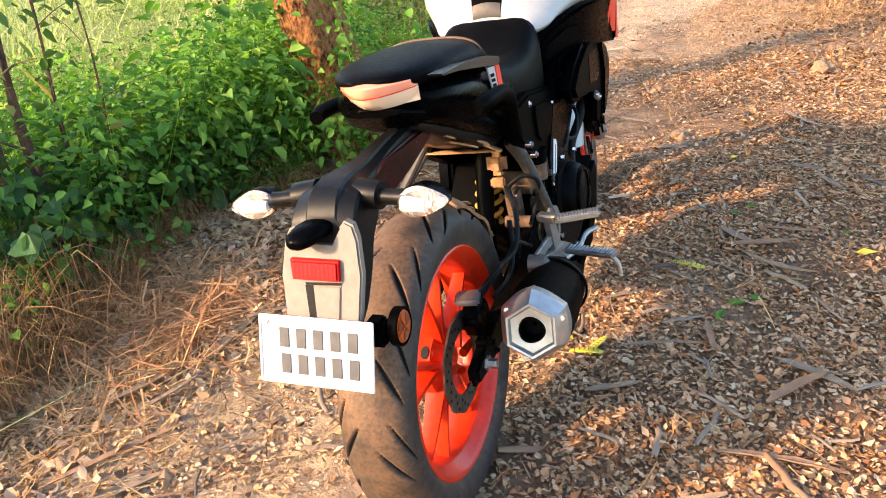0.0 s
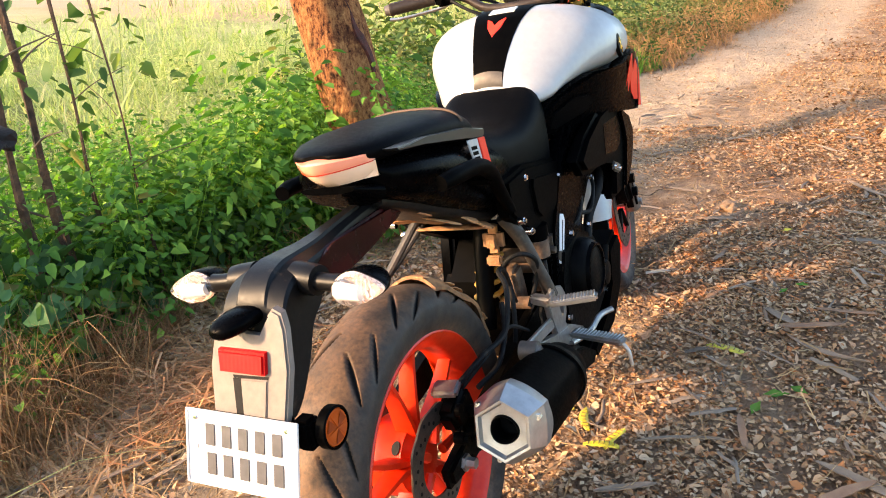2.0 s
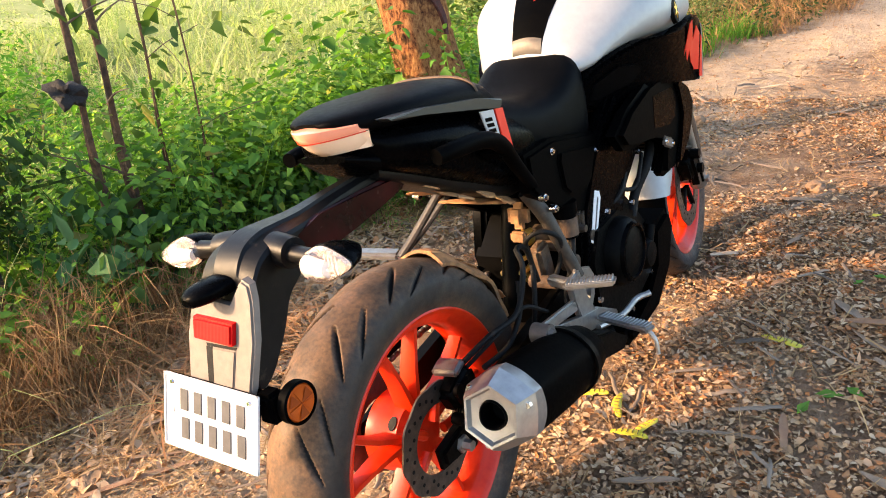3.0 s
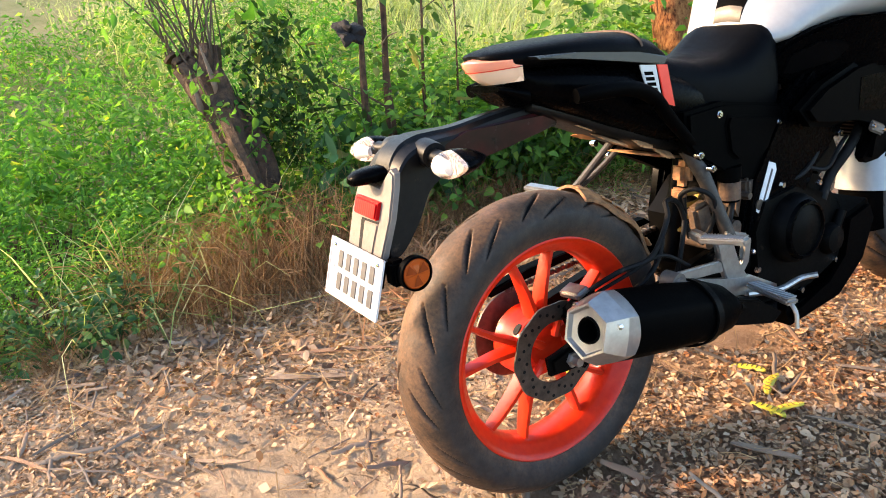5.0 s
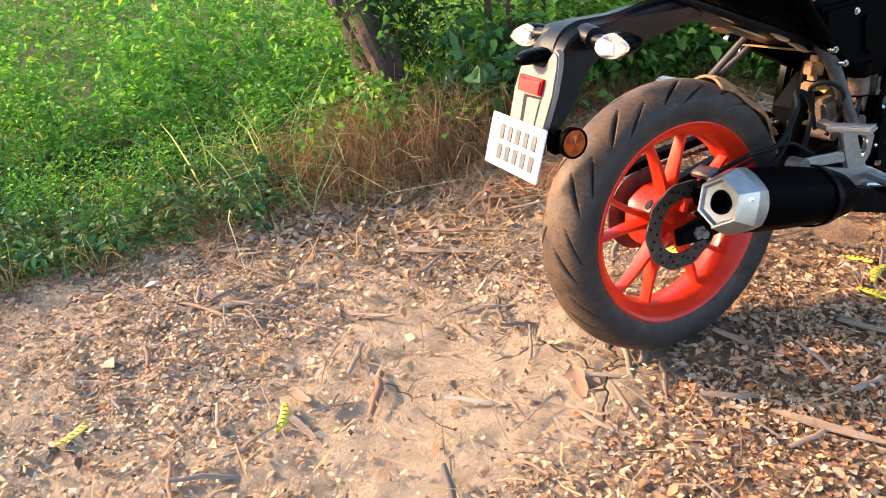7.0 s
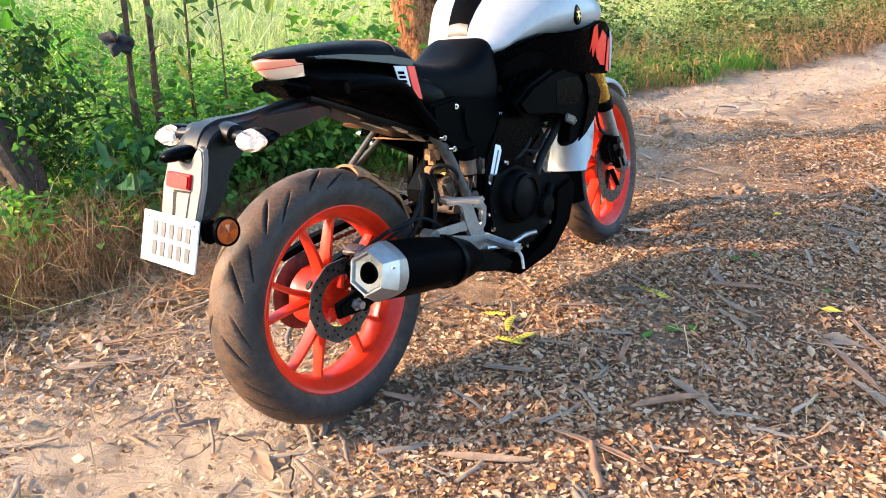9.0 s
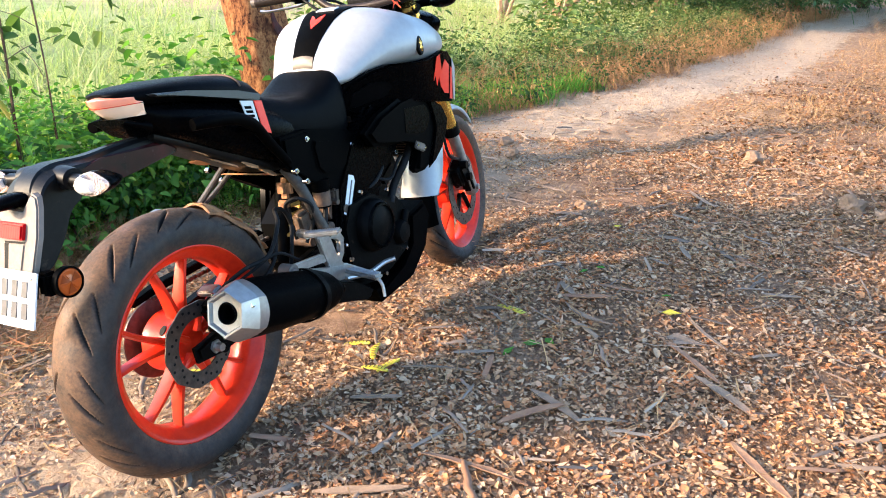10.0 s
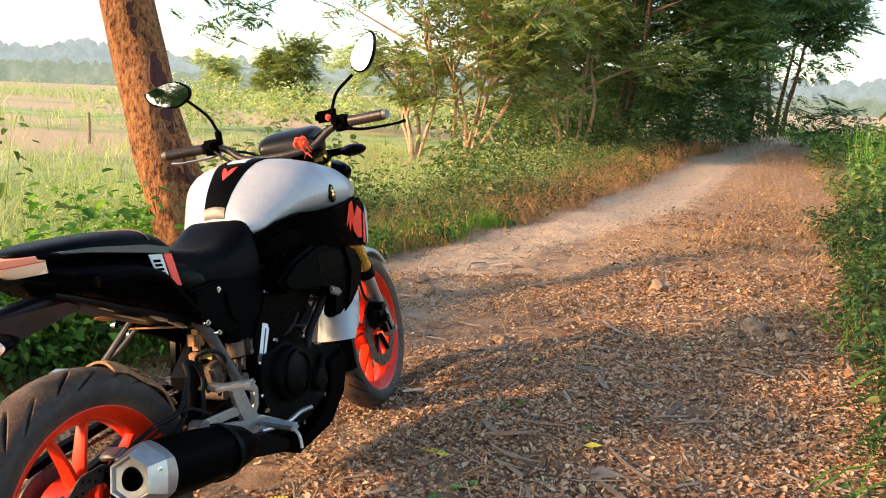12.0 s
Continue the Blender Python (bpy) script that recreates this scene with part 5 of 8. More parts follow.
scoop = [(0.60, 0.690), (0.68, 0.731), (0.796, 0.760), (0.90, 0.752), (0.965, 0.739), (1.03, 0.708), (1.062, 0.660), (1.045, 0.615), (1.007, 0.569), (0.955, 0.538), (0.912, 0.522), (0.862, 0.522), (0.845, 0.536), (0.885, 0.572), (0.905, 0.600), (0.88, 0.622), (0.80, 0.634), (0.70, 0.636), (0.64, 0.648)]
both("radiator_scoop", lambda: slab(scoop, 0.150, 0.192, 0.012), M_black, "black radiator scoop")
both("scoop_rim", lambda: slab([(0.965, 0.735), (1.028, 0.705), (1.058, 0.660), (1.040, 0.615), (1.003, 0.572), (0.955, 0.542), (0.915, 0.527), (0.93, 0.560), (0.965, 0.60), (0.985, 0.645), (0.975, 0.690), (0.945, 0.725)], 0.186, 0.202, 0.006), M_gloss)
recess = slab([(0.805, 0.728), (0.93, 0.722), (0.955, 0.690), (0.935, 0.650), (0.90, 0.640), (0.80, 0.655)], 0.190, 0.1932, 0)
part("scoop_recess", recess, M_gloss, bike)
rad = part("radiator", block((0.24, 0.03, 0.20), pose(0, 1.00, 0.64, 18, 0, 0), 0.004), M_engine, bike)
part("radiator_fins", join(*[block((0.22, 0.034, 0.003), pose(0, 1.00 + 0.31 * (k - 9) * 0.0098 * -1, 0.64 + (k - 9) * 0.0098, 18, 0, 0), 0, 1) for k in range(19)]), M_disc, rad)
part("cover_tab", block((0.008, 0.060, 0.026), pose(0.194, 0.873, 0.603, -22, 0, 0), 0.006), M_greymetal, bike, "grey rounded bracket")
for dy in (-0.02, 0.02):
    part("bolt", rod((0.197, 0.873 + dy, 0.603 - dy * 0.4), (0.202, 0.873 + dy, 0.603 - dy * 0.4), 0.005, 0.004, 8), M_chrome, bike)

# engine
part("crankcase", slab([(0.44, 0.47), (0.52, 0.545), (0.66, 0.545), (0.80, 0.50), (0.90, 0.40), (0.905, 0.31), (0.83, 0.245), (0.66, 0.215), (0.53, 0.235), (0.45, 0.31)], -0.125, 0.125, 0.025), M_engine, bike, "black engine casing")
cover = part("clutch_cover", lathe([(0.0, 0.190), (0.060, 0.188), (0.072, 0.180), (0.078, 0.165), (0.080, 0.12), (0.0, 0.12)], 56, (0, 0.62, 0.425), closed=False), M_engine, bike, "round black clutch cover")
part("cover_ring", lathe([(0.055, 0.186), (0.058, 0.1935), (0.064, 0.1925), (0.067, 0.184)], 56, (0, 0.62, 0.425)), M_gloss, cover)
part("water_pump", join(lathe([(0.0, 0.175), (0.030, 0.172), (0.038, 0.160), (0.040, 0.12), (0.0, 0.12)], 32, (0, 0.765, 0.36), closed=False), rod((0.16, 0.765, 0.36), (0.16, 0.80, 0.42), 0.012)), M_engine, bike)
part("case_side", slab([(0.48, 0.45), (0.52, 0.52), (0.64, 0.53), (0.76, 0.47), (0.84, 0.38), (0.82, 0.29), (0.70, 0.25), (0.56, 0.265), (0.49, 0.33)], 0.12, 0.152, 0.016), M_engine, bike)
part("engine_cowl", slab([(0.82, 0.40), (0.92, 0.42), (0.945, 0.37), (0.90, 0.27), (0.80, 0.20), (0.62, 0.185), (0.60, 0.23), (0.76, 0.245), (0.83, 0.30)], -0.10, 0.165, 0.012), M_black, bike, "black belly cowl")
for y, z in ((0.50, 0.36), (0.545, 0.30), (0.66, 0.262), (0.79, 0.30), (0.84, 0.345), (0.72, 0.505), (0.585, 0.53)):
    part("bolt", rod((0.150, y, z), (0.158, y, z), 0.0075, 0.0065, 6), M_chrome, bike)
for k in range(7):
    part("cylinder_fin", block((0.18, 0.15, 0.006), pose(0, 0.80 + 0.011 * k, 0.515 + 0.020 * k, 30, 0, 0), 0.002, 1), M_engine, bike)
part("cylinder", block((0.15, 0.12, 0.20), pose(0, 0.84, 0.58, 30, 0, 0), 0.015), M_engine, bike)
part("throttle_body", join(rod((0.02, 0.62, 0.60), (0.02, 0.76, 0.66), 0.028), block((0.07, 0.06, 0.05), pose(0.055, 0.66, 0.60), 0.01)), M_engine, bike)
part("reservoir", join(rod((0.125, 0.445, 0.525), (0.125, 0.445, 0.575), 0.022), rod((0.125, 0.445, 0.575), (0.125, 0.445, 0.60), 0.025)), M_black, bike, "black brake fluid reservoir")
part("reservoir_window", rod((0.125, 0.445, 0.530), (0.125, 0.445, 0.568), 0.0235), M_muddy, bike)
part("starter_motor", join(rod((0.02, 0.50, 0.50), (0.12, 0.50, 0.50), 0.028), rod((0.06, 0.46, 0.46), (0.13, 0.46, 0.46), 0.018)), M_muddy, bike)
part("hose", tube([(0.14, 0.90, 0.60), (0.15, 0.84, 0.56), (0.13, 0.80, 0.50), (0.13, 0.76, 0.44)], 0.012, 10), M_rubber, bike)
part("hose", tube([(0.13, 0.45, 0.53), (0.14, 0.42, 0.48), (0.13, 0.40, 0.42), (0.14, 0.38, 0.39)], 0.007, 8), M_rubber, bike)
part("wiring", tube([(0.11, 0.60, 0.52), (0.14, 0.66, 0.53), (0.14, 0.72, 0.56), (0.12, 0.80, 0.62), (0.10, 0.92, 0.70)], 0.006, 8), M_rubber, bike)
part("wiring", tube([(0.13, 0.68, 0.55), (0.15, 0.75, 0.53), (0.15, 0.80, 0.57), (0.13, 0.86, 0.58)], 0.005, 8), M_rubber, bike)

# front end
AX = Vector((0, FRONT_Y, FRONT_Z))
fd = STEER_AXIS
for sd in (-1, 1):
    base = AX + Vector((sd * 0.092, 0.0, 0.0))
    part("fork_lower", steered(join(rod(base - fd * 0.02, base + fd * 0.10, 0.026), rod(base + fd * 0.10, base + fd * 0.26, 0.0215))), M_alu, bike, "silver lower fork leg")
    part("fork_tube", steered(rod(base + fd * 0.26, base + fd * 0.66, 0.027)), M_gold, bike, "gold upper fork tube")
    part("fork_cap", steered(rod(base + fd * 0.66, base + fd * 0.755, 0.030, 0.027)), M_gold, bike, "gold fork cap")
    part("fork_collar", steered(rod(base + fd * 0.25, base + fd * 0.285, 0.031)), M_engine, bike)
for h in (0.52, 0.735):
    c = AX + fd * h
    part("fork_yoke", steered(block((0.25, 0.06, 0.032), Matrix.Translation(c) @ Matrix.Rotation(radians(26), 4, "X"), 0.010)), M_engine, bike)
part("front_axle", steered(rod(tuple(AX + Vector((-0.12, 0, 0))), tuple(AX + Vector((0.125, 0, 0))), 0.011)), M_alu, bike)
fc = AX + Vector((0.082, -0.075, 0.075))
part("brake_caliper", steered(join(block((0.06, 0.085, 0.095), Matrix.Translation(fc) @ Matrix.Rotation(radians(30), 4, "X"), 0.016, 3), block((0.045, 0.05, 0.12), Matrix.Translation(fc + Vector((0.01, 0.045, -0.03))) @ Matrix.Rotation(radians(26), 4, "X"), 0.012), rod(tuple(fc + Vector((0.02, -0.02, 0.03))), tuple(fc + Vector((0.045, -0.02, 0.03))), 0.015), rod(tuple(fc + Vector((0.02, 0.005, -0.02))), tuple(fc + Vector((0.045, 0.005, -0.02))), 0.015))), M_engine, bike, "black brake caliper")
part("brake_hose", steered(tube([tuple(fc + Vector((0.02, -0.02, 0.05))), (0.105, 1.20, 0.50), (0.10, 1.17, 0.60), (0.085, 1.08, 0.74), (0.06, 1.0, 0.90)], 0.0055, 8)), M_rubber, bike)
rings = []
for k in range(25):
    a = radians(48 + 124 * k / 24)
    r = 0.318 + 0.006 * math.sin(k / 24 * math.pi)
    wd = 0.056 + 0.014 * math.sin(min(1, k / 18) * math.pi / 2)
    drop = 0.02 + 0.075 * smooth(0.45, 0.8, k / 24) * (1 - 0.6 * smooth(0.88, 1.0, k / 24))
    row = []
    for i in range(11):
        u = -1 + i / 5
        rr = r - drop * abs(u) ** 3.0 - 0.004 * u * u
        row.append(Vector((wd * math.copysign(min(1.0, abs(u) * 1.18), u), rr * math.cos(a), rr * math.sin(a))) + AX)
    rings.append(row + [p + Vector((-0.004 * np.sign(p.x), -0.004 * math.cos(a), -0.004 * math.sin(a))) for p in row[::-1]])
part("front_fender", steered(skin(rings)), M_silver, bike, "silver front mudguard")
rings = []
for k in range(6):
    a = radians(168 + 26 * k / 5)
    r = 0.312
    row = [Vector((0.058 * u, (r - 0.03 * u * u) * math.cos(a), (r - 0.03 * u * u) * math.sin(a))) + AX for u in np.linspace(-1, 1, 7)]
    rings.append(row + [p - Vector((0, 0.004 * math.cos(a), 0.004 * math.sin(a))) for p in row[::-1]])
part("fender_extension", steered(skin(rings)), M_black, bike, "black mudguard extension")

# handlebar and controls
H = Vector((0, 0.955, 1.02))
bar_pts = [(-0.39, -0.020, 0.075), (-0.25, 0.014, 0.076), (-0.185, 0.020, 0.062), (-0.12, 0.008, 0.020), (0, 0.0, 0.008), (0.12, 0.008, 0.020), (0.185, 0.020, 0.062), (0.25, 0.014, 0.076), (0.39, -0.020, 0.075)]
bar_pts = [tuple(Vector(p) + H) for p in bar_pts]
part("handlebar", steered(tube(bar_pts, 0.0115, 12, 5)), M_bar, bike, "dark metal handlebar")
for sd in (-1, 1):
    a, b = Vector((sd * 0.262, 0.011, 0.076)) + H, Vector((sd * 0.382, -0.018, 0.075)) + H
    e = (b - a).normalized()
    grip = part("grip", steered(tube([a + (b - a) * (k / 30) for k in range(31)], [0.0168 if k % 3 else 0.0160 for k in range(31)], 20, 1)), M_bar, bike)
    part("bar_end", steered(rod(b, b + e * 0.014, 0.0150, 0.013)), M_greymetal, grip, "grey bar end")
    sw = Vector((sd * 0.232, 0.016, 0.076)) + H
    part("switch_box", steered(join(block((0.052, 0.045, 0.05), Matrix.Translation(sw), 0.008), block((0.02, 0.02, 0.02), Matrix.Translation(sw + Vector((-sd * 0.01, -0.028, 0.005))), 0.004), block((0.018, 0.02, 0.014), Matrix.Translation(sw + Vector((sd * 0.008, -0.028, -0.012))), 0.003))), M_black, bike, "black switch cluster")
    part("lever", steered(tube([tuple(sw + Vector((0, 0.040, -0.018))), tuple(sw + Vector((sd * 0.05, 0.058, -0.028))), tuple(sw + Vector((sd * 0.15, 0.046, -0.030))), tuple(sw + Vector((sd * 0.19, 0.05, -0.026)))], [0.010, 0.008, 0.007, 0.0095], 8, 5, 0.6)), M_engine if sd > 0 else M_alu, bike)
    m0 = Vector((sd * 0.205, 0.024, 0.080)) + H
    m1 = m0 + Vector((0, 0, 0.045))
    m2 = Vector((-0.300, 0.993, 1.262)) if sd < 0 else Vector((0.290, 0.985, 1.235))
    mir = part("mirror", steered(join(rod(m0, m1, 0.011), tube([m1, m1 + (m2 - m1) * 0.3 + Vector((0, 0, 0.02)), m2], 0.0052, 8))), M_black, bike, "black mirror on a curved stem")
    cm = Vector((-0.362, 0.985, 1.290)) if sd < 0 else Vector((0.332, 1.0, 1.292))
    tilt_m = Matrix.Translation(cm) @ Matrix.Rotation(radians(0 if sd < 0 else -55), 4, "Y") @ Matrix.Rotation(radians(-3 if sd < 0 else -12), 4, "X")
    grow = 1.08 if sd < 0 else 0.84
    outline = [(grow * 0.078 * math.cos(a) * (1.0 + 0.12 * math.cos(a + 0.6)), grow * 0.044 * math.sin(a) * (1 - 0.18 * math.cos(a))) for a in (2 * math.pi * k / 32 for k in range(32))]
    if sd < 0:
        # a swept six-sided glass with rounded corners
        outline = [(0.093, 0.011), (0.034, 0.047), (-0.095, 0.026), (-0.069, -0.022), (0.022, -0.050), (0.082, -0.026)]
        for _ in range(3):
            outline = [q for k in range(len(outline)) for q in ((outline[k][0] * 0.8 + outline[(k + 1) % len(outline)][0] * 0.2, outline[k][1] * 0.8 + outline[(k + 1) % len(outline)][1] * 0.2), (outline[k][0] * 0.2 + outline[(k + 1) % len(outline)][0] * 0.8, outline[k][1] * 0.2 + outline[(k + 1) % len(outline)][1] * 0.8))]
    shell = skin([[tilt_m @ Vector((x * f, y, z * f)) for x, z in outline] for f, y in ((0.2, 0.030), (0.6, 0.026), (0.92, 0.012), (1.0, 0.0), (1.0, -0.006), (0.95, -0.007))])
    part("mirror_shell", steered(shell), M_gloss, mir)
    glass = skin([[tilt_m @ Vector((x * f, y, z * f)) for x, z in outline] for f, y in ((0.90, -0.0055), (0.905, -0.0085))])
    part("mirror_glass", steered(glass), M_mirror, mir, "mirror glass")
part("kill_switch", steered(block((0.016, 0.016, 0.020), Matrix.Translation(Vector((0.205, -0.020, 0.098)) + H), 0.004)), M_decal, bike, "red kill switch")
part("front_reservoir", steered(block((0.055, 0.045, 0.035), Matrix.Translation(Vector((0.175, 0.02, 0.105)) + H) @ Matrix.Rotation(radians(20), 4, "Z"), 0.008)), M_black, bike)
part("instrument_pod", steered(skin([oval(1.000, 0.078, 1.066, 1.050, 1.034, p=5), oval(1.012, 0.090, 1.084, 1.060, 1.034, p=5), oval(1.06, 0.096, 1.106, 1.070, 1.034, p=5), oval(1.11, 0.096, 1.116, 1.070, 1.03, p=5), oval(1.15, 0.088, 1.112, 1.062, 1.02, p=5), oval(1.165, 0.074, 1.100, 1.05, 1.01, p=5)])), M_screen, bike, "smoked low instrument pod")
part("pod_bracket", steered(block((0.10, 0.10, 0.05), Matrix.Translation((0, 1.08, 1.02)), 0.012)), M_black, bike)
part("head_lamp", steered(skin([[tuple(Vector((w * math.cos(a), y + 1.06, z + 0.90 + h * math.sin(a)))) for a in (2 * math.pi * k / 24 for k in range(24))] for y, z, w, h in ((0.025, 0.05, 0.11, 0.034), (0.035, 0.05, 0.158, 0.046), (0.07, 0.048, 0.172, 0.054), (0.12, 0.044, 0.150, 0.064), (0.17, 0.03, 0.11, 0.06), (0.22, 0.01, 0.05, 0.035))])), M_gloss, bike, "gloss black headlamp pod")
for sd in (-1, 1):
    sb = Vector((sd * 0.09, 1.14, 1.015))
    sig = part("turn_signal", steered(rod(sb, sb + Vector((sd * 0.07, 0.0, 0.0)), 0.012)), M_black, bike)
    part("pod", steered(skin([[tuple(sb + Vector((sd * 0.090 + r * 1.55 * math.cos(a), y, -0.002 + r * 0.72 * math.sin(a)))) for a in (2 * math.pi * k / 18 for k in range(18))] for y, r in ((-0.04, 0.006), (-0.02, 0.022), (0.01, 0.029), (0.03, 0.027), (0.042, 0.012))])), M_gloss, sig)
part("ignition_switch", steered(rod(tuple(AX + fd * 0.735 + Vector((0, -0.02, 0.0))), tuple(AX + fd * 0.80 + Vector((0, -0.02, 0))), 0.02)), M_greymetal, bike)
knot = Vector((0.085, 0.965, 1.055))
rag = skin([[tuple(knot + Vector((x, r * math.cos(a) * (1 + 0.25 * math.sin(3 * a + 60 * x)), r * math.sin(a) * (1 + 0.2 * math.cos(4 * a))))) for a in (2 * math.pi * k / 14 for k in range(14))] for x, r in ((-0.020, 0.015), (-0.012, 0.022), (0.0, 0.018), (0.010, 0.023), (0.020, 0.016))])
cloth = part("tied_cloth", steered(rag), M_cloth, bike, "red ceremonial cloth knotted on the bar")
for k in range(16):
    rr = np.random.default_rng(500 + k)
    d = Vector((rr.uniform(-0.006, 0.040), rr.uniform(-0.035, 0.002), rr.uniform(-0.050, 0.016)))
    part("strand", steered(tube([tuple(knot), tuple(knot + d * 0.5 + Vector((rr.normal(0, 0.008), -0.006, 0.012))), tuple(knot + d)], [0.006, 0.0045, 0.0012], 6, 3, 0.5)), M_cloth, cloth)
for pts_c in ([(0.18, 0.02, 0.07), (0.10, 0.09, 0.05), (0.04, 0.08, -0.04), (0.03, 0.02, -0.12)], [(-0.19, 0.01, 0.06), (-0.12, 0.08, 0.03), (-0.05, 0.09, -0.05), (-0.03, 0.02, -0.14)], [(-0.21, -0.01, 0.06), (-0.15, -0.03, 0.02), (-0.06, 0.0, -0.03), (-0.02, 0.03, -0.1)]):
    part("control_cable", steered(tube([tuple(Vector(p) + H) for p in pts_c], 0.0045, 8)), M_rubber, bike)

# ---- plants and litter: small templates strewn by numpy into one mesh a kind ----
rng = np.random.default_rng(7)


def leaf_tri(length, width, fold=0.12, droop=0.15, at=(0, 0, 0), yaw=0.0, pitch=0.0, roll=0.0):
    """One leaf folded along its midrib: 4 points, 2 triangles."""
    v = np.array([(0, 0, 0), (0.42 * length, width / 2, fold * width), (0.42 * length, -width / 2, fold * width), (length, 0, -droop * length)])
    m = np.array(Euler((roll, -pitch, yaw)).to_matrix())
    return v @ m.T + np.array(at), np.array([(0, 3, 1), (0, 2, 3)])


def leaf_broad(length, width, fold=0.12, droop=0.15, at=(0, 0, 0), yaw=0.0, pitch=0.0, roll=0.0):
    """A rounded leaf with a pointed tip: 6 points, 4 triangles."""
    v = np.array([(0, 0, 0), (0.20 * length, width * 0.42, fold * width), (0.58 * length, width * 0.42, fold * width - droop * length * 0.3), (length, 0, -droop * length), (0.58 * length, -width * 0.42, fold * width - droop * length * 0.3), (0.20 * length, -width * 0.42, fold * width)])
    m = np.array(Euler((roll, -pitch, yaw)).to_matrix())
    return v @ m.T + np.array(at), np.array([(0, 3, 1), (1, 3, 2), (0, 5, 3), (5, 4, 3)])


def strip(points, width, side=(0, 1, 0)):
    """A tapering blade along the points."""
    p = np.array(points, float)
    n = len(p)
    s = np.array(side, float)
    w = width * np.linspace(1, 0.12, n)[:, None] * 0.5
    v = np.concatenate([p - s * w, p + s * w])
    f = [t for i in range(n - 1) for t in ((i, i + 1, n + i), (i + 1, n + i + 1, n + i))]
    return v, np.array(f)


def gather(pieces):
    vs, fs, k = [], [], 0
    for v, f in pieces:
        vs.append(v)
        fs.append(f + k)
        k += len(v)
    return np.concatenate(vs), np.concatenate(fs)


def strew(templates, places, yaw, size, lean=0.0, rolls=None):
    """Copies of the templates at the places: one big set of points and triangles."""
    vs, fs, k = [], [], 0
    pick = rng.integers(0, len(templates), len(places))
    for t, (v, f) in enumerate(templates):
        sel = np.where(pick == t)[0]
        if not len(sel):
            continue
        a, s = yaw[sel], size[sel]
        la, lb = rng.normal(0, lean, len(sel)), rng.normal(0, lean, len(sel))
        c, d = np.cos(a), np.sin(a)
        x = v[None, :, 0] * c[:, None] - v[None, :, 1] * d[:, None]
        y = v[None, :, 0] * d[:, None] + v[None, :, 1] * c[:, None]
        z = np.broadcast_to(v[None, :, 2], x.shape)
        x, y, z = x + z * la[:, None], y + z * lb[:, None], z + (-x * la[:, None] - y * lb[:, None])
        p = np.stack([x, y, z], -1) * s[:, None, None] + places[sel][:, None, :]
        vs.append(p.reshape(-1, 3))
        fs.append((f[None] + (np.arange(len(sel)) * len(v))[:, None, None]).reshape(-1, 3) + k)
        k += len(sel) * len(v)
    return np.concatenate(vs), np.concatenate(fs)


def stuff(name, v, f, material, label, category, parent=None):
    me = bpy.data.meshes.new(name)
    me.vertices.add(len(v))
    me.vertices.foreach_set("co", np.ascontiguousarray(v, np.float32).ravel())
    me.loops.add(len(f) * 3)
    me.loops.foreach_set("vertex_index", np.ascontiguousarray(f, np.int32).ravel())
    me.polygons.add(len(f))
    me.polygons.foreach_set("loop_start", np.arange(0, len(f) * 3, 3, dtype=np.int32))
    me.update(calc_edges=True)
    me.materials.append(material)
    ob = new(name, me)
    if parent:
        ob.parent = parent
        if label:
            ob["label"] = label
        return ob
    return tagged(ob, label, category, kind="stuff")


def herb(height, nodes, leaf, width, spread=0.9, seed=0, bare=0.18, shape=None):
    r = np.random.default_rng(seed)
    out = []
    lean = r.normal(0, 0.12, 2)
    for k in range(nodes):
        h = height * (bare + (1 - bare) * (k + 0.5) / nodes)
        a0 = r.uniform(0, 6.28)
        for j in range(2 if k < nodes - 1 else 4):
            a = a0 + j * math.pi / (1 if k < nodes - 1 else 2) + r.normal(0, 0.3)
            big = leaf * r.uniform(0.65, 1.15) * (1.15 - 0.5 * k / nodes)
            reach = spread * height * 0.28 * r.uniform(0.2, 1.0) * (1 - 0.6 * k / nodes)
            at = (lean[0] * h + reach * math.cos(a), lean[1] * h + reach * math.sin(a), h + 0.4 * reach)
            out.append((shape or leaf_tri)(big, big * width, 0.15, r.uniform(0.05, 0.5), at, a, r.uniform(-0.5, 0.6), r.normal(0, 0.4)))
    stem = [(lean[0] * h, lean[1] * h, h) for h in np.linspace(0, height, 4)]
    out.append(strip(stem, 0.006))
    out.append(strip(stem, 0.006, (1, 0, 0)))
    return gather(out)


def tuft(height, blades, width, spread=0.35, seed=0, bend=0.5):
    r = np.random.default_rng(seed)
    out = []
    for _ in range(blades):
        a, h = r.uniform(0, 6.28), height * r.uniform(0.5, 1.1)
        b = bend * r.uniform(0.3, 1.3)
        x0, y0 = r.normal(0, spread * 0.15, 2)
        pts = [(x0 + math.cos(a) * h * b * t * t, y0 + math.sin(a) * h * b * t * t, h * (t - 0.35 * b * t ** 3)) for t in (0, 0.35, 0.7, 1.0)]
        out.append(strip(pts, width * r.uniform(0.7, 1.3), (-math.sin(a), math.cos(a), 0)))
    return gather(out)


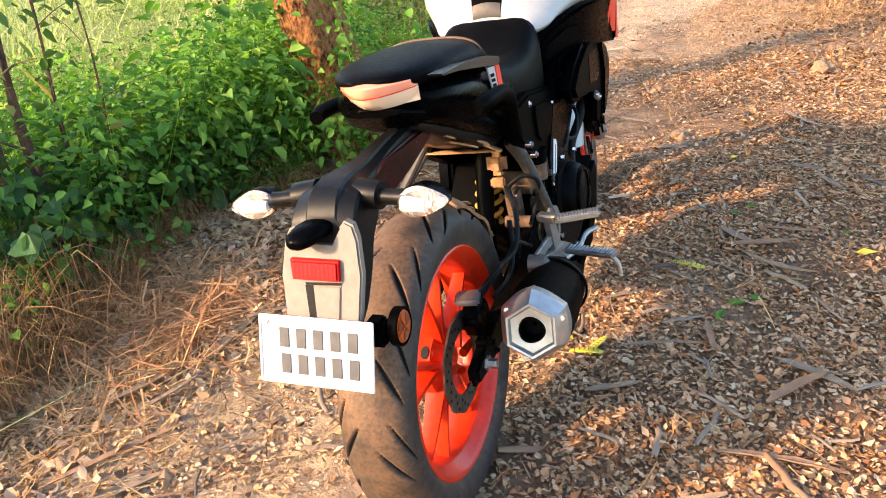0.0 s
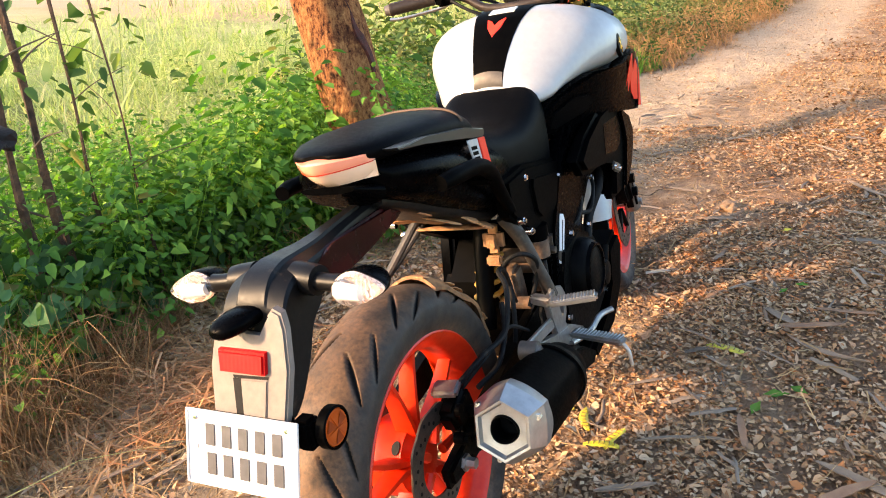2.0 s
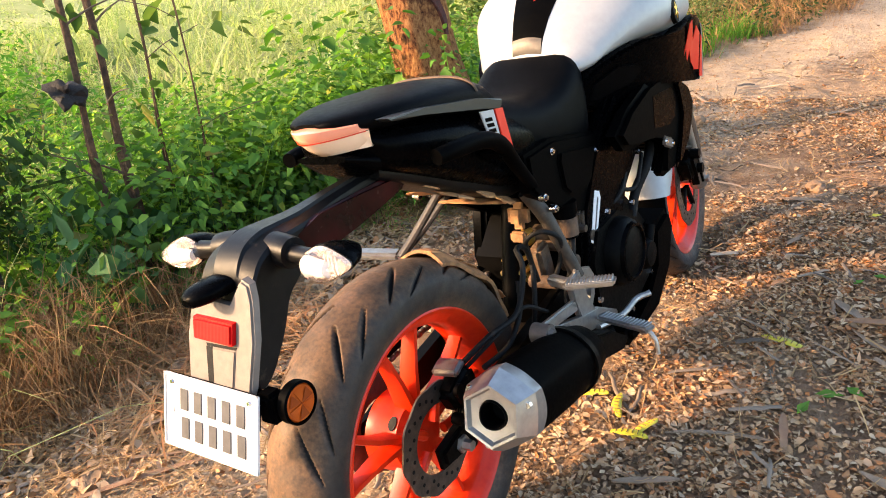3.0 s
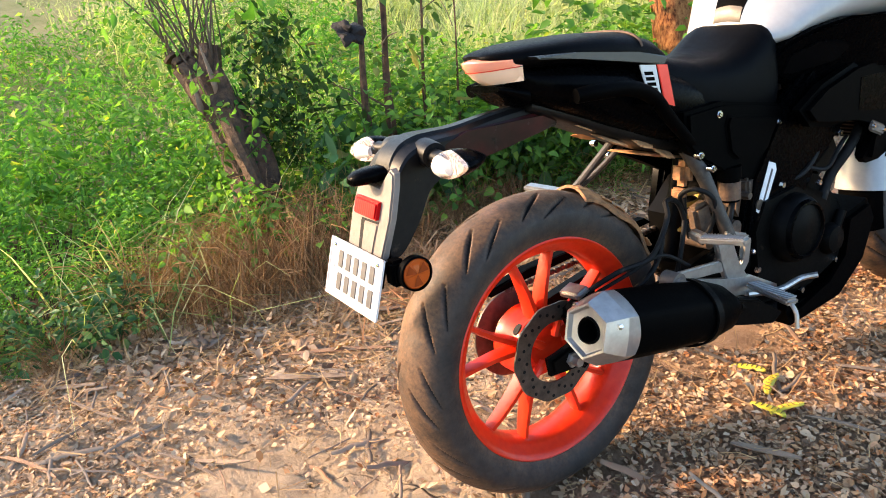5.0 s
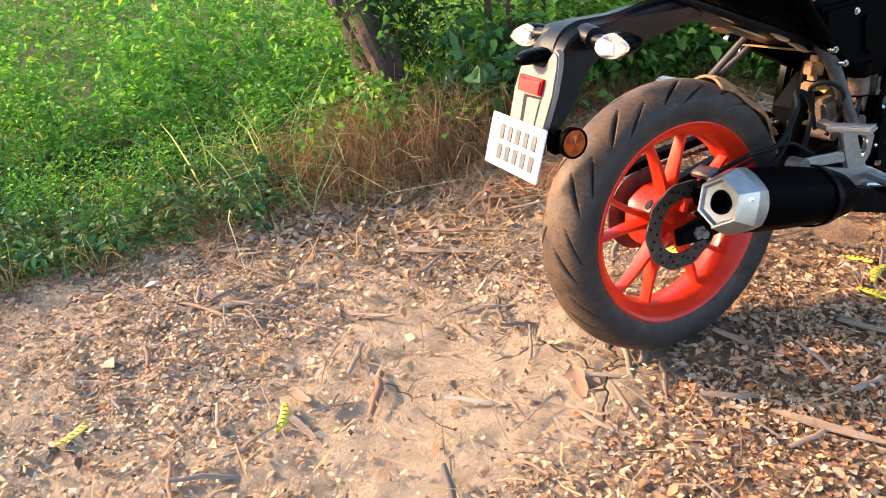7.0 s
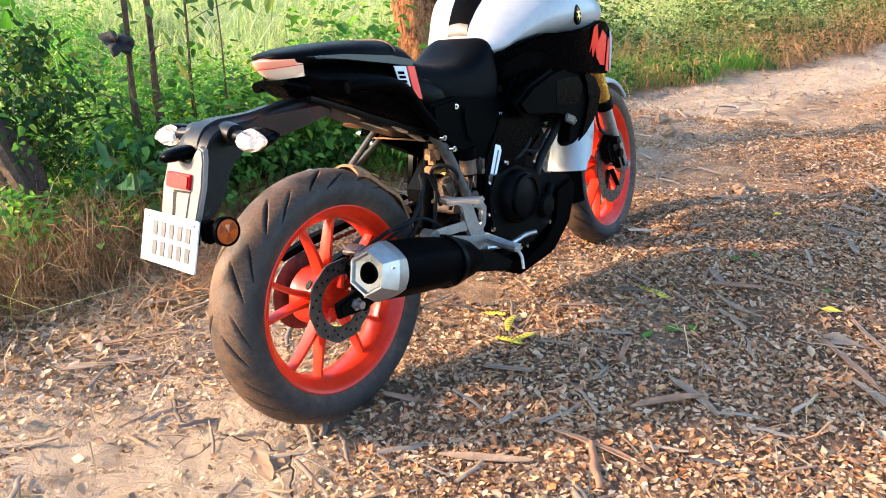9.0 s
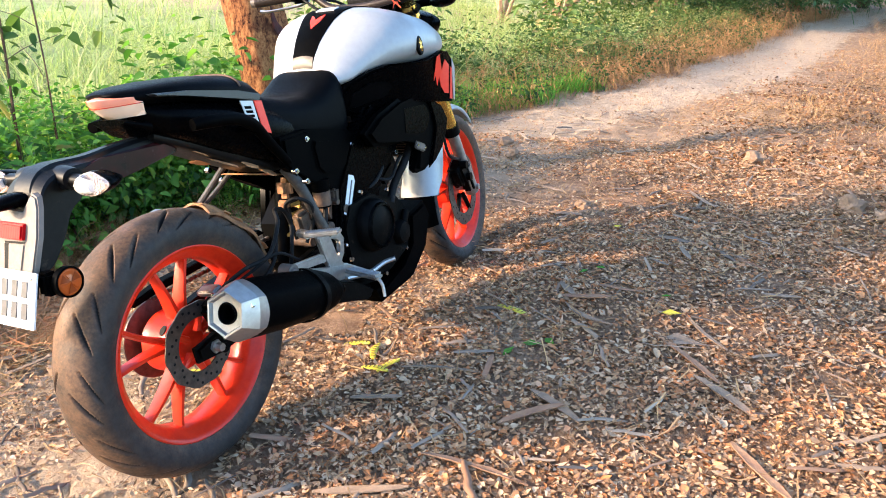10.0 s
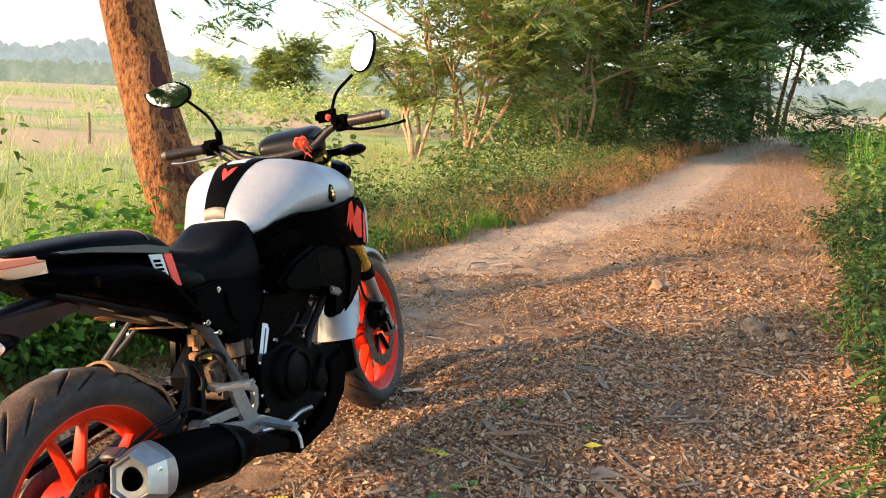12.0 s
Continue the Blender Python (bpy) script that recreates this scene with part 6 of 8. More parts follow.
def tangle(reach, stems, seed=0):
    """Bent dry stalks, arching out of one root."""
    r = np.random.default_rng(seed)
    out = []
    for _ in range(stems):
        a, l = r.uniform(0, 6.28), reach * r.uniform(0.5, 1.2)
        up = r.uniform(0.25, 1.6)
        pts = [(l * t * math.cos(a + t * 0.5), l * t * math.sin(a + t * 0.5), l * up * (t * 1.7 - 1.5 * t * t) + 0.01) for t in np.linspace(0, 1, 6)]
        w = r.uniform(0.0025, 0.0055)
        out.append(strip(pts, w, (-math.sin(a), math.cos(a), 0)))
        out.append(strip(pts, w, (0, 0, 1)))
    return gather(out)


def frond(length, pairs, leaflet, seed=0):
    """A broad feathered leaf: paired pinnae that shorten to its tip."""
    r = np.random.default_rng(seed)
    out = []
    bend = r.uniform(0.0, 0.22)
    for k in range(pairs):
        t = (k + 0.6) / pairs
        at = np.array((length * t, 0, -bend * length * t * t))
        size = leaflet * (0.55 + 0.9 * math.sin(math.pi * (0.15 + 0.8 * t)))
        for sd in (-1, 1):
            a = sd * r.uniform(0.8, 1.2)
            l, w = size * r.uniform(0.85, 1.1), size * 0.13
            d, e = np.array((math.cos(a), math.sin(a), -0.12)), np.array((-math.sin(a), math.cos(a), 0.2))
            out.append((np.array([at, at + d * l * 0.5 + e * w, at + d * l, at + d * l * 0.5 - e * w]), np.array([(0, 1, 2), (0, 2, 3)])))
    return gather(out)


def band(n, y0, y1, off, sign=-1, edge=left_edge):
    """n points beside an edge; off(n) gives how far out."""
    y = rng.uniform(y0, y1, n)
    x = np.array([edge(v) + 0.16 * noise.noise((v * 1.7, sign, 0.0)) for v in y]) + sign * off(n)
    return x, y


def seated(x, y, lift=0.0):
    return np.stack([x, y, np.array([land(a, b) + lift for a, b in zip(x, y)])], -1)


def turns(n):
    return rng.uniform(0, 6.283, n)


# leaf litter
disc_leaf = [leaf_broad(0.8, w, fd_, 0.1, (-0.4, 0, 0.0), 0, 0, rl) for w, fd_, rl in ((0.62, 0.15, 0.1), (0.55, -0.12, -0.2), (0.7, 0.2, 0.0))]
chips = disc_leaf + [leaf_tri(1.0, w, fd_, dr, (-0.5, 0, 0.0), 0, 0, rl) for w, fd_, dr, rl in ((0.46, 0.3, -0.12, 0.0), (0.58, 0.1, 0.1, 0.2), (0.36, 0.4, 0.1, -0.3), (0.7, -0.15, -0.1, 0.15), (0.27, 0.3, -0.2, 0.4), (0.22, 0.2, 0.15, 0.2))]
n = 340000
lx = rng.uniform(-1.65, 1.85, n)
ly = np.where(rng.random(n) < 0.84, -1.7 + 5.25 * rng.random(n) ** 1.1, rng.uniform(3.4, 11.0, n))
lx, ly = np.r_[lx, rng.normal(2.1, 0.5, 9000), rng.uniform(-1.5, 2.4, 26000)], np.r_[ly, rng.uniform(-1.5, 6.0, 9000), -1.5 - np.abs(rng.normal(0, 1.3, 26000))]
keep = []
for a, b in zip(lx, ly):
    d = 0.62 + 1.05 * noise.noise((a * 1.5, b * 1.5, 3.0)) + 0.7 * noise.noise((a * 5, b * 5, 8.0))
    d *= 1.0 - 0.85 * math.exp(-((a + 0.15) ** 2 + (b + 0.55) ** 2) / 0.30) - 0.35 * math.exp(-((a - 0.05) ** 2 + (b + 1.1) ** 2) / 0.2)
    d *= 0.10 + 0.90 * smooth(-1.85, -1.15, b)
    if a > 0.15:
        d += 0.32 * smooth(-1.9, -1.0, b)
    elif b < 0.2:
        d = 0.72 * d + 0.02
    d *= 1.0 - 0.35 * smooth(1.5, 2.1, b) * smooth(0.55, 0.15, a - 0.12 * (b - 1.5))
    pale = abs(a - float(np.interp(b, [q[0] for q in TRACK], [q[1] for q in TRACK])))
    d *= 1.0 - 0.75 * smooth(3.2, 4.8, b) * smooth(0.72, 0.40, pale)
    keep.append(left_edge(b) - 0.15 < a < right_edge(b) + 0.3 + 1.8 * rng.random() ** 3 and rng.random() < d)
keep = np.array(keep)
lx, ly = lx[keep], ly[keep]
P = seated(lx, ly, 0.003)
size = rng.uniform(0.009, 0.022, len(P)) * np.where(rng.random(len(P)) < 0.12, 1.65, 1.0) * np.where(ly > 4, 1.15, 1.0)
P[:, 2] += rng.uniform(0, 0.009, len(P))
# paler leaves grow likelier towards the left rear
paler = rng.random(len(P)) < 0.8 * np.array([smooth(0.45, -0.15, a) * smooth(1.2, 0.2, b) for a, b in zip(lx, ly)])
for where, mt, lab in ((~paler, M_litter, "small dry brown leaves strewn over the track"), (paler, M_pale_litter, "sun-bleached tan leaves strewn over bare earth")):
    stuff("leaf_litter", *strew(chips, P[where], turns(int(where.sum())), size[where], 0.26), mt, lab, "leaf litter")

# bigger curled leaves gathered along the left verge
x, y = band(2600, -0.7, 1.4, lambda m: 0.10 - np.abs(rng.normal(0, 0.30, m)))
P = seated(x, y, 0.010)
P[:, 2] += rng.uniform(0, 0.014, len(P))
stuff("verge_litter", *strew(chips, P, turns(len(P)), rng.uniform(0.022, 0.046, len(P)), 0.5), M_pale_litter, "larger curled dry leaves gathered against the verge", "leaf litter")
# dark leaf chips over the far side, standing in for the part shade there
n = 15000
x, y = rng.uniform(0.2, 2.3, n), rng.uniform(1.4, 9.0, n)
ok = np.array([rng.random() < (0.55 + 1.3 * noise.noise((a * 1.3, b * 1.1, 41.0)) + 0.7 * noise.noise((a * 4.1, b * 4.1, 17.0))) * smooth(0.2, 1.0, a) * smooth(1.4, 3.6, b) * (1 - smooth(5.0, 9.0, b)) and a < right_edge(b) + 0.4 for a, b in zip(x, y)])
P = seated(x[ok], y[ok], 0.012)
P[:, 2] += rng.uniform(0, 0.012, len(P))
stuff("shade_chips", *strew(chips, P, turns(len(P)), rng.uniform(0.020, 0.042, len(P)), 0.4), M_shade_chips, "dark brown leaf mulch over the track's far side", "leaf litter")

# fine straw and needles among the leaves
n = 5200
lx, ly = rng.uniform(-1.6, 1.8, n), rng.uniform(-1.6, 5.5, n)
ok = np.array([left_edge(b) - 0.2 < a < right_edge(b) + 0.2 for a, b in zip(lx, ly)])
lx, ly = lx[ok], ly[ok]
hx, hy = band(1700, -0.9, 1.7, lambda m: 0.12 - np.abs(rng.normal(0, 0.24, m)))
lx, ly = np.r_[lx, hx, rng.normal(-1.06, 0.14, 1500)], np.r_[ly, hy, rng.normal(0.25, 0.26, 1500)]
P = seated(lx, ly, 0.006)
P[:, 2] += rng.uniform(0, 0.03, len(P))
needles = [strip([(-0.5, 0, 0), (-0.1, 0.06 * c, 0.02), (0.25, 0.02, 0.01), (0.5, -0.08 * c, 0)], 0.035) for c in (-1, 0.4, 1.5)]
stuff("fallen_straw", *strew(needles, P, turns(len(P)), rng.uniform(0.03, 0.14, len(P)), 0.25), M_straw, "thin dry stalks and needles on the ground", "straw")

hx, hy = rng.normal(-1.12, 0.13, 900), rng.normal(0.44, 0.20, 900)
P = seated(hx, hy, 0.012)
P[:, 2] += rng.uniform(0, 0.045, len(P))
stuff("hay", *strew(needles, P, turns(len(P)), rng.uniform(0.06, 0.20, len(P)), 0.3), M_hay, "matted rust-orange hay beside the shrub", "hay")

# broken sticks and curled bark among the leaves
def stick(width, bow, seed):
    r = np.random.default_rng(seed)
    pts = [(t - 0.5, bow * math.sin(t * 3.0) + r.normal(0, 0.015), 0.012 * math.sin(t * 3.1)) for t in np.linspace(0, 1, 6)]
    p = np.array(pts)
    w = width * (0.6 + 0.4 * np.sin(np.linspace(0.3, 2.8, 6)))[:, None]
    v = np.concatenate([p + np.array((0, -0.5, 0.0)) * w, p + np.array((0, 0.0, 0.4)) * w, p + np.array((0, 0.5, 0.0)) * w])
    f = [t for row in (0, 1) for i in range(5) for t in ((row * 6 + i, row * 6 + i + 1, row * 6 + 6 + i), (row * 6 + i + 1, row * 6 + 7 + i, row * 6 + 6 + i))]
    return v, np.array(f)


sticks = [stick(w, b, k) for k, (w, b) in enumerate(((0.05, 0.02), (0.08, -0.02), (0.13, 0.01), (0.035, -0.05), (0.09, 0.03)))]
n = 800
lx, ly = rng.uniform(-1.4, 1.7, n), rng.uniform(-1.4, 4.5, n)
hx, hy = band(320, -0.9, 1.6, lambda m: -np.abs(rng.normal(0.05, 0.25, m)))
lx, ly = np.r_[lx, hx], np.r_[ly, hy]
ok = np.array([left_edge(b) - 0.1 < a < right_edge(b) + 0.2 for a, b in zip(lx, ly)])
P = seated(lx[ok], ly[ok], 0.010)
stuff("fallen_sticks", *strew(sticks, P, turns(len(P)), rng.uniform(0.05, 0.17, len(P)), 0.12), M_sticks, "broken grey-brown sticks and bark shreds on the ground", "sticks")

# left verge: herbs, shrubs, dry stalks
herbs = [herb(0.38, 9, 0.064, 0.42, 1.2, seed=k) for k in range(8)]
x, y = band(2200, -3.6, 0.55, lambda m: 0.02 + np.abs(rng.normal(0, 1.0, m)))
far_x, far_y = band(2100, -6.0, 2.5, lambda m: rng.uniform(0.1, 6.0, m))
x, y = np.r_[x, far_x], np.r_[y, far_y]
ok = ~((y > -0.25) & (x > -1.72) & (rng.random(len(x)) < 0.75))
P = seated(x[ok], y[ok])
inward = np.array([left_edge(b) for b in P[:, 1]]) - P[:, 0]
clump = np.array([0.95 + 0.9 * noise.noise((a * 2.3, b * 2.3, 31.0)) for a, b in zip(P[:, 0], P[:, 1])])
stuff("verge_herbs", *strew(herbs, P, turns(len(P)), rng.uniform(0.75, 1.35, len(P)) * np.clip(0.18 + inward * 0.42, 0.18, 0.85) * np.where((inward < 0.7) & (P[:, 1] > -1.3), 0.72, 1.0) * np.clip(clump, 0.5, 1.5), 0.20), M_herb, "dense bright green weeds growing beside the track", "weeds")

shrubs = [herb(0.42, 16, 0.036, 0.62, 1.35, seed=20 + k, shape=leaf_broad) for k in range(6)]
x, y = band(1150, 0.25, 3.6, lambda m: 0.02 + np.abs(rng.normal(0, 0.55, m)))
ok = (y > 1.4) | (x < np.array([left_edge(b) for b in y]) - 0.32)
x, y = x[ok], y[ok]
x, y = np.r_[x, rng.normal(-1.32, 0.16, 70)], np.r_[y, rng.normal(1.62, 0.22, 70)]
P = seated(x, y)
stuff("verge_shrubs", *strew(shrubs, P, turns(len(P)), rng.uniform(0.55, 1.25, len(P)) * np.clip(0.32 + (np.array([left_edge(b) for b in P[:, 1]]) - P[:, 0]) * 0.9, 0.34, 1.1), 0.12), M_dark_herb, "dark green leafy shrubs along the verge", "shrubs")

over = [herb(0.52, 13, 0.042, 0.66, 1.5, seed=180 + k, bare=0.5, shape=leaf_broad) for k in range(6)]
x, y = band(190, 0.55, 2.6, lambda m: rng.uniform(0.12, 0.55, m))
P = seated(x, y)
stuff("overhanging_shrubs", *strew(over, P, turns(len(P)), rng.uniform(0.7, 1.3, len(P)), 0.18), M_dark_herb, "broad-leaved shrubs hanging over the verge", "shrubs")

tangles = [tangle(0.36, 14, seed=k) for k in range(6)]
x, y = band(90, -0.30, 1.5, lambda m: np.abs(rng.normal(0.12, 0.16, m)))
x, y = np.r_[x, rng.normal(-1.64, 0.12, 170), rng.normal(-1.45, 0.08, 30)], np.r_[y, rng.normal(0.02, 0.22, 170), rng.normal(0.18, 0.25, 30)]
tall_x, tall_y = rng.normal(-1.58, 0.09, 44), rng.normal(-0.10, 0.22, 44)
P = seated(tall_x, tall_y)
stuff("arching_stalks", *strew([tangle(0.42, 9, seed=200 + k) for k in range(5)], P, turns(len(P)), rng.uniform(0.7, 1.15, len(P)), 0.12), M_stalk, "long arching dry stalks round the shrub's foot", "dry stalks")
x2, y2 = band(40, -2.0, -0.3, lambda m: rng.uniform(-0.02, 0.25, m))
P = seated(np.r_[x, x2], np.r_[y, y2])
P = P[rng.random(len(P)) < 0.7]
stuff("dry_stalks", *strew(tangles, P, turns(len(P)), rng.uniform(0.30, 0.85, len(P)), 0.15), M_stalk, "tangle of dry brown stalks under the shrubs", "dry stalks")
upright = [tuft(0.44, 16, 0.0045, 0.9, seed=230 + k, bend=0.45) for k in range(5)]
x, y = band(430, -0.42, 1.15, lambda m: 0.05 + np.abs(rng.normal(0, 0.20, m)))
P = seated(x, y)
stuff("standing_stalks", *strew(upright, P, turns(len(P)), rng.uniform(0.35, 0.95, len(P)) * np.where(P[:, 1] > 0.45, 0.6, 1.0) * np.where(P[:, 1] < -0.2, 0.6, 0.9), 0.25), M_stalk, "thick stand of dry brown stalks under the shrub", "dry stalks")
arcs = [tuft(0.42, 7, 0.0055, 1.0, seed=210 + k, bend=1.1) for k in range(4)]
x, y = rng.normal(-1.72, 0.12, 14), rng.normal(-0.34, 0.16, 14)
P = seated(x, y)
stuff("arching_grass", *strew(arcs, P, turns(len(P)), rng.uniform(0.7, 1.3, len(P)), 0.15), M_grass, "long pale yellow-green grass arching over the verge", "grass")
low = [herb(0.22, 6, 0.044, 0.72, 1.4, seed=120 + k, shape=leaf_broad) for k in range(5)]
x, y = band(420, -0.4, 1.8, lambda m: 0.14 + np.abs(rng.normal(0.0, 0.30, m)))
ok = (y > 0.55) | (rng.random(len(x)) < 0.3)
P = seated(x[ok], y[ok])
P[:, 2] += rng.uniform(0, 0.12, len(P))
stuff("creeping_weeds", *strew(low, P, turns(len(P)), rng.uniform(0.6, 1.3, len(P)), 0.35), M_dark_herb, "creeping broad-leaved weeds among the dry stalks", "weeds")

foot = [herb(0.26, 5, 0.066, 0.55, 1.4, seed=240 + k, shape=leaf_broad) for k in range(5)]
x, y = band(330, -2.6, -0.42, lambda m: 0.02 + np.abs(rng.normal(0.0, 0.30, m)))
P = seated(x, y)
stuff("low_weeds", *strew(foot, P, turns(len(P)), rng.uniform(0.30, 0.72, len(P)), 0.4), M_foot_herb, "broad dark green weeds at the verge's foot", "weeds")

tufts = [tuft(0.34, 11, 0.011, 0.9, seed=40 + k, bend=0.9) for k in range(5)]
x, y = band(2300, 0.5, 15.0, lambda m: 1.2 + np.abs(rng.normal(0, 4.0, m)))
ok = np.array([noise.noise((a * 0.35, b * 0.35, 9.0)) > -0.15 for a, b in zip(x, y)])
x, y = x[ok], y[ok]
P = seated(x, y)
stuff("tall_grass", *strew(tufts, P, turns(len(P)), rng.uniform(0.5, 1.4, len(P)), 0.2), M_grass, "tall pale green grass beyond the verge", "grass")
pale = [herb(0.30, 9, 0.046, 0.36, 1.4, seed=140 + k) for k in range(6)]
x, y = band(3600, 0.3, 14.0, lambda m: 0.7 + np.abs(rng.normal(0, 3.6, m)))
ok = np.array([b < 8 or noise.noise((a * 0.22, b * 0.3, 22.0)) > 0.12 for a, b in zip(x, y)])
x, y = x[ok], y[ok]
swell = np.array([0.75 + 0.9 * noise.noise((a * 0.8, b * 0.8, 2.0)) for a, b in zip(x, y)])
P = seated(x, y)
stuff("field_weeds", *strew(pale, P, turns(len(P)), rng.uniform(0.6, 1.4, len(P)) * np.clip(swell, 0.4, 1.6), 0.2), M_grass, "sunlit pale green weeds covering the field", "weeds")
x, y = band(5200, 8.0, 60.0, lambda m: 2.0 + rng.uniform(0, 45, m))
patch = np.array([noise.noise((a * 0.09, b * 0.14, 4.0)) > 0.15 for a, b in zip(x, y)])
P = seated(x[patch], y[patch])
stuff("field_grass", *strew(tufts[:2] + pale[:4], P, turns(len(P)), rng.uniform(1.2, 3.2, len(P)), 0.2), M_grass, "pale tufts of grass across the far field", "grass")
tall_bush = [herb(0.9, 14, 0.16, 0.55, 1.6, seed=150 + k) for k in range(4)]
bx, by = [], []
for cx, cy, k, sp in ((-9.5, 21.0, 60, 1.5), (-15.0, 26.0, 50, 2.0), (-24.0, 33.0, 70, 2.5), (-7.0, 27.0, 60, 1.6), (-13.0, 17.0, 30, 1.0), (-5.2, 30.0, 50, 1.5)):
    bx += list(rng.normal(cx, sp, k))
    by += list(rng.normal(cy, sp * 0.5, k))
P = seated(np.array(bx), np.array(by))
stuff("field_bushes", *strew(tall_bush, P, turns(len(P)), rng.uniform(0.5, 1.5, len(P)), 0.2), M_grass, "low hazy bushes dotted over the field", "bushes")

# further left verge: leafy bushes, green grass and a hem of rust-coloured dry grass
x, y = band(1150, 3.2, 16.0, lambda m: 0.45 + np.abs(rng.normal(0, 1.0, m)))
ok = np.array([noise.noise((a * 1.6, b * 0.9, 6.0)) > -0.25 for a, b in zip(x, y)])
x, y = x[ok], y[ok]
P = seated(x, y)
hedge = [herb(0.44, 11, 0.062, 0.62, 1.4, seed=340 + k, shape=leaf_broad) for k in range(5)]
swell = np.array([0.85 + 1.1 * noise.noise((a * 1.1, b * 0.7, 12.0)) for a, b in zip(x, y)])
stuff("hedge_leaves", *strew(hedge, P, turns(len(P)), rng.uniform(0.5, 1.5, len(P)) * np.clip(swell, 0.35, 1.7) * np.clip(0.3 + 0.5 * (np.array([left_edge(b) for b in P[:, 1]]) - P[:, 0]), 0.5, 1.4), 0.2), M_hedge, "low leafy bushes beside the track ahead", "bushes")
green = [tuft(0.26, 12, 0.007, 0.4, seed=60 + k) for k in range(4)]
x, y = band(700, 3.0, 6.0, lambda m: rng.uniform(0.05, 0.7, m))
P = seated(x, y)
stuff("verge_grass", *strew(green, P, turns(len(P)), rng.uniform(0.4, 1.0, len(P)), 0.2), M_herb, "fresh green grass along the track", "grass")
dry = [tuft(0.13, 20, 0.005, 1.6, seed=70 + k, bend=1.7) for k in range(4)]
x, y = band(5200, 3.0, 19.0, lambda m: 0.03 + np.abs(rng.normal(0.0, 0.40, m)))
ok = np.array([noise.noise((a * 2.2, b * 1.2, 16.0)) > -0.2 for a, b in zip(x, y)]) & ((y > 4.2) | (rng.random(len(x)) < 0.4))
P = seated(x[ok], y[ok])
stuff("dry_verge_grass", *strew(dry, P, turns(len(P)), rng.uniform(0.28, 0.9, len(P)), 0.45), M_rust, "rust-brown dry grass along the track ahead", "dry grass")

x, y = band(420, 3.6, 16.0, lambda m: rng.uniform(0.0, 0.8, m))
P = seated(x, y)
stuff("hem_weeds", *strew(low, P, turns(len(P)), rng.uniform(0.5, 1.2, len(P)), 0.3), M_shade_herb, "small dark weeds among the dry grass", "weeds")

# right verge
broad = [herb(0.40, 8, 0.082, 0.66, 1.5, seed=330 + k, shape=leaf_broad) for k in range(5)]
x, y = band(900, -3.6, 6.0, lambda m: 0.02 + np.abs(rng.normal(0.12, 0.40, m)), 1, right_edge)
P = seated(x, y)
stuff("roadside_weeds", *strew(broad + herbs[:2], P, turns(len(P)), rng.uniform(0.35, 0.9, len(P)) * np.clip(0.50 + 0.8 * (P[:, 0] - 1.6), 0.45, 1.4), 0.3), M_shade_herb, "dark green weeds along the other verge", "weeds")
x, y = band(46, 0.3, 4.5, lambda m: rng.uniform(-0.02, 0.6, m), 1, right_edge)
P = seated(x, y)
stuff("roadside_grass", *strew([tuft(0.34, 7, 0.012, 0.5, seed=260 + k, bend=0.7) for k in range(4)], P, turns(len(P)), rng.uniform(0.35, 0.8, len(P)), 0.3), M_dark_herb, "sparse green grass blades", "grass")
x, y = band(800, 2.4, 18.0, lambda m: 0.25 + np.abs(rng.normal(0.1, 1.0, m)), 1, right_edge)
ok = np.array([noise.noise((a * 1.3, b * 0.8, 26.0)) > 0.0 for a, b in zip(x, y)])
P = seated(x[ok], y[ok])
stuff("roadside_bushes", *strew(broad + shrubs[:2], P, turns(len(P)), rng.uniform(0.4, 1.4, len(P)) * np.clip(0.45 + 0.8 * (P[:, 0] - 2.0), 0.45, 2.0), 0.25), M_side_herb, "leafy bushes on the right of the track", "bushes")
x, y = band(1900, 2.0, 19.0, lambda m: rng.normal(0.05, 0.50, m), 1, right_edge)
ok = np.array([noise.noise((a * 1.8, b * 1.2, 36.0)) > -0.1 for a, b in zip(x, y)]) & ((y > 3.4) | (x > 1.75))
P = seated(x[ok], y[ok])
stuff("roadside_dry_grass", *strew(dry, P, turns(len(P)), rng.uniform(0.25, 0.75, len(P)), 0.45), M_stalk, "dry brown grass on the verge", "dry grass")
x, y = rng.normal(1.0, 0.30, 90), rng.normal(4.7, 0.35, 90)
P = seated(x, y)
stuff("grass_mound", *strew(dry, P, turns(len(P)), rng.uniform(0.25, 0.6, len(P)), 0.3), M_straw, "matted dry grass on the track's crown", "dry grass")


# ---- trees ----
def limb(points, r0, r1, sides=10, wob=0.03, steps=6):
    line = glide(points, steps)
    rings = []
    for i, p in enumerate(line):
        way = (line[min(i + 1, len(line) - 1)] - line[max(i - 1, 0)]).normalized()
        side = way.orthogonal().normalized()
        up_ = way.cross(side)
        f = i / (len(line) - 1)
        r = r0 + (r1 - r0) * f
        rings.append([p + (side * math.cos(a) + up_ * math.sin(a)) * r * (1 + wob * 6 * noise.noise((math.cos(a) * 1.5 + p.x, math.sin(a) * 1.5 + p.y, p.z * 2.5))) for a in (2 * math.pi * k / sides for k in range(sides))])
    return skin(rings)


fronds = [frond(0.22, 8, 0.060, seed=k) for k in range(5)]


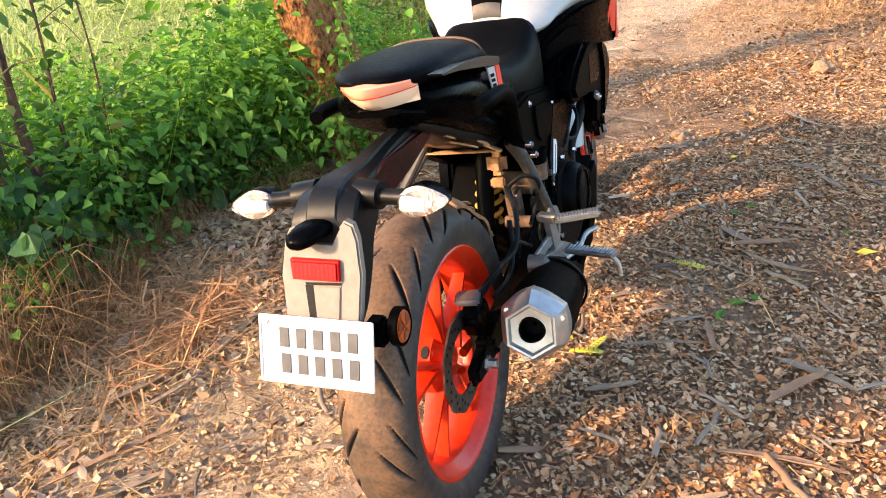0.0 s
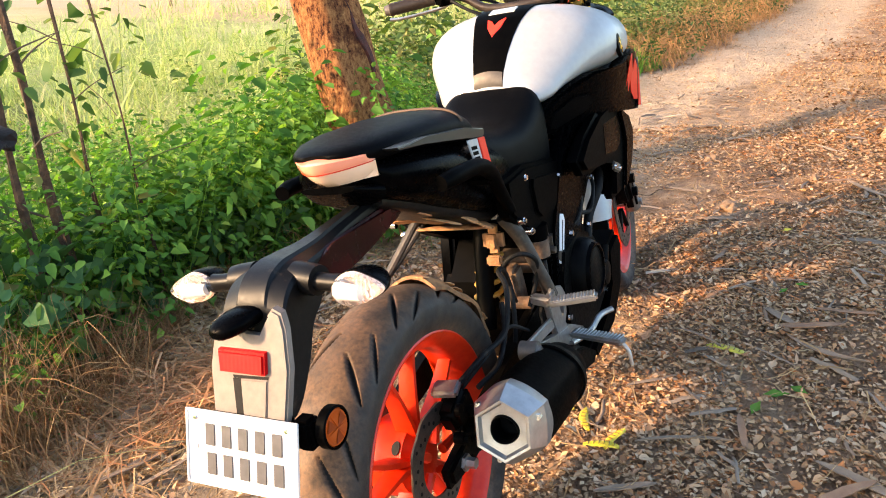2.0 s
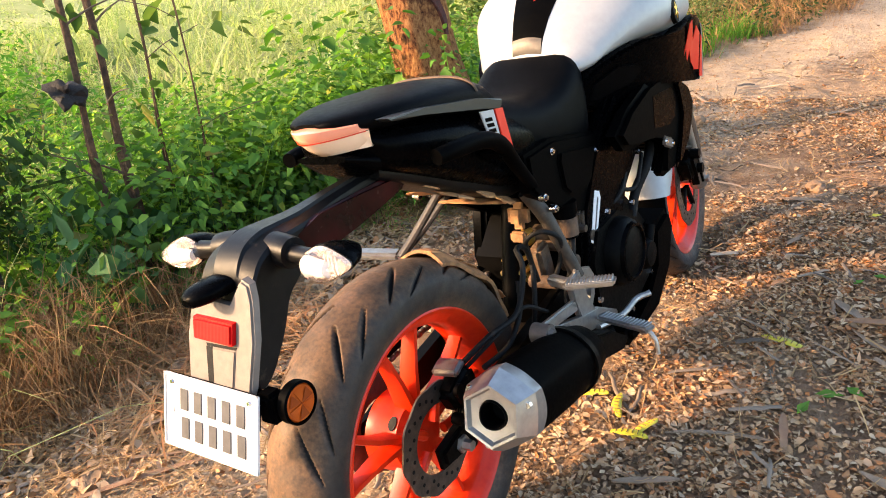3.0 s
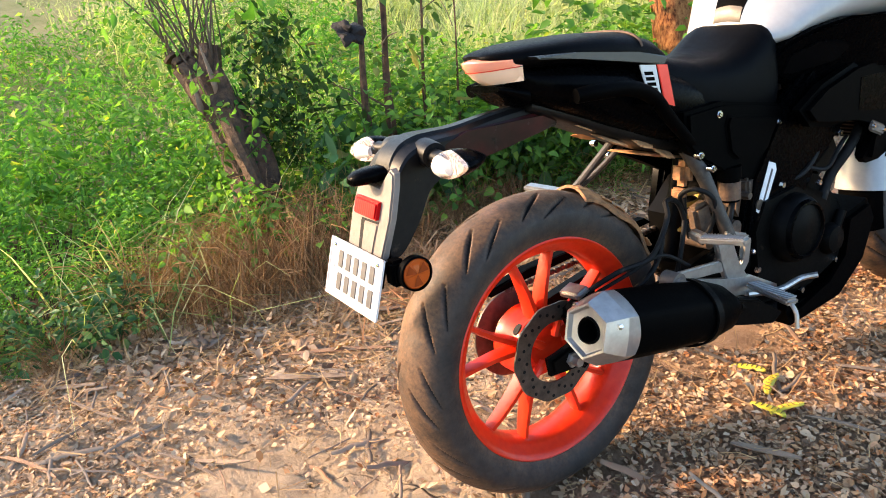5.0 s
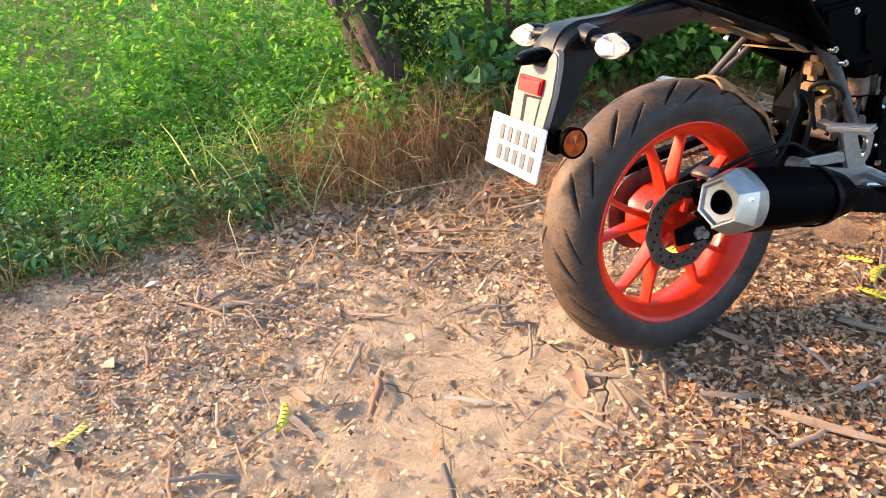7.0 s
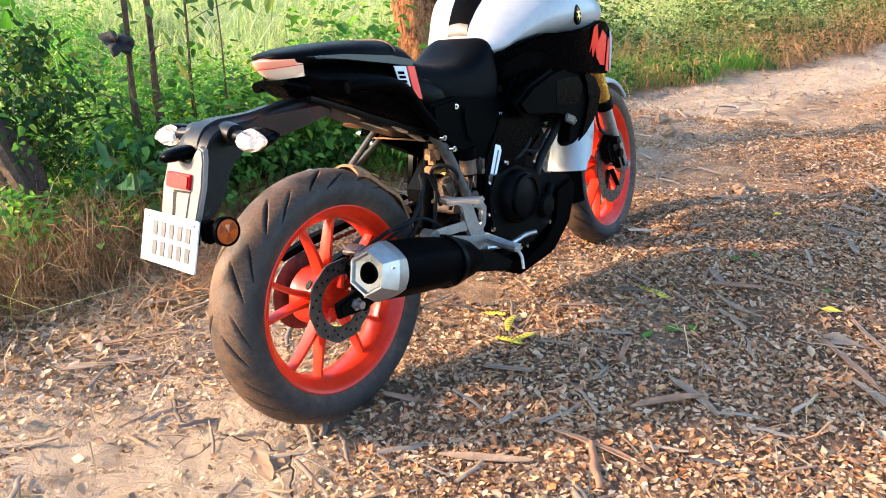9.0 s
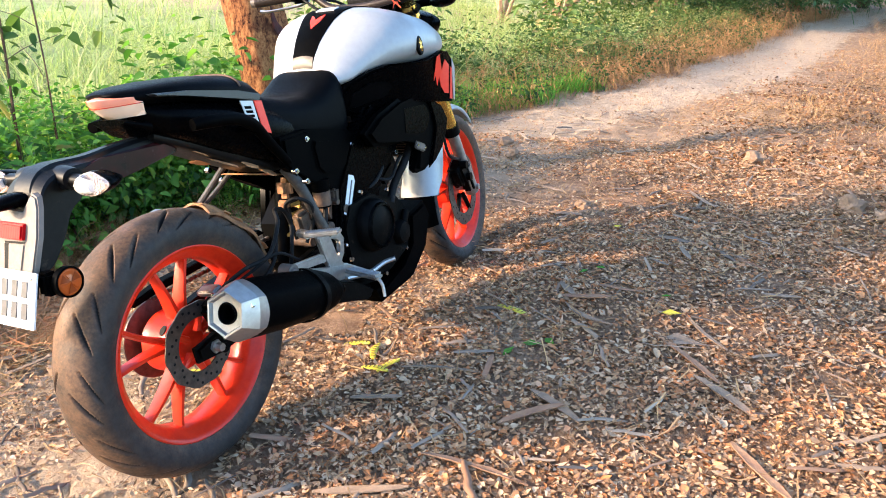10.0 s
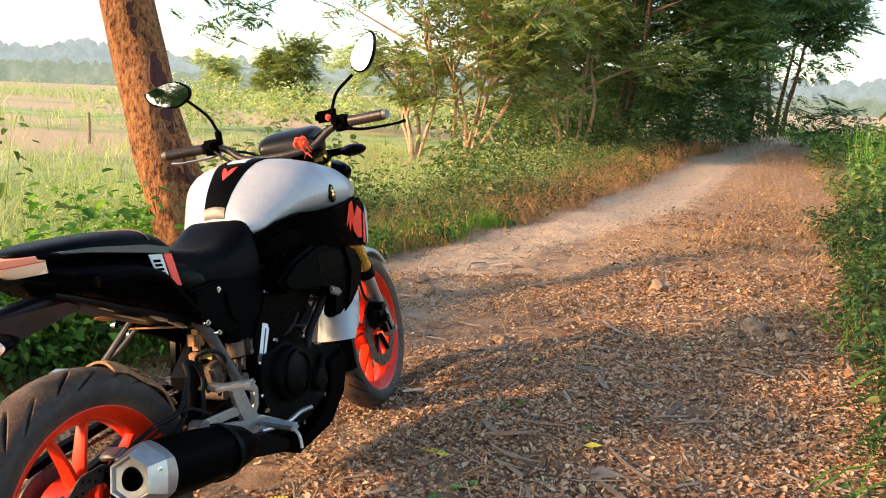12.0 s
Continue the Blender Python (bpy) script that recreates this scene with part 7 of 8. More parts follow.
def crown(name, blobs, count, size, material, parent, label=""):
    """Many feathered sprigs in uneven clumps."""
    blobs = np.array(blobs, float)
    w = blobs[:, 3] ** 2
    which = rng.choice(len(blobs), count, p=w / w.sum())
    d = rng.normal(0, 1, (count, 3))
    d /= np.linalg.norm(d, axis=1)[:, None]
    P = blobs[which, :3] + d * blobs[which, 3:4] * (rng.uniform(0.25, 1.0, count) ** 0.5)[:, None] * np.array((1, 1, 0.75))
    return stuff(name, *strew(fronds, P, turns(count), rng.uniform(0.5, 1.3, count) * size, 0.32), material, label, "", parent)


main = new("roadside_tree")
tagged(main, "leaning tree with rough orange-brown bark beside the track", "tree")
tb = Vector((-1.12, 1.92, land(-1.12, 1.92) - 0.06))
ptr = [tb, tb + Vector((-0.16, 0, 0.45)), tb + Vector((-0.29, -0.01, 0.85)), tb + Vector((-0.43, -0.02, 1.35)), tb + Vector((-0.68, 0.0, 2.4)), tb + Vector((-1.0, 0.1, 3.6))]
trunk = part("trunk", limb(ptr, 0.165, 0.10, 40, 0.035, 14), M_bark, main)


def wound(z0, z1, turn, width, seed):
    """A sunken-edged scar of bare dark red wood, laid over the trunk's bark."""
    line = glide(ptr, 14)
    rows = []
    for k in range(15):
        f = k / 14
        z = z0 + (z1 - z0) * f
        i = min(range(len(line)), key=lambda j: abs(line[j].z - z))
        c, r = line[i].copy(), 0.165 - 0.065 * i / (len(line) - 1)
        c.z = z
        half = width * (math.sin(math.pi * min(0.97, max(0.03, f))) ** 0.6) * (1 + 0.5 * noise.noise((f * 5, seed, 0.0)))
        mid = turn + 0.25 * noise.noise((f * 3, seed, 7.0))
        rows.append([c + Vector((math.cos(mid + half * u), math.sin(mid + half * u), 0)) * (r * 1.02 + lift) for u, lift in ((-1.0, -0.010), (-0.8, 0.003), (-0.3, 0.002), (0.3, 0.002), (0.8, 0.003), (1.0, -0.010))])
    return skin(rows, closed=False)


for z0, z1, turn, width, seed in ((0.98, 1.36, -0.30, 0.42, 3), (0.62, 1.02, -0.05, 0.22, 8), (1.42, 1.58, -0.80, 0.16, 5)):
    part("bark_wound", wound(z0, z1, turn, width, seed), M_wound, main, "dark red bare wound in the bark")
for a, b, c, r in ((ptr[4], (-0.2, 0.9, 1.0), (0.5, 2.2, 1.5), 0.07), (ptr[4], (-0.9, -0.2, 0.9), (-2.0, -0.4, 1.6), 0.06), (ptr[5], (0.3, 0.6, 0.9), (0.9, 1.4, 1.5), 0.06), (ptr[5], (-0.5, 0.3, 1.0), (-1.2, 0.8, 1.8), 0.06)):
    part("branch", limb([a, Vector(a) + Vector(b), Vector(a) + Vector(c)], r, 0.02, 12), M_bark, main)
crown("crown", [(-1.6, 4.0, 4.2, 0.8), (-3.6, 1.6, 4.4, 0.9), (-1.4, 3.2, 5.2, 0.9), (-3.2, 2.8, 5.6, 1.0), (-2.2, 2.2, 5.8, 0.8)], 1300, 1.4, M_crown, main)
crown("hanging_foliage", [(-2.55, 3.95, 1.74, 0.17), (-2.40, 4.0, 1.76, 0.15), (-2.78, 3.92, 1.66, 0.14), (-2.26, 4.02, 1.76, 0.12), (-2.56, 3.98, 1.58, 0.10), (-2.62, 3.85, 1.95, 0.15)], 74, 0.85, M_crown, main)
part("twig", limb([Vector((-2.0, 3.4, 2.9)), Vector((-2.3, 3.7, 2.5)), Vector((-2.52, 3.9, 1.75))], 0.014, 0.004, 6), M_stem, main)

x, y = rng.normal(-1.02, 0.16, 70), rng.normal(1.74, 0.10, 70)
P = seated(x, y)
P[:, 2] += np.abs(rng.normal(0, 0.22, 70))
stuff("trunk_creepers", *strew(low, P, turns(70), rng.uniform(0.6, 1.2, 70), 0.5), M_dark_herb, "leafy creepers climbing the foot of the tree", "creepers")

sprigs = [herb(0.55, 10, 0.056, 0.74, 1.7, seed=310 + k, bare=0.25, shape=leaf_broad) for k in range(5)]
x, y = rng.normal(-1.58, 0.16, 26), rng.normal(1.66, 0.13, 26)
P = seated(x, y)
stuff("trunk_saplings", *strew(sprigs, P, turns(26), rng.uniform(0.8, 1.6, 26), 0.12), M_dark_herb, "young broad-leaved shoots beside the leaning trunk", "saplings")

stump = new("gnarled_shrub")
tagged(stump, "gnarled dark-barked shrub wrapped in creepers and dry stalks", "shrub")
sb = Vector((-1.79, 0.03, land(-1.79, 0.03) - 0.04))
KNEE, FORK, KNOB, STUB = Vector((-2.03, 0.02, 0.25)), Vector((-2.12, 0.03, 0.40)), Vector((-2.25, -0.045, 0.54)), Vector((-2.18, 0.08, 0.57))
part("trunk", limb([sb, Vector((-1.84, 0.07, 0.03)), KNEE + Vector((0.03, 0.03, 0)), FORK + Vector((-0.01, 0, 0.05))], 0.088, 0.072, 30, 0.15, 12), M_oldwood, stump)
for end, r0, r1 in ((KNOB, 0.060, 0.042), (STUB, 0.050, 0.034)):
    part("limb", limb([FORK - Vector((0, 0, 0.05)), FORK.lerp(end, 0.5), end], r0, r1, 18, 0.14, 8), M_oldwood, stump)
for sx, sy, sz, ex, ey, ez in ((0.085, -0.07, -0.02, 0.07, -0.09, 0.10), (0.09, -0.01, 0.06, 0.05, -0.03, 0.20), (0.10, 0.05, -0.12, 0.08, 0.05, 0.02)):
    part("bark_flake", tube([FORK + Vector((sx, sy, sz - 0.06)), FORK + Vector((sx * 1.1, sy * 1.1, sz)), FORK + Vector((ex, ey, ez))], [0.006, 0.022, 0.005], 8, 6, 0.3), M_twig, stump)
for k in range(24):
    s0 = KNOB.lerp(STUB, rng.uniform(-0.3, 1.2)) + Vector((rng.normal(0, 0.03), rng.normal(0, 0.03), -0.05))
    d = Vector((rng.uniform(-0.40, 0.10), -0.45 + 0.85 * (k + 0.5) / 24 + rng.normal(0, 0.06), rng.uniform(0.45, 0.95)))
    part("branch", limb([s0, s0 + d * 0.35 + Vector((0, 0, 0.05)), s0 + d * rng.uniform(0.8, 1.1)], rng.uniform(0.003, 0.0055), 0.0015, 6), M_stem, stump)
m = 120
f = rng.uniform(0, 1, m)
P = np.stack([-1.98 - 0.14 * f + rng.normal(0.02, 0.07, m), 0.22 + 0.06 * f + rng.normal(0, 0.09, m), 0.02 + 0.55 * f], -1)
stuff("vine_curtain", *strew([herb(0.12, 4, 0.036, 0.8, 1.4, seed=290 + k, shape=leaf_broad) for k in range(4)], P, turns(m), rng.uniform(0.5, 1.1, m), 0.7), M_shade_herb, "dark curtain of hanging vine leaves", "", stump)
m = 200
P = np.stack([rng.normal(-2.30, 0.12, m), rng.normal(-0.05, 0.17, m), rng.uniform(0.28, 0.85, m)], -1)
stuff("twig_leaves", *strew([leaf_broad(0.030, 0.020, 0.1, 0.3), leaf_tri(0.034, 0.014, 0.15, 0.2)], P, turns(m), rng.uniform(0.7, 1.4, m), 0.8), M_dark_herb, "", "", stump)
m = 34
f = rng.uniform(0, 1, m)
P = np.stack([sb.x - 0.36 * f + rng.normal(0.03, 0.08, m), sb.y - 0.02 * f + rng.normal(0, 0.08, m), sb.z + 0.10 + 0.70 * f], -1)
stuff("creeper_leaves", *strew([herb(0.12, 3, 0.045, 0.7, 1.4, seed=90 + k, shape=leaf_broad) for k in range(4)], P, turns(m), rng.uniform(0.5, 1.0, m), 0.6), M_dark_herb, "", "", stump)
heart_leaf = [leaf_broad(0.062, 0.070, 0.10, 0.2), leaf_broad(0.050, 0.055, 0.15, 0.3)]
m = 9
P = np.stack([rng.normal(-2.16, 0.05, m), 0.24 + rng.normal(0, 0.07, m), 0.70 + rng.normal(0, 0.13, m)], -1)
stuff("heart_leaves", *strew(heart_leaf, P, turns(m), rng.uniform(0.8, 1.25, m), 0.9), M_herb, "broad heart-shaped vine leaves", "", stump)

for px, py, h, r, dx, dy in ((-1.72, 0.50, 1.55, 0.016, -0.10, 0.06), (-1.66, 0.58, 1.5, 0.018, -0.22, 0.10), (-1.70, 0.76, 1.3, 0.009, -0.18, 0.12), (-1.55, 0.85, 1.2, 0.006, -0.22, 0.1)):
    sp = new("sapling")
    tagged(sp, "thin dark bare sapling with a few vine leaves", "sapling", "saplings by the verge")
    b0 = Vector((px, py, land(px, py) - 0.03))
    top = b0 + Vector((dx, dy, h))
    part("stem", limb([b0, b0 + Vector((dx * 0.2 + 0.016, dy * 0.3, h * 0.22)), b0 + Vector((dx * 0.35 - 0.012, dy * 0.4 + 0.01, h * 0.42)), b0 + Vector((dx * 0.6 + 0.012, dy * 0.6, h * 0.7)), top], r, r * 0.55, 10, 0.16, 8), M_oldwood, sp)
    for k in range(4):
        f = 0.35 + 0.16 * k
        q = b0 + Vector((dx * f, dy * f, h * f))
        a = 2.1 * k + px * 9
        part("twig", limb([q, q + Vector((0.10 * math.cos(a), 0.10 * math.sin(a), 0.05)), q + Vector((0.24 * math.cos(a), 0.24 * math.sin(a), 0.09))], r * 0.3, 0.0015, 5), M_stem, sp)
    m = 34
    f = rng.uniform(0.2, 1.0, m)
    P = np.stack([b0.x + dx * f + rng.normal(0, 0.07, m), b0.y + dy * f + rng.normal(0, 0.07, m), b0.z + h * f], -1)
    stuff("leaves", *strew([leaf_broad(0.052, 0.046, 0.1, 0.3), leaf_broad(0.044, 0.034, 0.15, 0.1)], P, turns(m), rng.uniform(0.5, 1.25, m), 0.8), M_side_herb, "", "", sp)
m = 620
x, y = band(m, 0.25, 1.45, lambda q: 0.12 + np.abs(rng.normal(0.10, 0.26, q)))
P = seated(x, y)
P[:, 2] += rng.uniform(0.06, 0.44, m) * np.clip(0.4 + 1.6 * (np.array([left_edge(b) for b in y]) - x), 0.4, 1.1)
stuff("vine_thicket", *strew([leaf_broad(0.066, 0.058, 0.12, 0.3), leaf_broad(0.055, 0.040, 0.15, 0.1), leaf_broad(0.078, 0.062, 0.1, 0.35)], P, turns(m), rng.uniform(0.55, 1.15, m), 0.7), M_foot_herb, "dark heart-shaped vine leaves over the shrubs", "vines")
blob = bmesh.new()
bmesh.ops.create_icosphere(blob, subdivisions=3, radius=0.045)
for v in blob.verts:
    v.co *= 0.75 + 1.1 * noise.noise(v.co * 30)
    v.co.x *= 1.3
blob.transform(Matrix.Translation((-1.70, 0.452, 0.64)))
tagged(mesh_object("withered_leaf_clump", blob, M_withered), "dark withered leaf clump caught on a sapling", "leaf clump")


def roadside_tree(name, label, x, y, height, reach, material, stems, count, size, seed, low=0.9, wood=None, fan=False):
    r = np.random.default_rng(seed)
    ob = new(name)
    tagged(ob, label, "tree", "trees beside the track ahead")
    z0 = land(x, y) - 0.1
    blobs = []
    for k in range(stems):
        a = r.uniform(0, 6.28)
        top = Vector((x + math.cos(a) * reach * 0.5, y + math.sin(a) * reach * 0.5, z0 + height * r.uniform(0.6, 0.85)))
        bx, by = x + r.normal(0, 0.12 * stems ** 0.5), y + r.normal(0, 0.12)
        base = Vector((bx, by, z0))
        mid = base.lerp(top, 0.45) + Vector((r.normal(0, 0.15), r.normal(0, 0.15), 0.1))
        thick = 0.05 + 0.012 * height / stems ** 0.5
        if fan:
            base = Vector((x + r.normal(0, 0.10), y + r.normal(0, 0.06), z0))
            mid = base + Vector((r.normal(0, 0.42), r.normal(0, 0.25), height * r.uniform(0.22, 0.34)))
            top = mid + Vector((r.normal(0, 0.5), r.normal(0, 0.4), height * r.uniform(0.25, 0.45)))
            thick = r.uniform(0.022, 0.055)
        part("trunk" if k == 0 else "stem", limb([base, base.lerp(mid, 0.5) + Vector((r.normal(0, 0.07), r.normal(0, 0.05), 0)), mid, mid.lerp(top, 0.5) + Vector((r.normal(0, 0.09), 0, 0)), top], thick, 0.014, 10, 0.08), wood or (M_bark if k % 2 == 0 else M_stem), ob)
        for j in range(3):
            e = mid.lerp(top, 0.2 + 0.35 * j) + Vector((r.normal(0, reach * 0.5), r.normal(0, reach * 0.5), r.uniform(0.1, 0.6)))
            part("limb", limb([mid.lerp(top, 0.3 * j), mid.lerp(e, 0.6) + Vector((0, 0, 0.15)), e], 0.035, 0.008, 7), wood or M_stem, ob)
            blobs.append((e.x, e.y, e.z, reach * r.uniform(0.25, 0.45)))
    for _ in range(9):
        a, d = r.uniform(0, 6.28), reach * r.uniform(0.2, 1.0)
        blobs.append((x + d * math.cos(a), y + d * math.sin(a), z0 + r.uniform(low, height), reach * r.uniform(0.22, 0.42)))
    crown("crown", blobs, count, size, material, ob)
    return ob


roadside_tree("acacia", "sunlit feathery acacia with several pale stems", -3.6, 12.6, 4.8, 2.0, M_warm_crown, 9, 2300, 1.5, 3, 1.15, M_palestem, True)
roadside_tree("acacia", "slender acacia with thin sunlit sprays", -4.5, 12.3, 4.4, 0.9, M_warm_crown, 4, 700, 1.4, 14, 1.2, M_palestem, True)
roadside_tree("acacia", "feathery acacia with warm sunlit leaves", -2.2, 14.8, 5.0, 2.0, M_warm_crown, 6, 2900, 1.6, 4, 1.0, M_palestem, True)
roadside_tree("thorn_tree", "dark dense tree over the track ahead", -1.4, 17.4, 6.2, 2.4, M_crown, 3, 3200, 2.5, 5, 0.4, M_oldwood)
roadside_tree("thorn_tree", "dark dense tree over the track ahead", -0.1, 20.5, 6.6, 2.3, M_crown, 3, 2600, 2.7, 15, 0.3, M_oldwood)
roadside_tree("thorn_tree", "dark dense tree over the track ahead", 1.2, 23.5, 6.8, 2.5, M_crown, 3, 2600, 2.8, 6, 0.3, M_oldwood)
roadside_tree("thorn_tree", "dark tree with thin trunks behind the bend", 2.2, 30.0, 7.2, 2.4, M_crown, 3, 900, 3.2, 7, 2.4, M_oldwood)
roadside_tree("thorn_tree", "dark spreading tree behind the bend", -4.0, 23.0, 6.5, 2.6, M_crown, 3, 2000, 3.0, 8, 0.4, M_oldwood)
# two unseen trees added behind the viewpoint for the mirrors to reflect
roadside_tree("thorn_tree", "unseen spreading tree added behind the track for the mirrors", 3.5, -13.0, 6.0, 2.4, M_crown, 3, 700, 3.6, 21, 0.6, M_oldwood)
roadside_tree("thorn_tree", "unseen spreading tree added behind the track for the mirrors", -8.6, -13.2, 5.4, 2.3, M_crown, 3, 1500, 3.0, 22, 0.3, M_oldwood)
roadside_tree("field_tree", "rounded green tree standing in the field", -19.0, 31.0, 3.6, 1.7, M_warm_crown, 2, 2000, 2.4, 10, 0.9)
roadside_tree("field_tree", "small tree standing in the field, its colour paled for haze", -30.0, 40.0, 3.2, 1.6, M_grass, 1, 600, 3.0, 11, 1.2)
roadside_tree("field_tree", "green tree at the field's edge, its colour paled for haze", -34.0, 66.0, 5.0, 2.6, M_grass, 2, 700, 4.0, 12, 1.0)

deep = [herb(0.8, 30, 0.070, 0.62, 1.5, seed=160 + k, shape=leaf_broad) for k in range(4)]
bx, by = [], []
for cx, cy, k, sp in ((-0.6, 17.5, 70, 0.7), (0.9, 21.5, 80, 0.8), (-2.2, 16.2, 50, 0.6), (-3.6, 15.5, 30, 0.6), (-3.5, 22.0, 70, 1.2)):
    bx += list(rng.normal(cx, sp, k))
    by += list(rng.normal(cy, sp, k))
P = seated(np.array(bx), np.array(by))
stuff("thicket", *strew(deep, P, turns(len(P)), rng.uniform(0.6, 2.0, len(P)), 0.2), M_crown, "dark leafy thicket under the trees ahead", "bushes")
x, y = rng.uniform(2.6, 9.0, 500), rng.uniform(19.0, 34.0, 500)
P = seated(x, y)
stuff("far_side_grass", *strew(green, P, turns(len(P)), rng.uniform(1.0, 2.2, len(P)), 0.2), M_herb, "bright green field beyond the bend", "grass")
x, y = rng.normal(3.3, 0.25, 26), rng.normal(11.0, 1.2, 26)
P = seated(x, y)
stuff("tall_reeds", *strew([tuft(0.95, 12, 0.018, 0.8, seed=270 + k, bend=0.25) for k in range(3)], P, turns(len(P)), rng.uniform(0.6, 1.1, len(P)), 0.15), M_herb, "tall green reeds past the other verge", "reeds")
bx, by = rng.normal(6.4, 0.8, 90), rng.normal(19.0, 1.2, 90)
P = seated(bx, by)
stuff("far_side_bushes", *strew(deep, P, turns(len(P)), rng.uniform(0.7, 2.0, len(P)), 0.2), M_warm_crown, "pale green sunlit bushes past the other verge", "bushes")

# woods along the far edge of the fields, haze painted into a glowing backdrop
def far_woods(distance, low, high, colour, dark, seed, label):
    """A long bank of crowns far off; the haze is painted in as a pale glow."""
    s = Shader("far_haze_glow")
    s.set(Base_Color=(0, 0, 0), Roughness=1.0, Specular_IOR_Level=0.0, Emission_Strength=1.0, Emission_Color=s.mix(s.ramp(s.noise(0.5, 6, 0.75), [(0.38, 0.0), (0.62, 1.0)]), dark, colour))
    rr = np.random.default_rng(seed)
    trees = [(rr.uniform(-27, 127), rr.uniform(0.25, 1.0), low + (high - low) * (0.5 + 0.9 * noise.noise((k * 0.731, seed, 0.5)))) for k in range(800)]
    trees = [(c, w, h * (0.85 + 0.35 * noise.noise((c * 0.12, seed, 0.0)))) for c, w, h in trees]
    verts, n = [], 1800
    for i in range(n):
        deg = -25 + 150 * i / (n - 1)
        av = math.radians(deg)
        top = 0.8 * low + max((h - 0.8 * low) * math.sqrt(max(0.0, 1 - abs((deg - c) / w) ** 1.6)) for c, w, h in trees) * (0.85 + 0.15 * noise.noise((deg * 0.6, seed, 0.0))) + 0.35 * noise.noise((deg * 6, 0, seed)) + 0.35 * noise.noise((deg * 17, 3, seed))
        for z in (-0.5, top * 0.5, top):
            verts.append((-math.sin(av) * distance, math.cos(av) * distance, z))
    faces = [(i * 3 + k, (i + 1) * 3 + k, (i + 1) * 3 + k + 1, i * 3 + k + 1) for i in range(n - 1) for k in range(2)]
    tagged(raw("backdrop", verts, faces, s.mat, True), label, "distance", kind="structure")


far_woods(190, 5.5, 10.5, (0.215, 0.255, 0.255), (0.165, 0.205, 0.208), 31, "woods on the horizon, painted as a pale blue haze glow")
far_woods(120, 1.6, 3.6, (0.190, 0.215, 0.165), (0.125, 0.160, 0.120), 47, "hedge line behind the fields, painted as a green haze glow")

post = rod((-11.4, 11.3, land(-11.4, 11.3) - 0.1), (-11.38, 11.3, land(-11.4, 11.3) + 0.62), 0.035, 0.03, 10)
tagged(mesh_object("field_post", post, M_twig), "short weathered post standing in the field", "post")


# ---- small things on the ground ----
def lay(ob, x, y, yaw, lift=0.0, tip=0.0):
    e = 0.03
    nrm = Vector((land(x - e, y) - land(x + e, y), land(x, y - e) - land(x, y + e), 2 * e)).normalized()
    m = Vector((0, 0, 1)).rotation_difference(nrm).to_matrix().to_4x4()
    ob.matrix_world = Matrix.Translation((x, y, land(x, y) + lift)) @ m @ Matrix.Rotation(yaw, 4, "Z") @ Matrix.Rotation(tip, 4, "X")
    return ob


def seed_pod(length, seeds=7):
    """A flat curved pod with its seeds showing as dark bars."""
    pod_rings = []
    for k in range(17):
        f = k / 16
        w = 0.13 * length * (math.sin(math.pi * min(1, max(0.02, f))) ** 0.35) + 0.001
        y = 0.10 * length * math.sin(f * math.pi)
        pod_rings.append([(length * (f - 0.5), y + w * c, 0.006 + 0.0035 * d) for c, d in ((1, 0), (0.6, 1), (-0.6, 1), (-1, 0), (-0.6, -1), (0.6, -1))])
    ob = mesh_object("seed_pod", skin(pod_rings), M_pod)
    for k in range(seeds):
        f = (k + 1.0) / (seeds + 1)
        y = 0.10 * length * math.sin(f * math.pi)
        part("seed", block((0.022 * length, 0.15 * length, 0.004), pose(length * (f - 0.5), y, 0.0095), 0.001, 1), M_podseed, ob)
    return tagged(ob, "yellow-green curved seed pod lying on the litter", "seed pod", "fallen seed pods")


pod_a, pod_b = seed_pod(0.115), seed_pod(0.085, 6)
lay(pod_a, 0.385, 0.985, -0.15, 0.004)
lay(pod_b, 0.10, 0.60, 1.9, 0.006)
for x, y, yaw, src in ((0.19, 0.525, 1.2, pod_b), (0.165, 0.49, 0.1, pod_b), (0.02, 0.62, 0.3, pod_b), (-0.55, -1.335, -0.75, pod_a), (-0.31, -0.89, -0.55, pod_b), (-0.42, 0.62, 0.2, pod_a), (-0.30, 0.30, 0.0, pod_a)):
    c = copy_thing(src, Matrix())
    lay(c, x, y, yaw, 0.005)


def clod(r, seed):
    bm = bmesh.new()
    bmesh.ops.create_icosphere(bm, subdivisions=3, radius=r)
    for v in bm.verts:
        v.co *= 0.85 + 0.55 * noise.noise(v.co / r * 1.2 + Vector((seed, 0, 0))) + 0.22 * noise.noise(v.co / r * 4 + Vector((0, seed, 0)))
        v.co.z *= 0.72
    ob = mesh_object("earth_clod", bm, M_clod)
    return tagged(ob, "rounded clod of dry tan earth", "clod", "clods on the track")


for k, (x, y, r) in enumerate(((0.26, 2.10, 0.040), (0.86, 3.05, 0.062), (0.18, 1.72, 0.022), (1.32, 2.35, 0.060), (1.45, 2.28, 0.045), (0.10, 2.75, 0.030), (0.55, 2.45, 0.022), (-0.62, 3.3, 0.05), (-0.42, 2.9, 0.045), (1.05, 1.95, 0.020), (-1.05, 0.55, 0.04), (-1.15, 0.30, 0.05), (-0.98, -0.15, 0.035), (0.72, 2.95, 0.03))):
    lay(clod(r, k * 3.7), x, y, k * 1.1, r * 0.35)


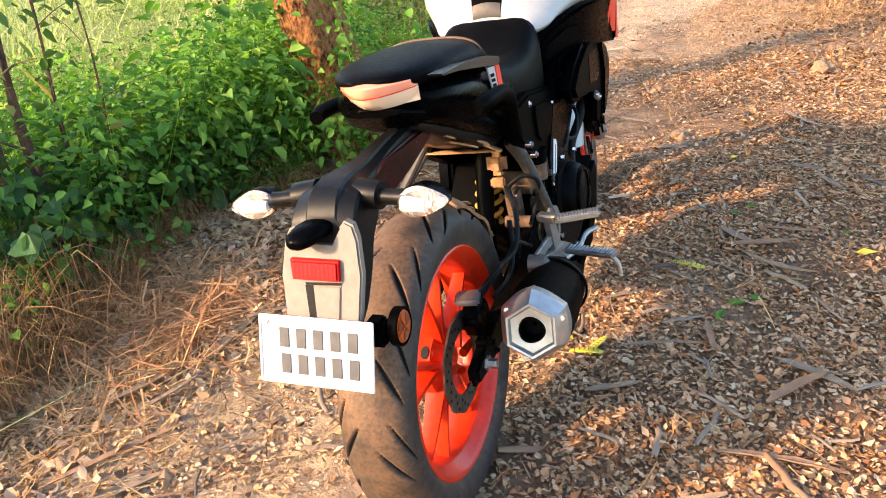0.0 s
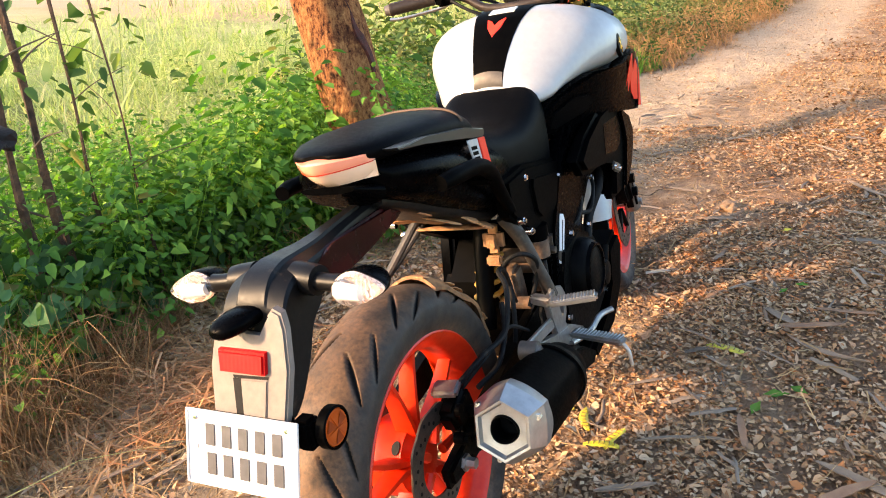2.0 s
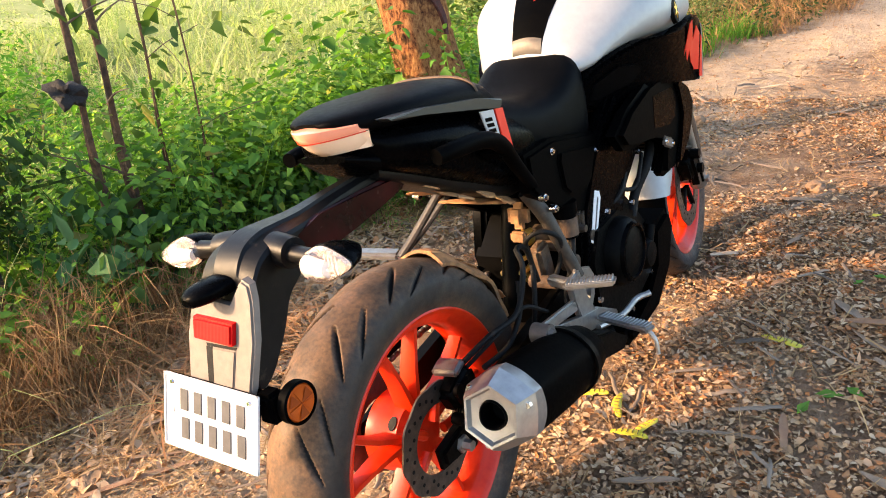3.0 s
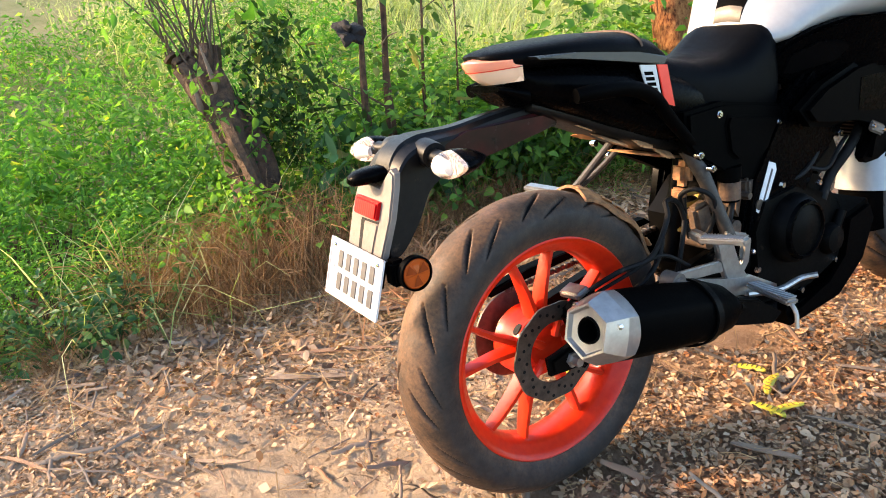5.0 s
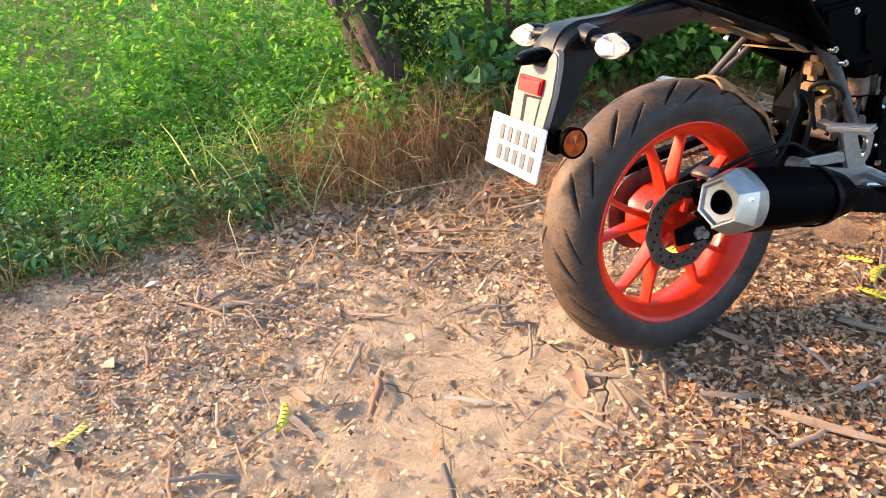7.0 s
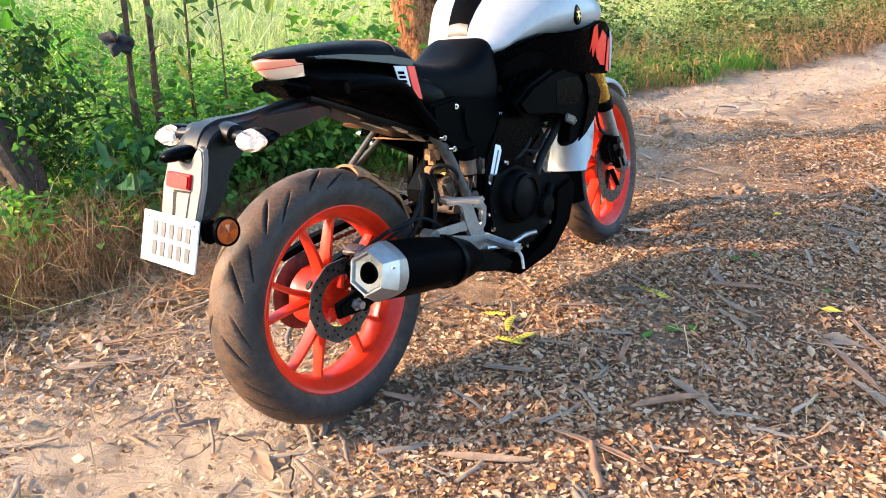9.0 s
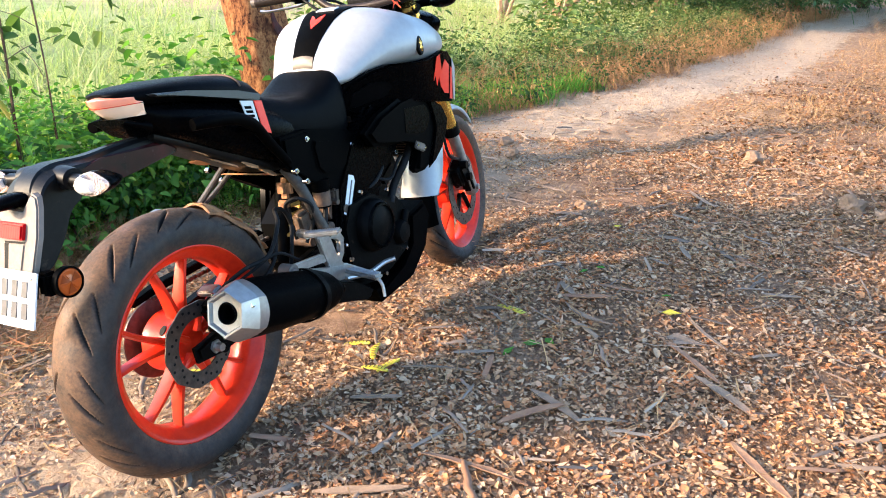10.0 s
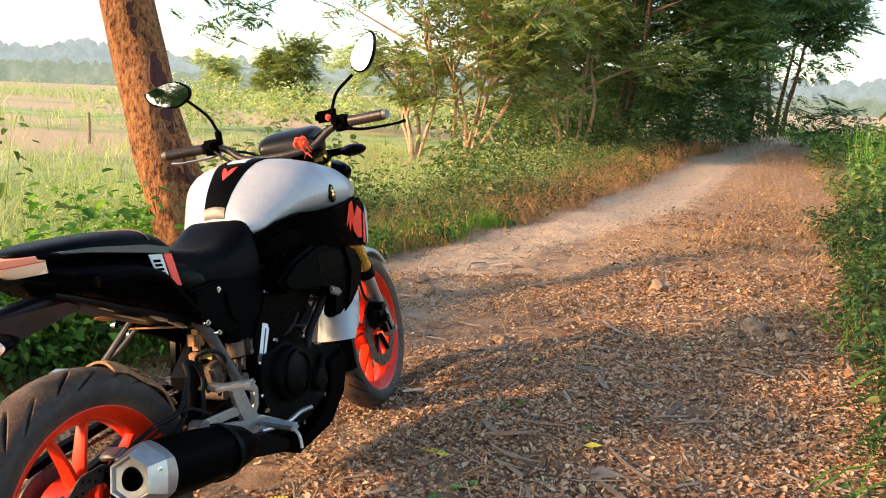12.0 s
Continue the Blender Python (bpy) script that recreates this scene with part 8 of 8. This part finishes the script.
def bark_strip(length, width, seed, material):
    rr = np.random.default_rng(seed)
    rings = []
    bend = rr.normal(0, 0.08)
    for k in range(9):
        f = k / 8 - 0.5
        w = width * (1 - 0.75 * abs(2 * f) ** 3) * (1 + 0.25 * rr.normal(0, 0.4))
        y = bend * length * (4 * f * f - 1) * 0.5
        cur = 0.3 * w
        rings.append([(f * length, y + w * u, 0.004 + cur * u * u + rr.normal(0, 0.0006)) for u in (-0.5, -0.2, 0.2, 0.5)] + [(f * length, y + w * u, 0.001 + cur * u * u) for u in (0.5, 0.2, -0.2, -0.5)])
    return mesh_object("bark_strip", skin(rings), material)


strips = ((0.80, 1.62, -1.15, 0.16, 0.020), (0.57, 1.12, -0.05, 0.20, 0.022), (0.50, 1.18, -0.9, 0.14, 0.024), (0.62, 1.02, -0.65, 0.26, 0.014), (0.95, 0.86, -0.75, 0.30, 0.020), (1.08, 0.72, -0.5, 0.20, 0.024), (0.98, 1.02, -0.85, 0.22, 0.012),
          (0.46, 0.62, -1.35, 0.13, 0.020), (0.34, 0.55, 0.35, 0.22, 0.010), (0.70, 0.50, -0.55, 0.20, 0.022), (0.66, 0.44, 0.75, 0.18, 0.026), (0.25, 0.36, 0.55, 0.14, 0.018), (-0.26, -0.86, 0.25, 0.13, 0.018), (-0.36, -0.82, 0.15, 0.10, 0.024), (-0.58, -0.55, 0.65, 0.18, 0.012), (-0.62, -0.62, 0.5, 0.20, 0.012),
          (-0.86, -0.10, 0.95, 0.34, 0.018), (-0.92, 0.08, 0.85, 0.30, 0.016), (-0.78, -0.22, 0.9, 0.26, 0.022), (-1.30, -0.42, 0.15, 0.17, 0.024), (0.03, -0.40, 1.9, 0.16, 0.006), (0.42, 0.02, 0.4, 0.22, 0.020), (0.62, 0.18, 0.1, 0.26, 0.016), (1.15, 1.35, 0.2, 0.12, 0.018), (0.74, 2.30, -0.8, 0.20, 0.018), (1.20, 0.45, -0.9, 0.24, 0.022), (0.30, 1.02, -0.55, 0.16, 0.008), (-1.05, -0.75, 0.4, 0.3, 0.014), (-0.9, -0.95, 0.5, 0.26, 0.012), (-0.86, 0.36, 1.48, 0.46, 0.030), (-0.96, 0.20, 1.38, 0.34, 0.034), (-1.32, -0.36, 0.10, 0.20, 0.040), (-1.10, 0.28, 1.2, 0.3, 0.014))
for k, (x, y, yaw, ln, wd) in enumerate(strips):
    ob = bark_strip(ln, wd, k, M_redtwig if k % 3 == 1 else M_twig)
    tagged(ob, "dry curled strip of bark lying on the ground" if k % 3 != 1 else "brown split stick lying on the ground", "bark", "fallen bark strips")
    lay(ob, x, y, yaw, 0.014)
crumb = bark_strip(0.10, 0.040, 77, M_drybrown)
tagged(crumb, "flat brown flake of rotten wood", "bark")
lay(crumb, 0.0, -0.27, -0.35, 0.004)
for k, (x, y, yaw, ln, mt) in enumerate(((-1.20, 0.14, 0.5, 0.095, M_drybrown), (-0.78, -1.22, 0.3, 0.085, M_drybrown), (0.92, 0.95, 0.2, 0.12, M_twig), (0.30, 1.30, 0.8, 0.05, M_drybrown), (0.16, 1.02, 1.4, 0.06, M_drybrown), (0.86, 1.10, 0.1, 0.06, M_pod), (0.50, 1.36, 0.9, 0.035, M_herb), (0.55, 1.40, -0.5, 0.045, M_herb), (0.48, 1.86, 0.4, 0.04, M_pod), (0.82, 1.22, 0.1, 0.03, M_herb), (0.52, 0.80, 0.2, 0.06, M_dark_herb), (0.48, 0.72, 1.2, 0.05, M_dark_herb), (0.57, 0.82, -0.6, 0.05, M_dark_herb), (-1.2, -1.05, 1.4, 0.05, M_white))):
    v, f = leaf_tri(ln, ln * 0.5, 0.2, -0.1, (-ln / 2, 0, 0.004))
    v2 = v - np.array((0, 0, 0.0012))
    ob = raw("fallen_leaf", [tuple(p) for p in np.r_[v, v2]], [tuple(int(i) for i in t) for t in f] + [tuple(int(i) + 4 for i in t[::-1]) for t in f] + [(0, 1, 5, 4), (1, 3, 7, 5), (3, 2, 6, 7), (2, 0, 4, 6)], mt)
    tagged(ob, "single large fallen leaf on the litter", "leaf", "large fallen leaves")
    lay(ob, x, y, yaw, 0.006, 0.1)
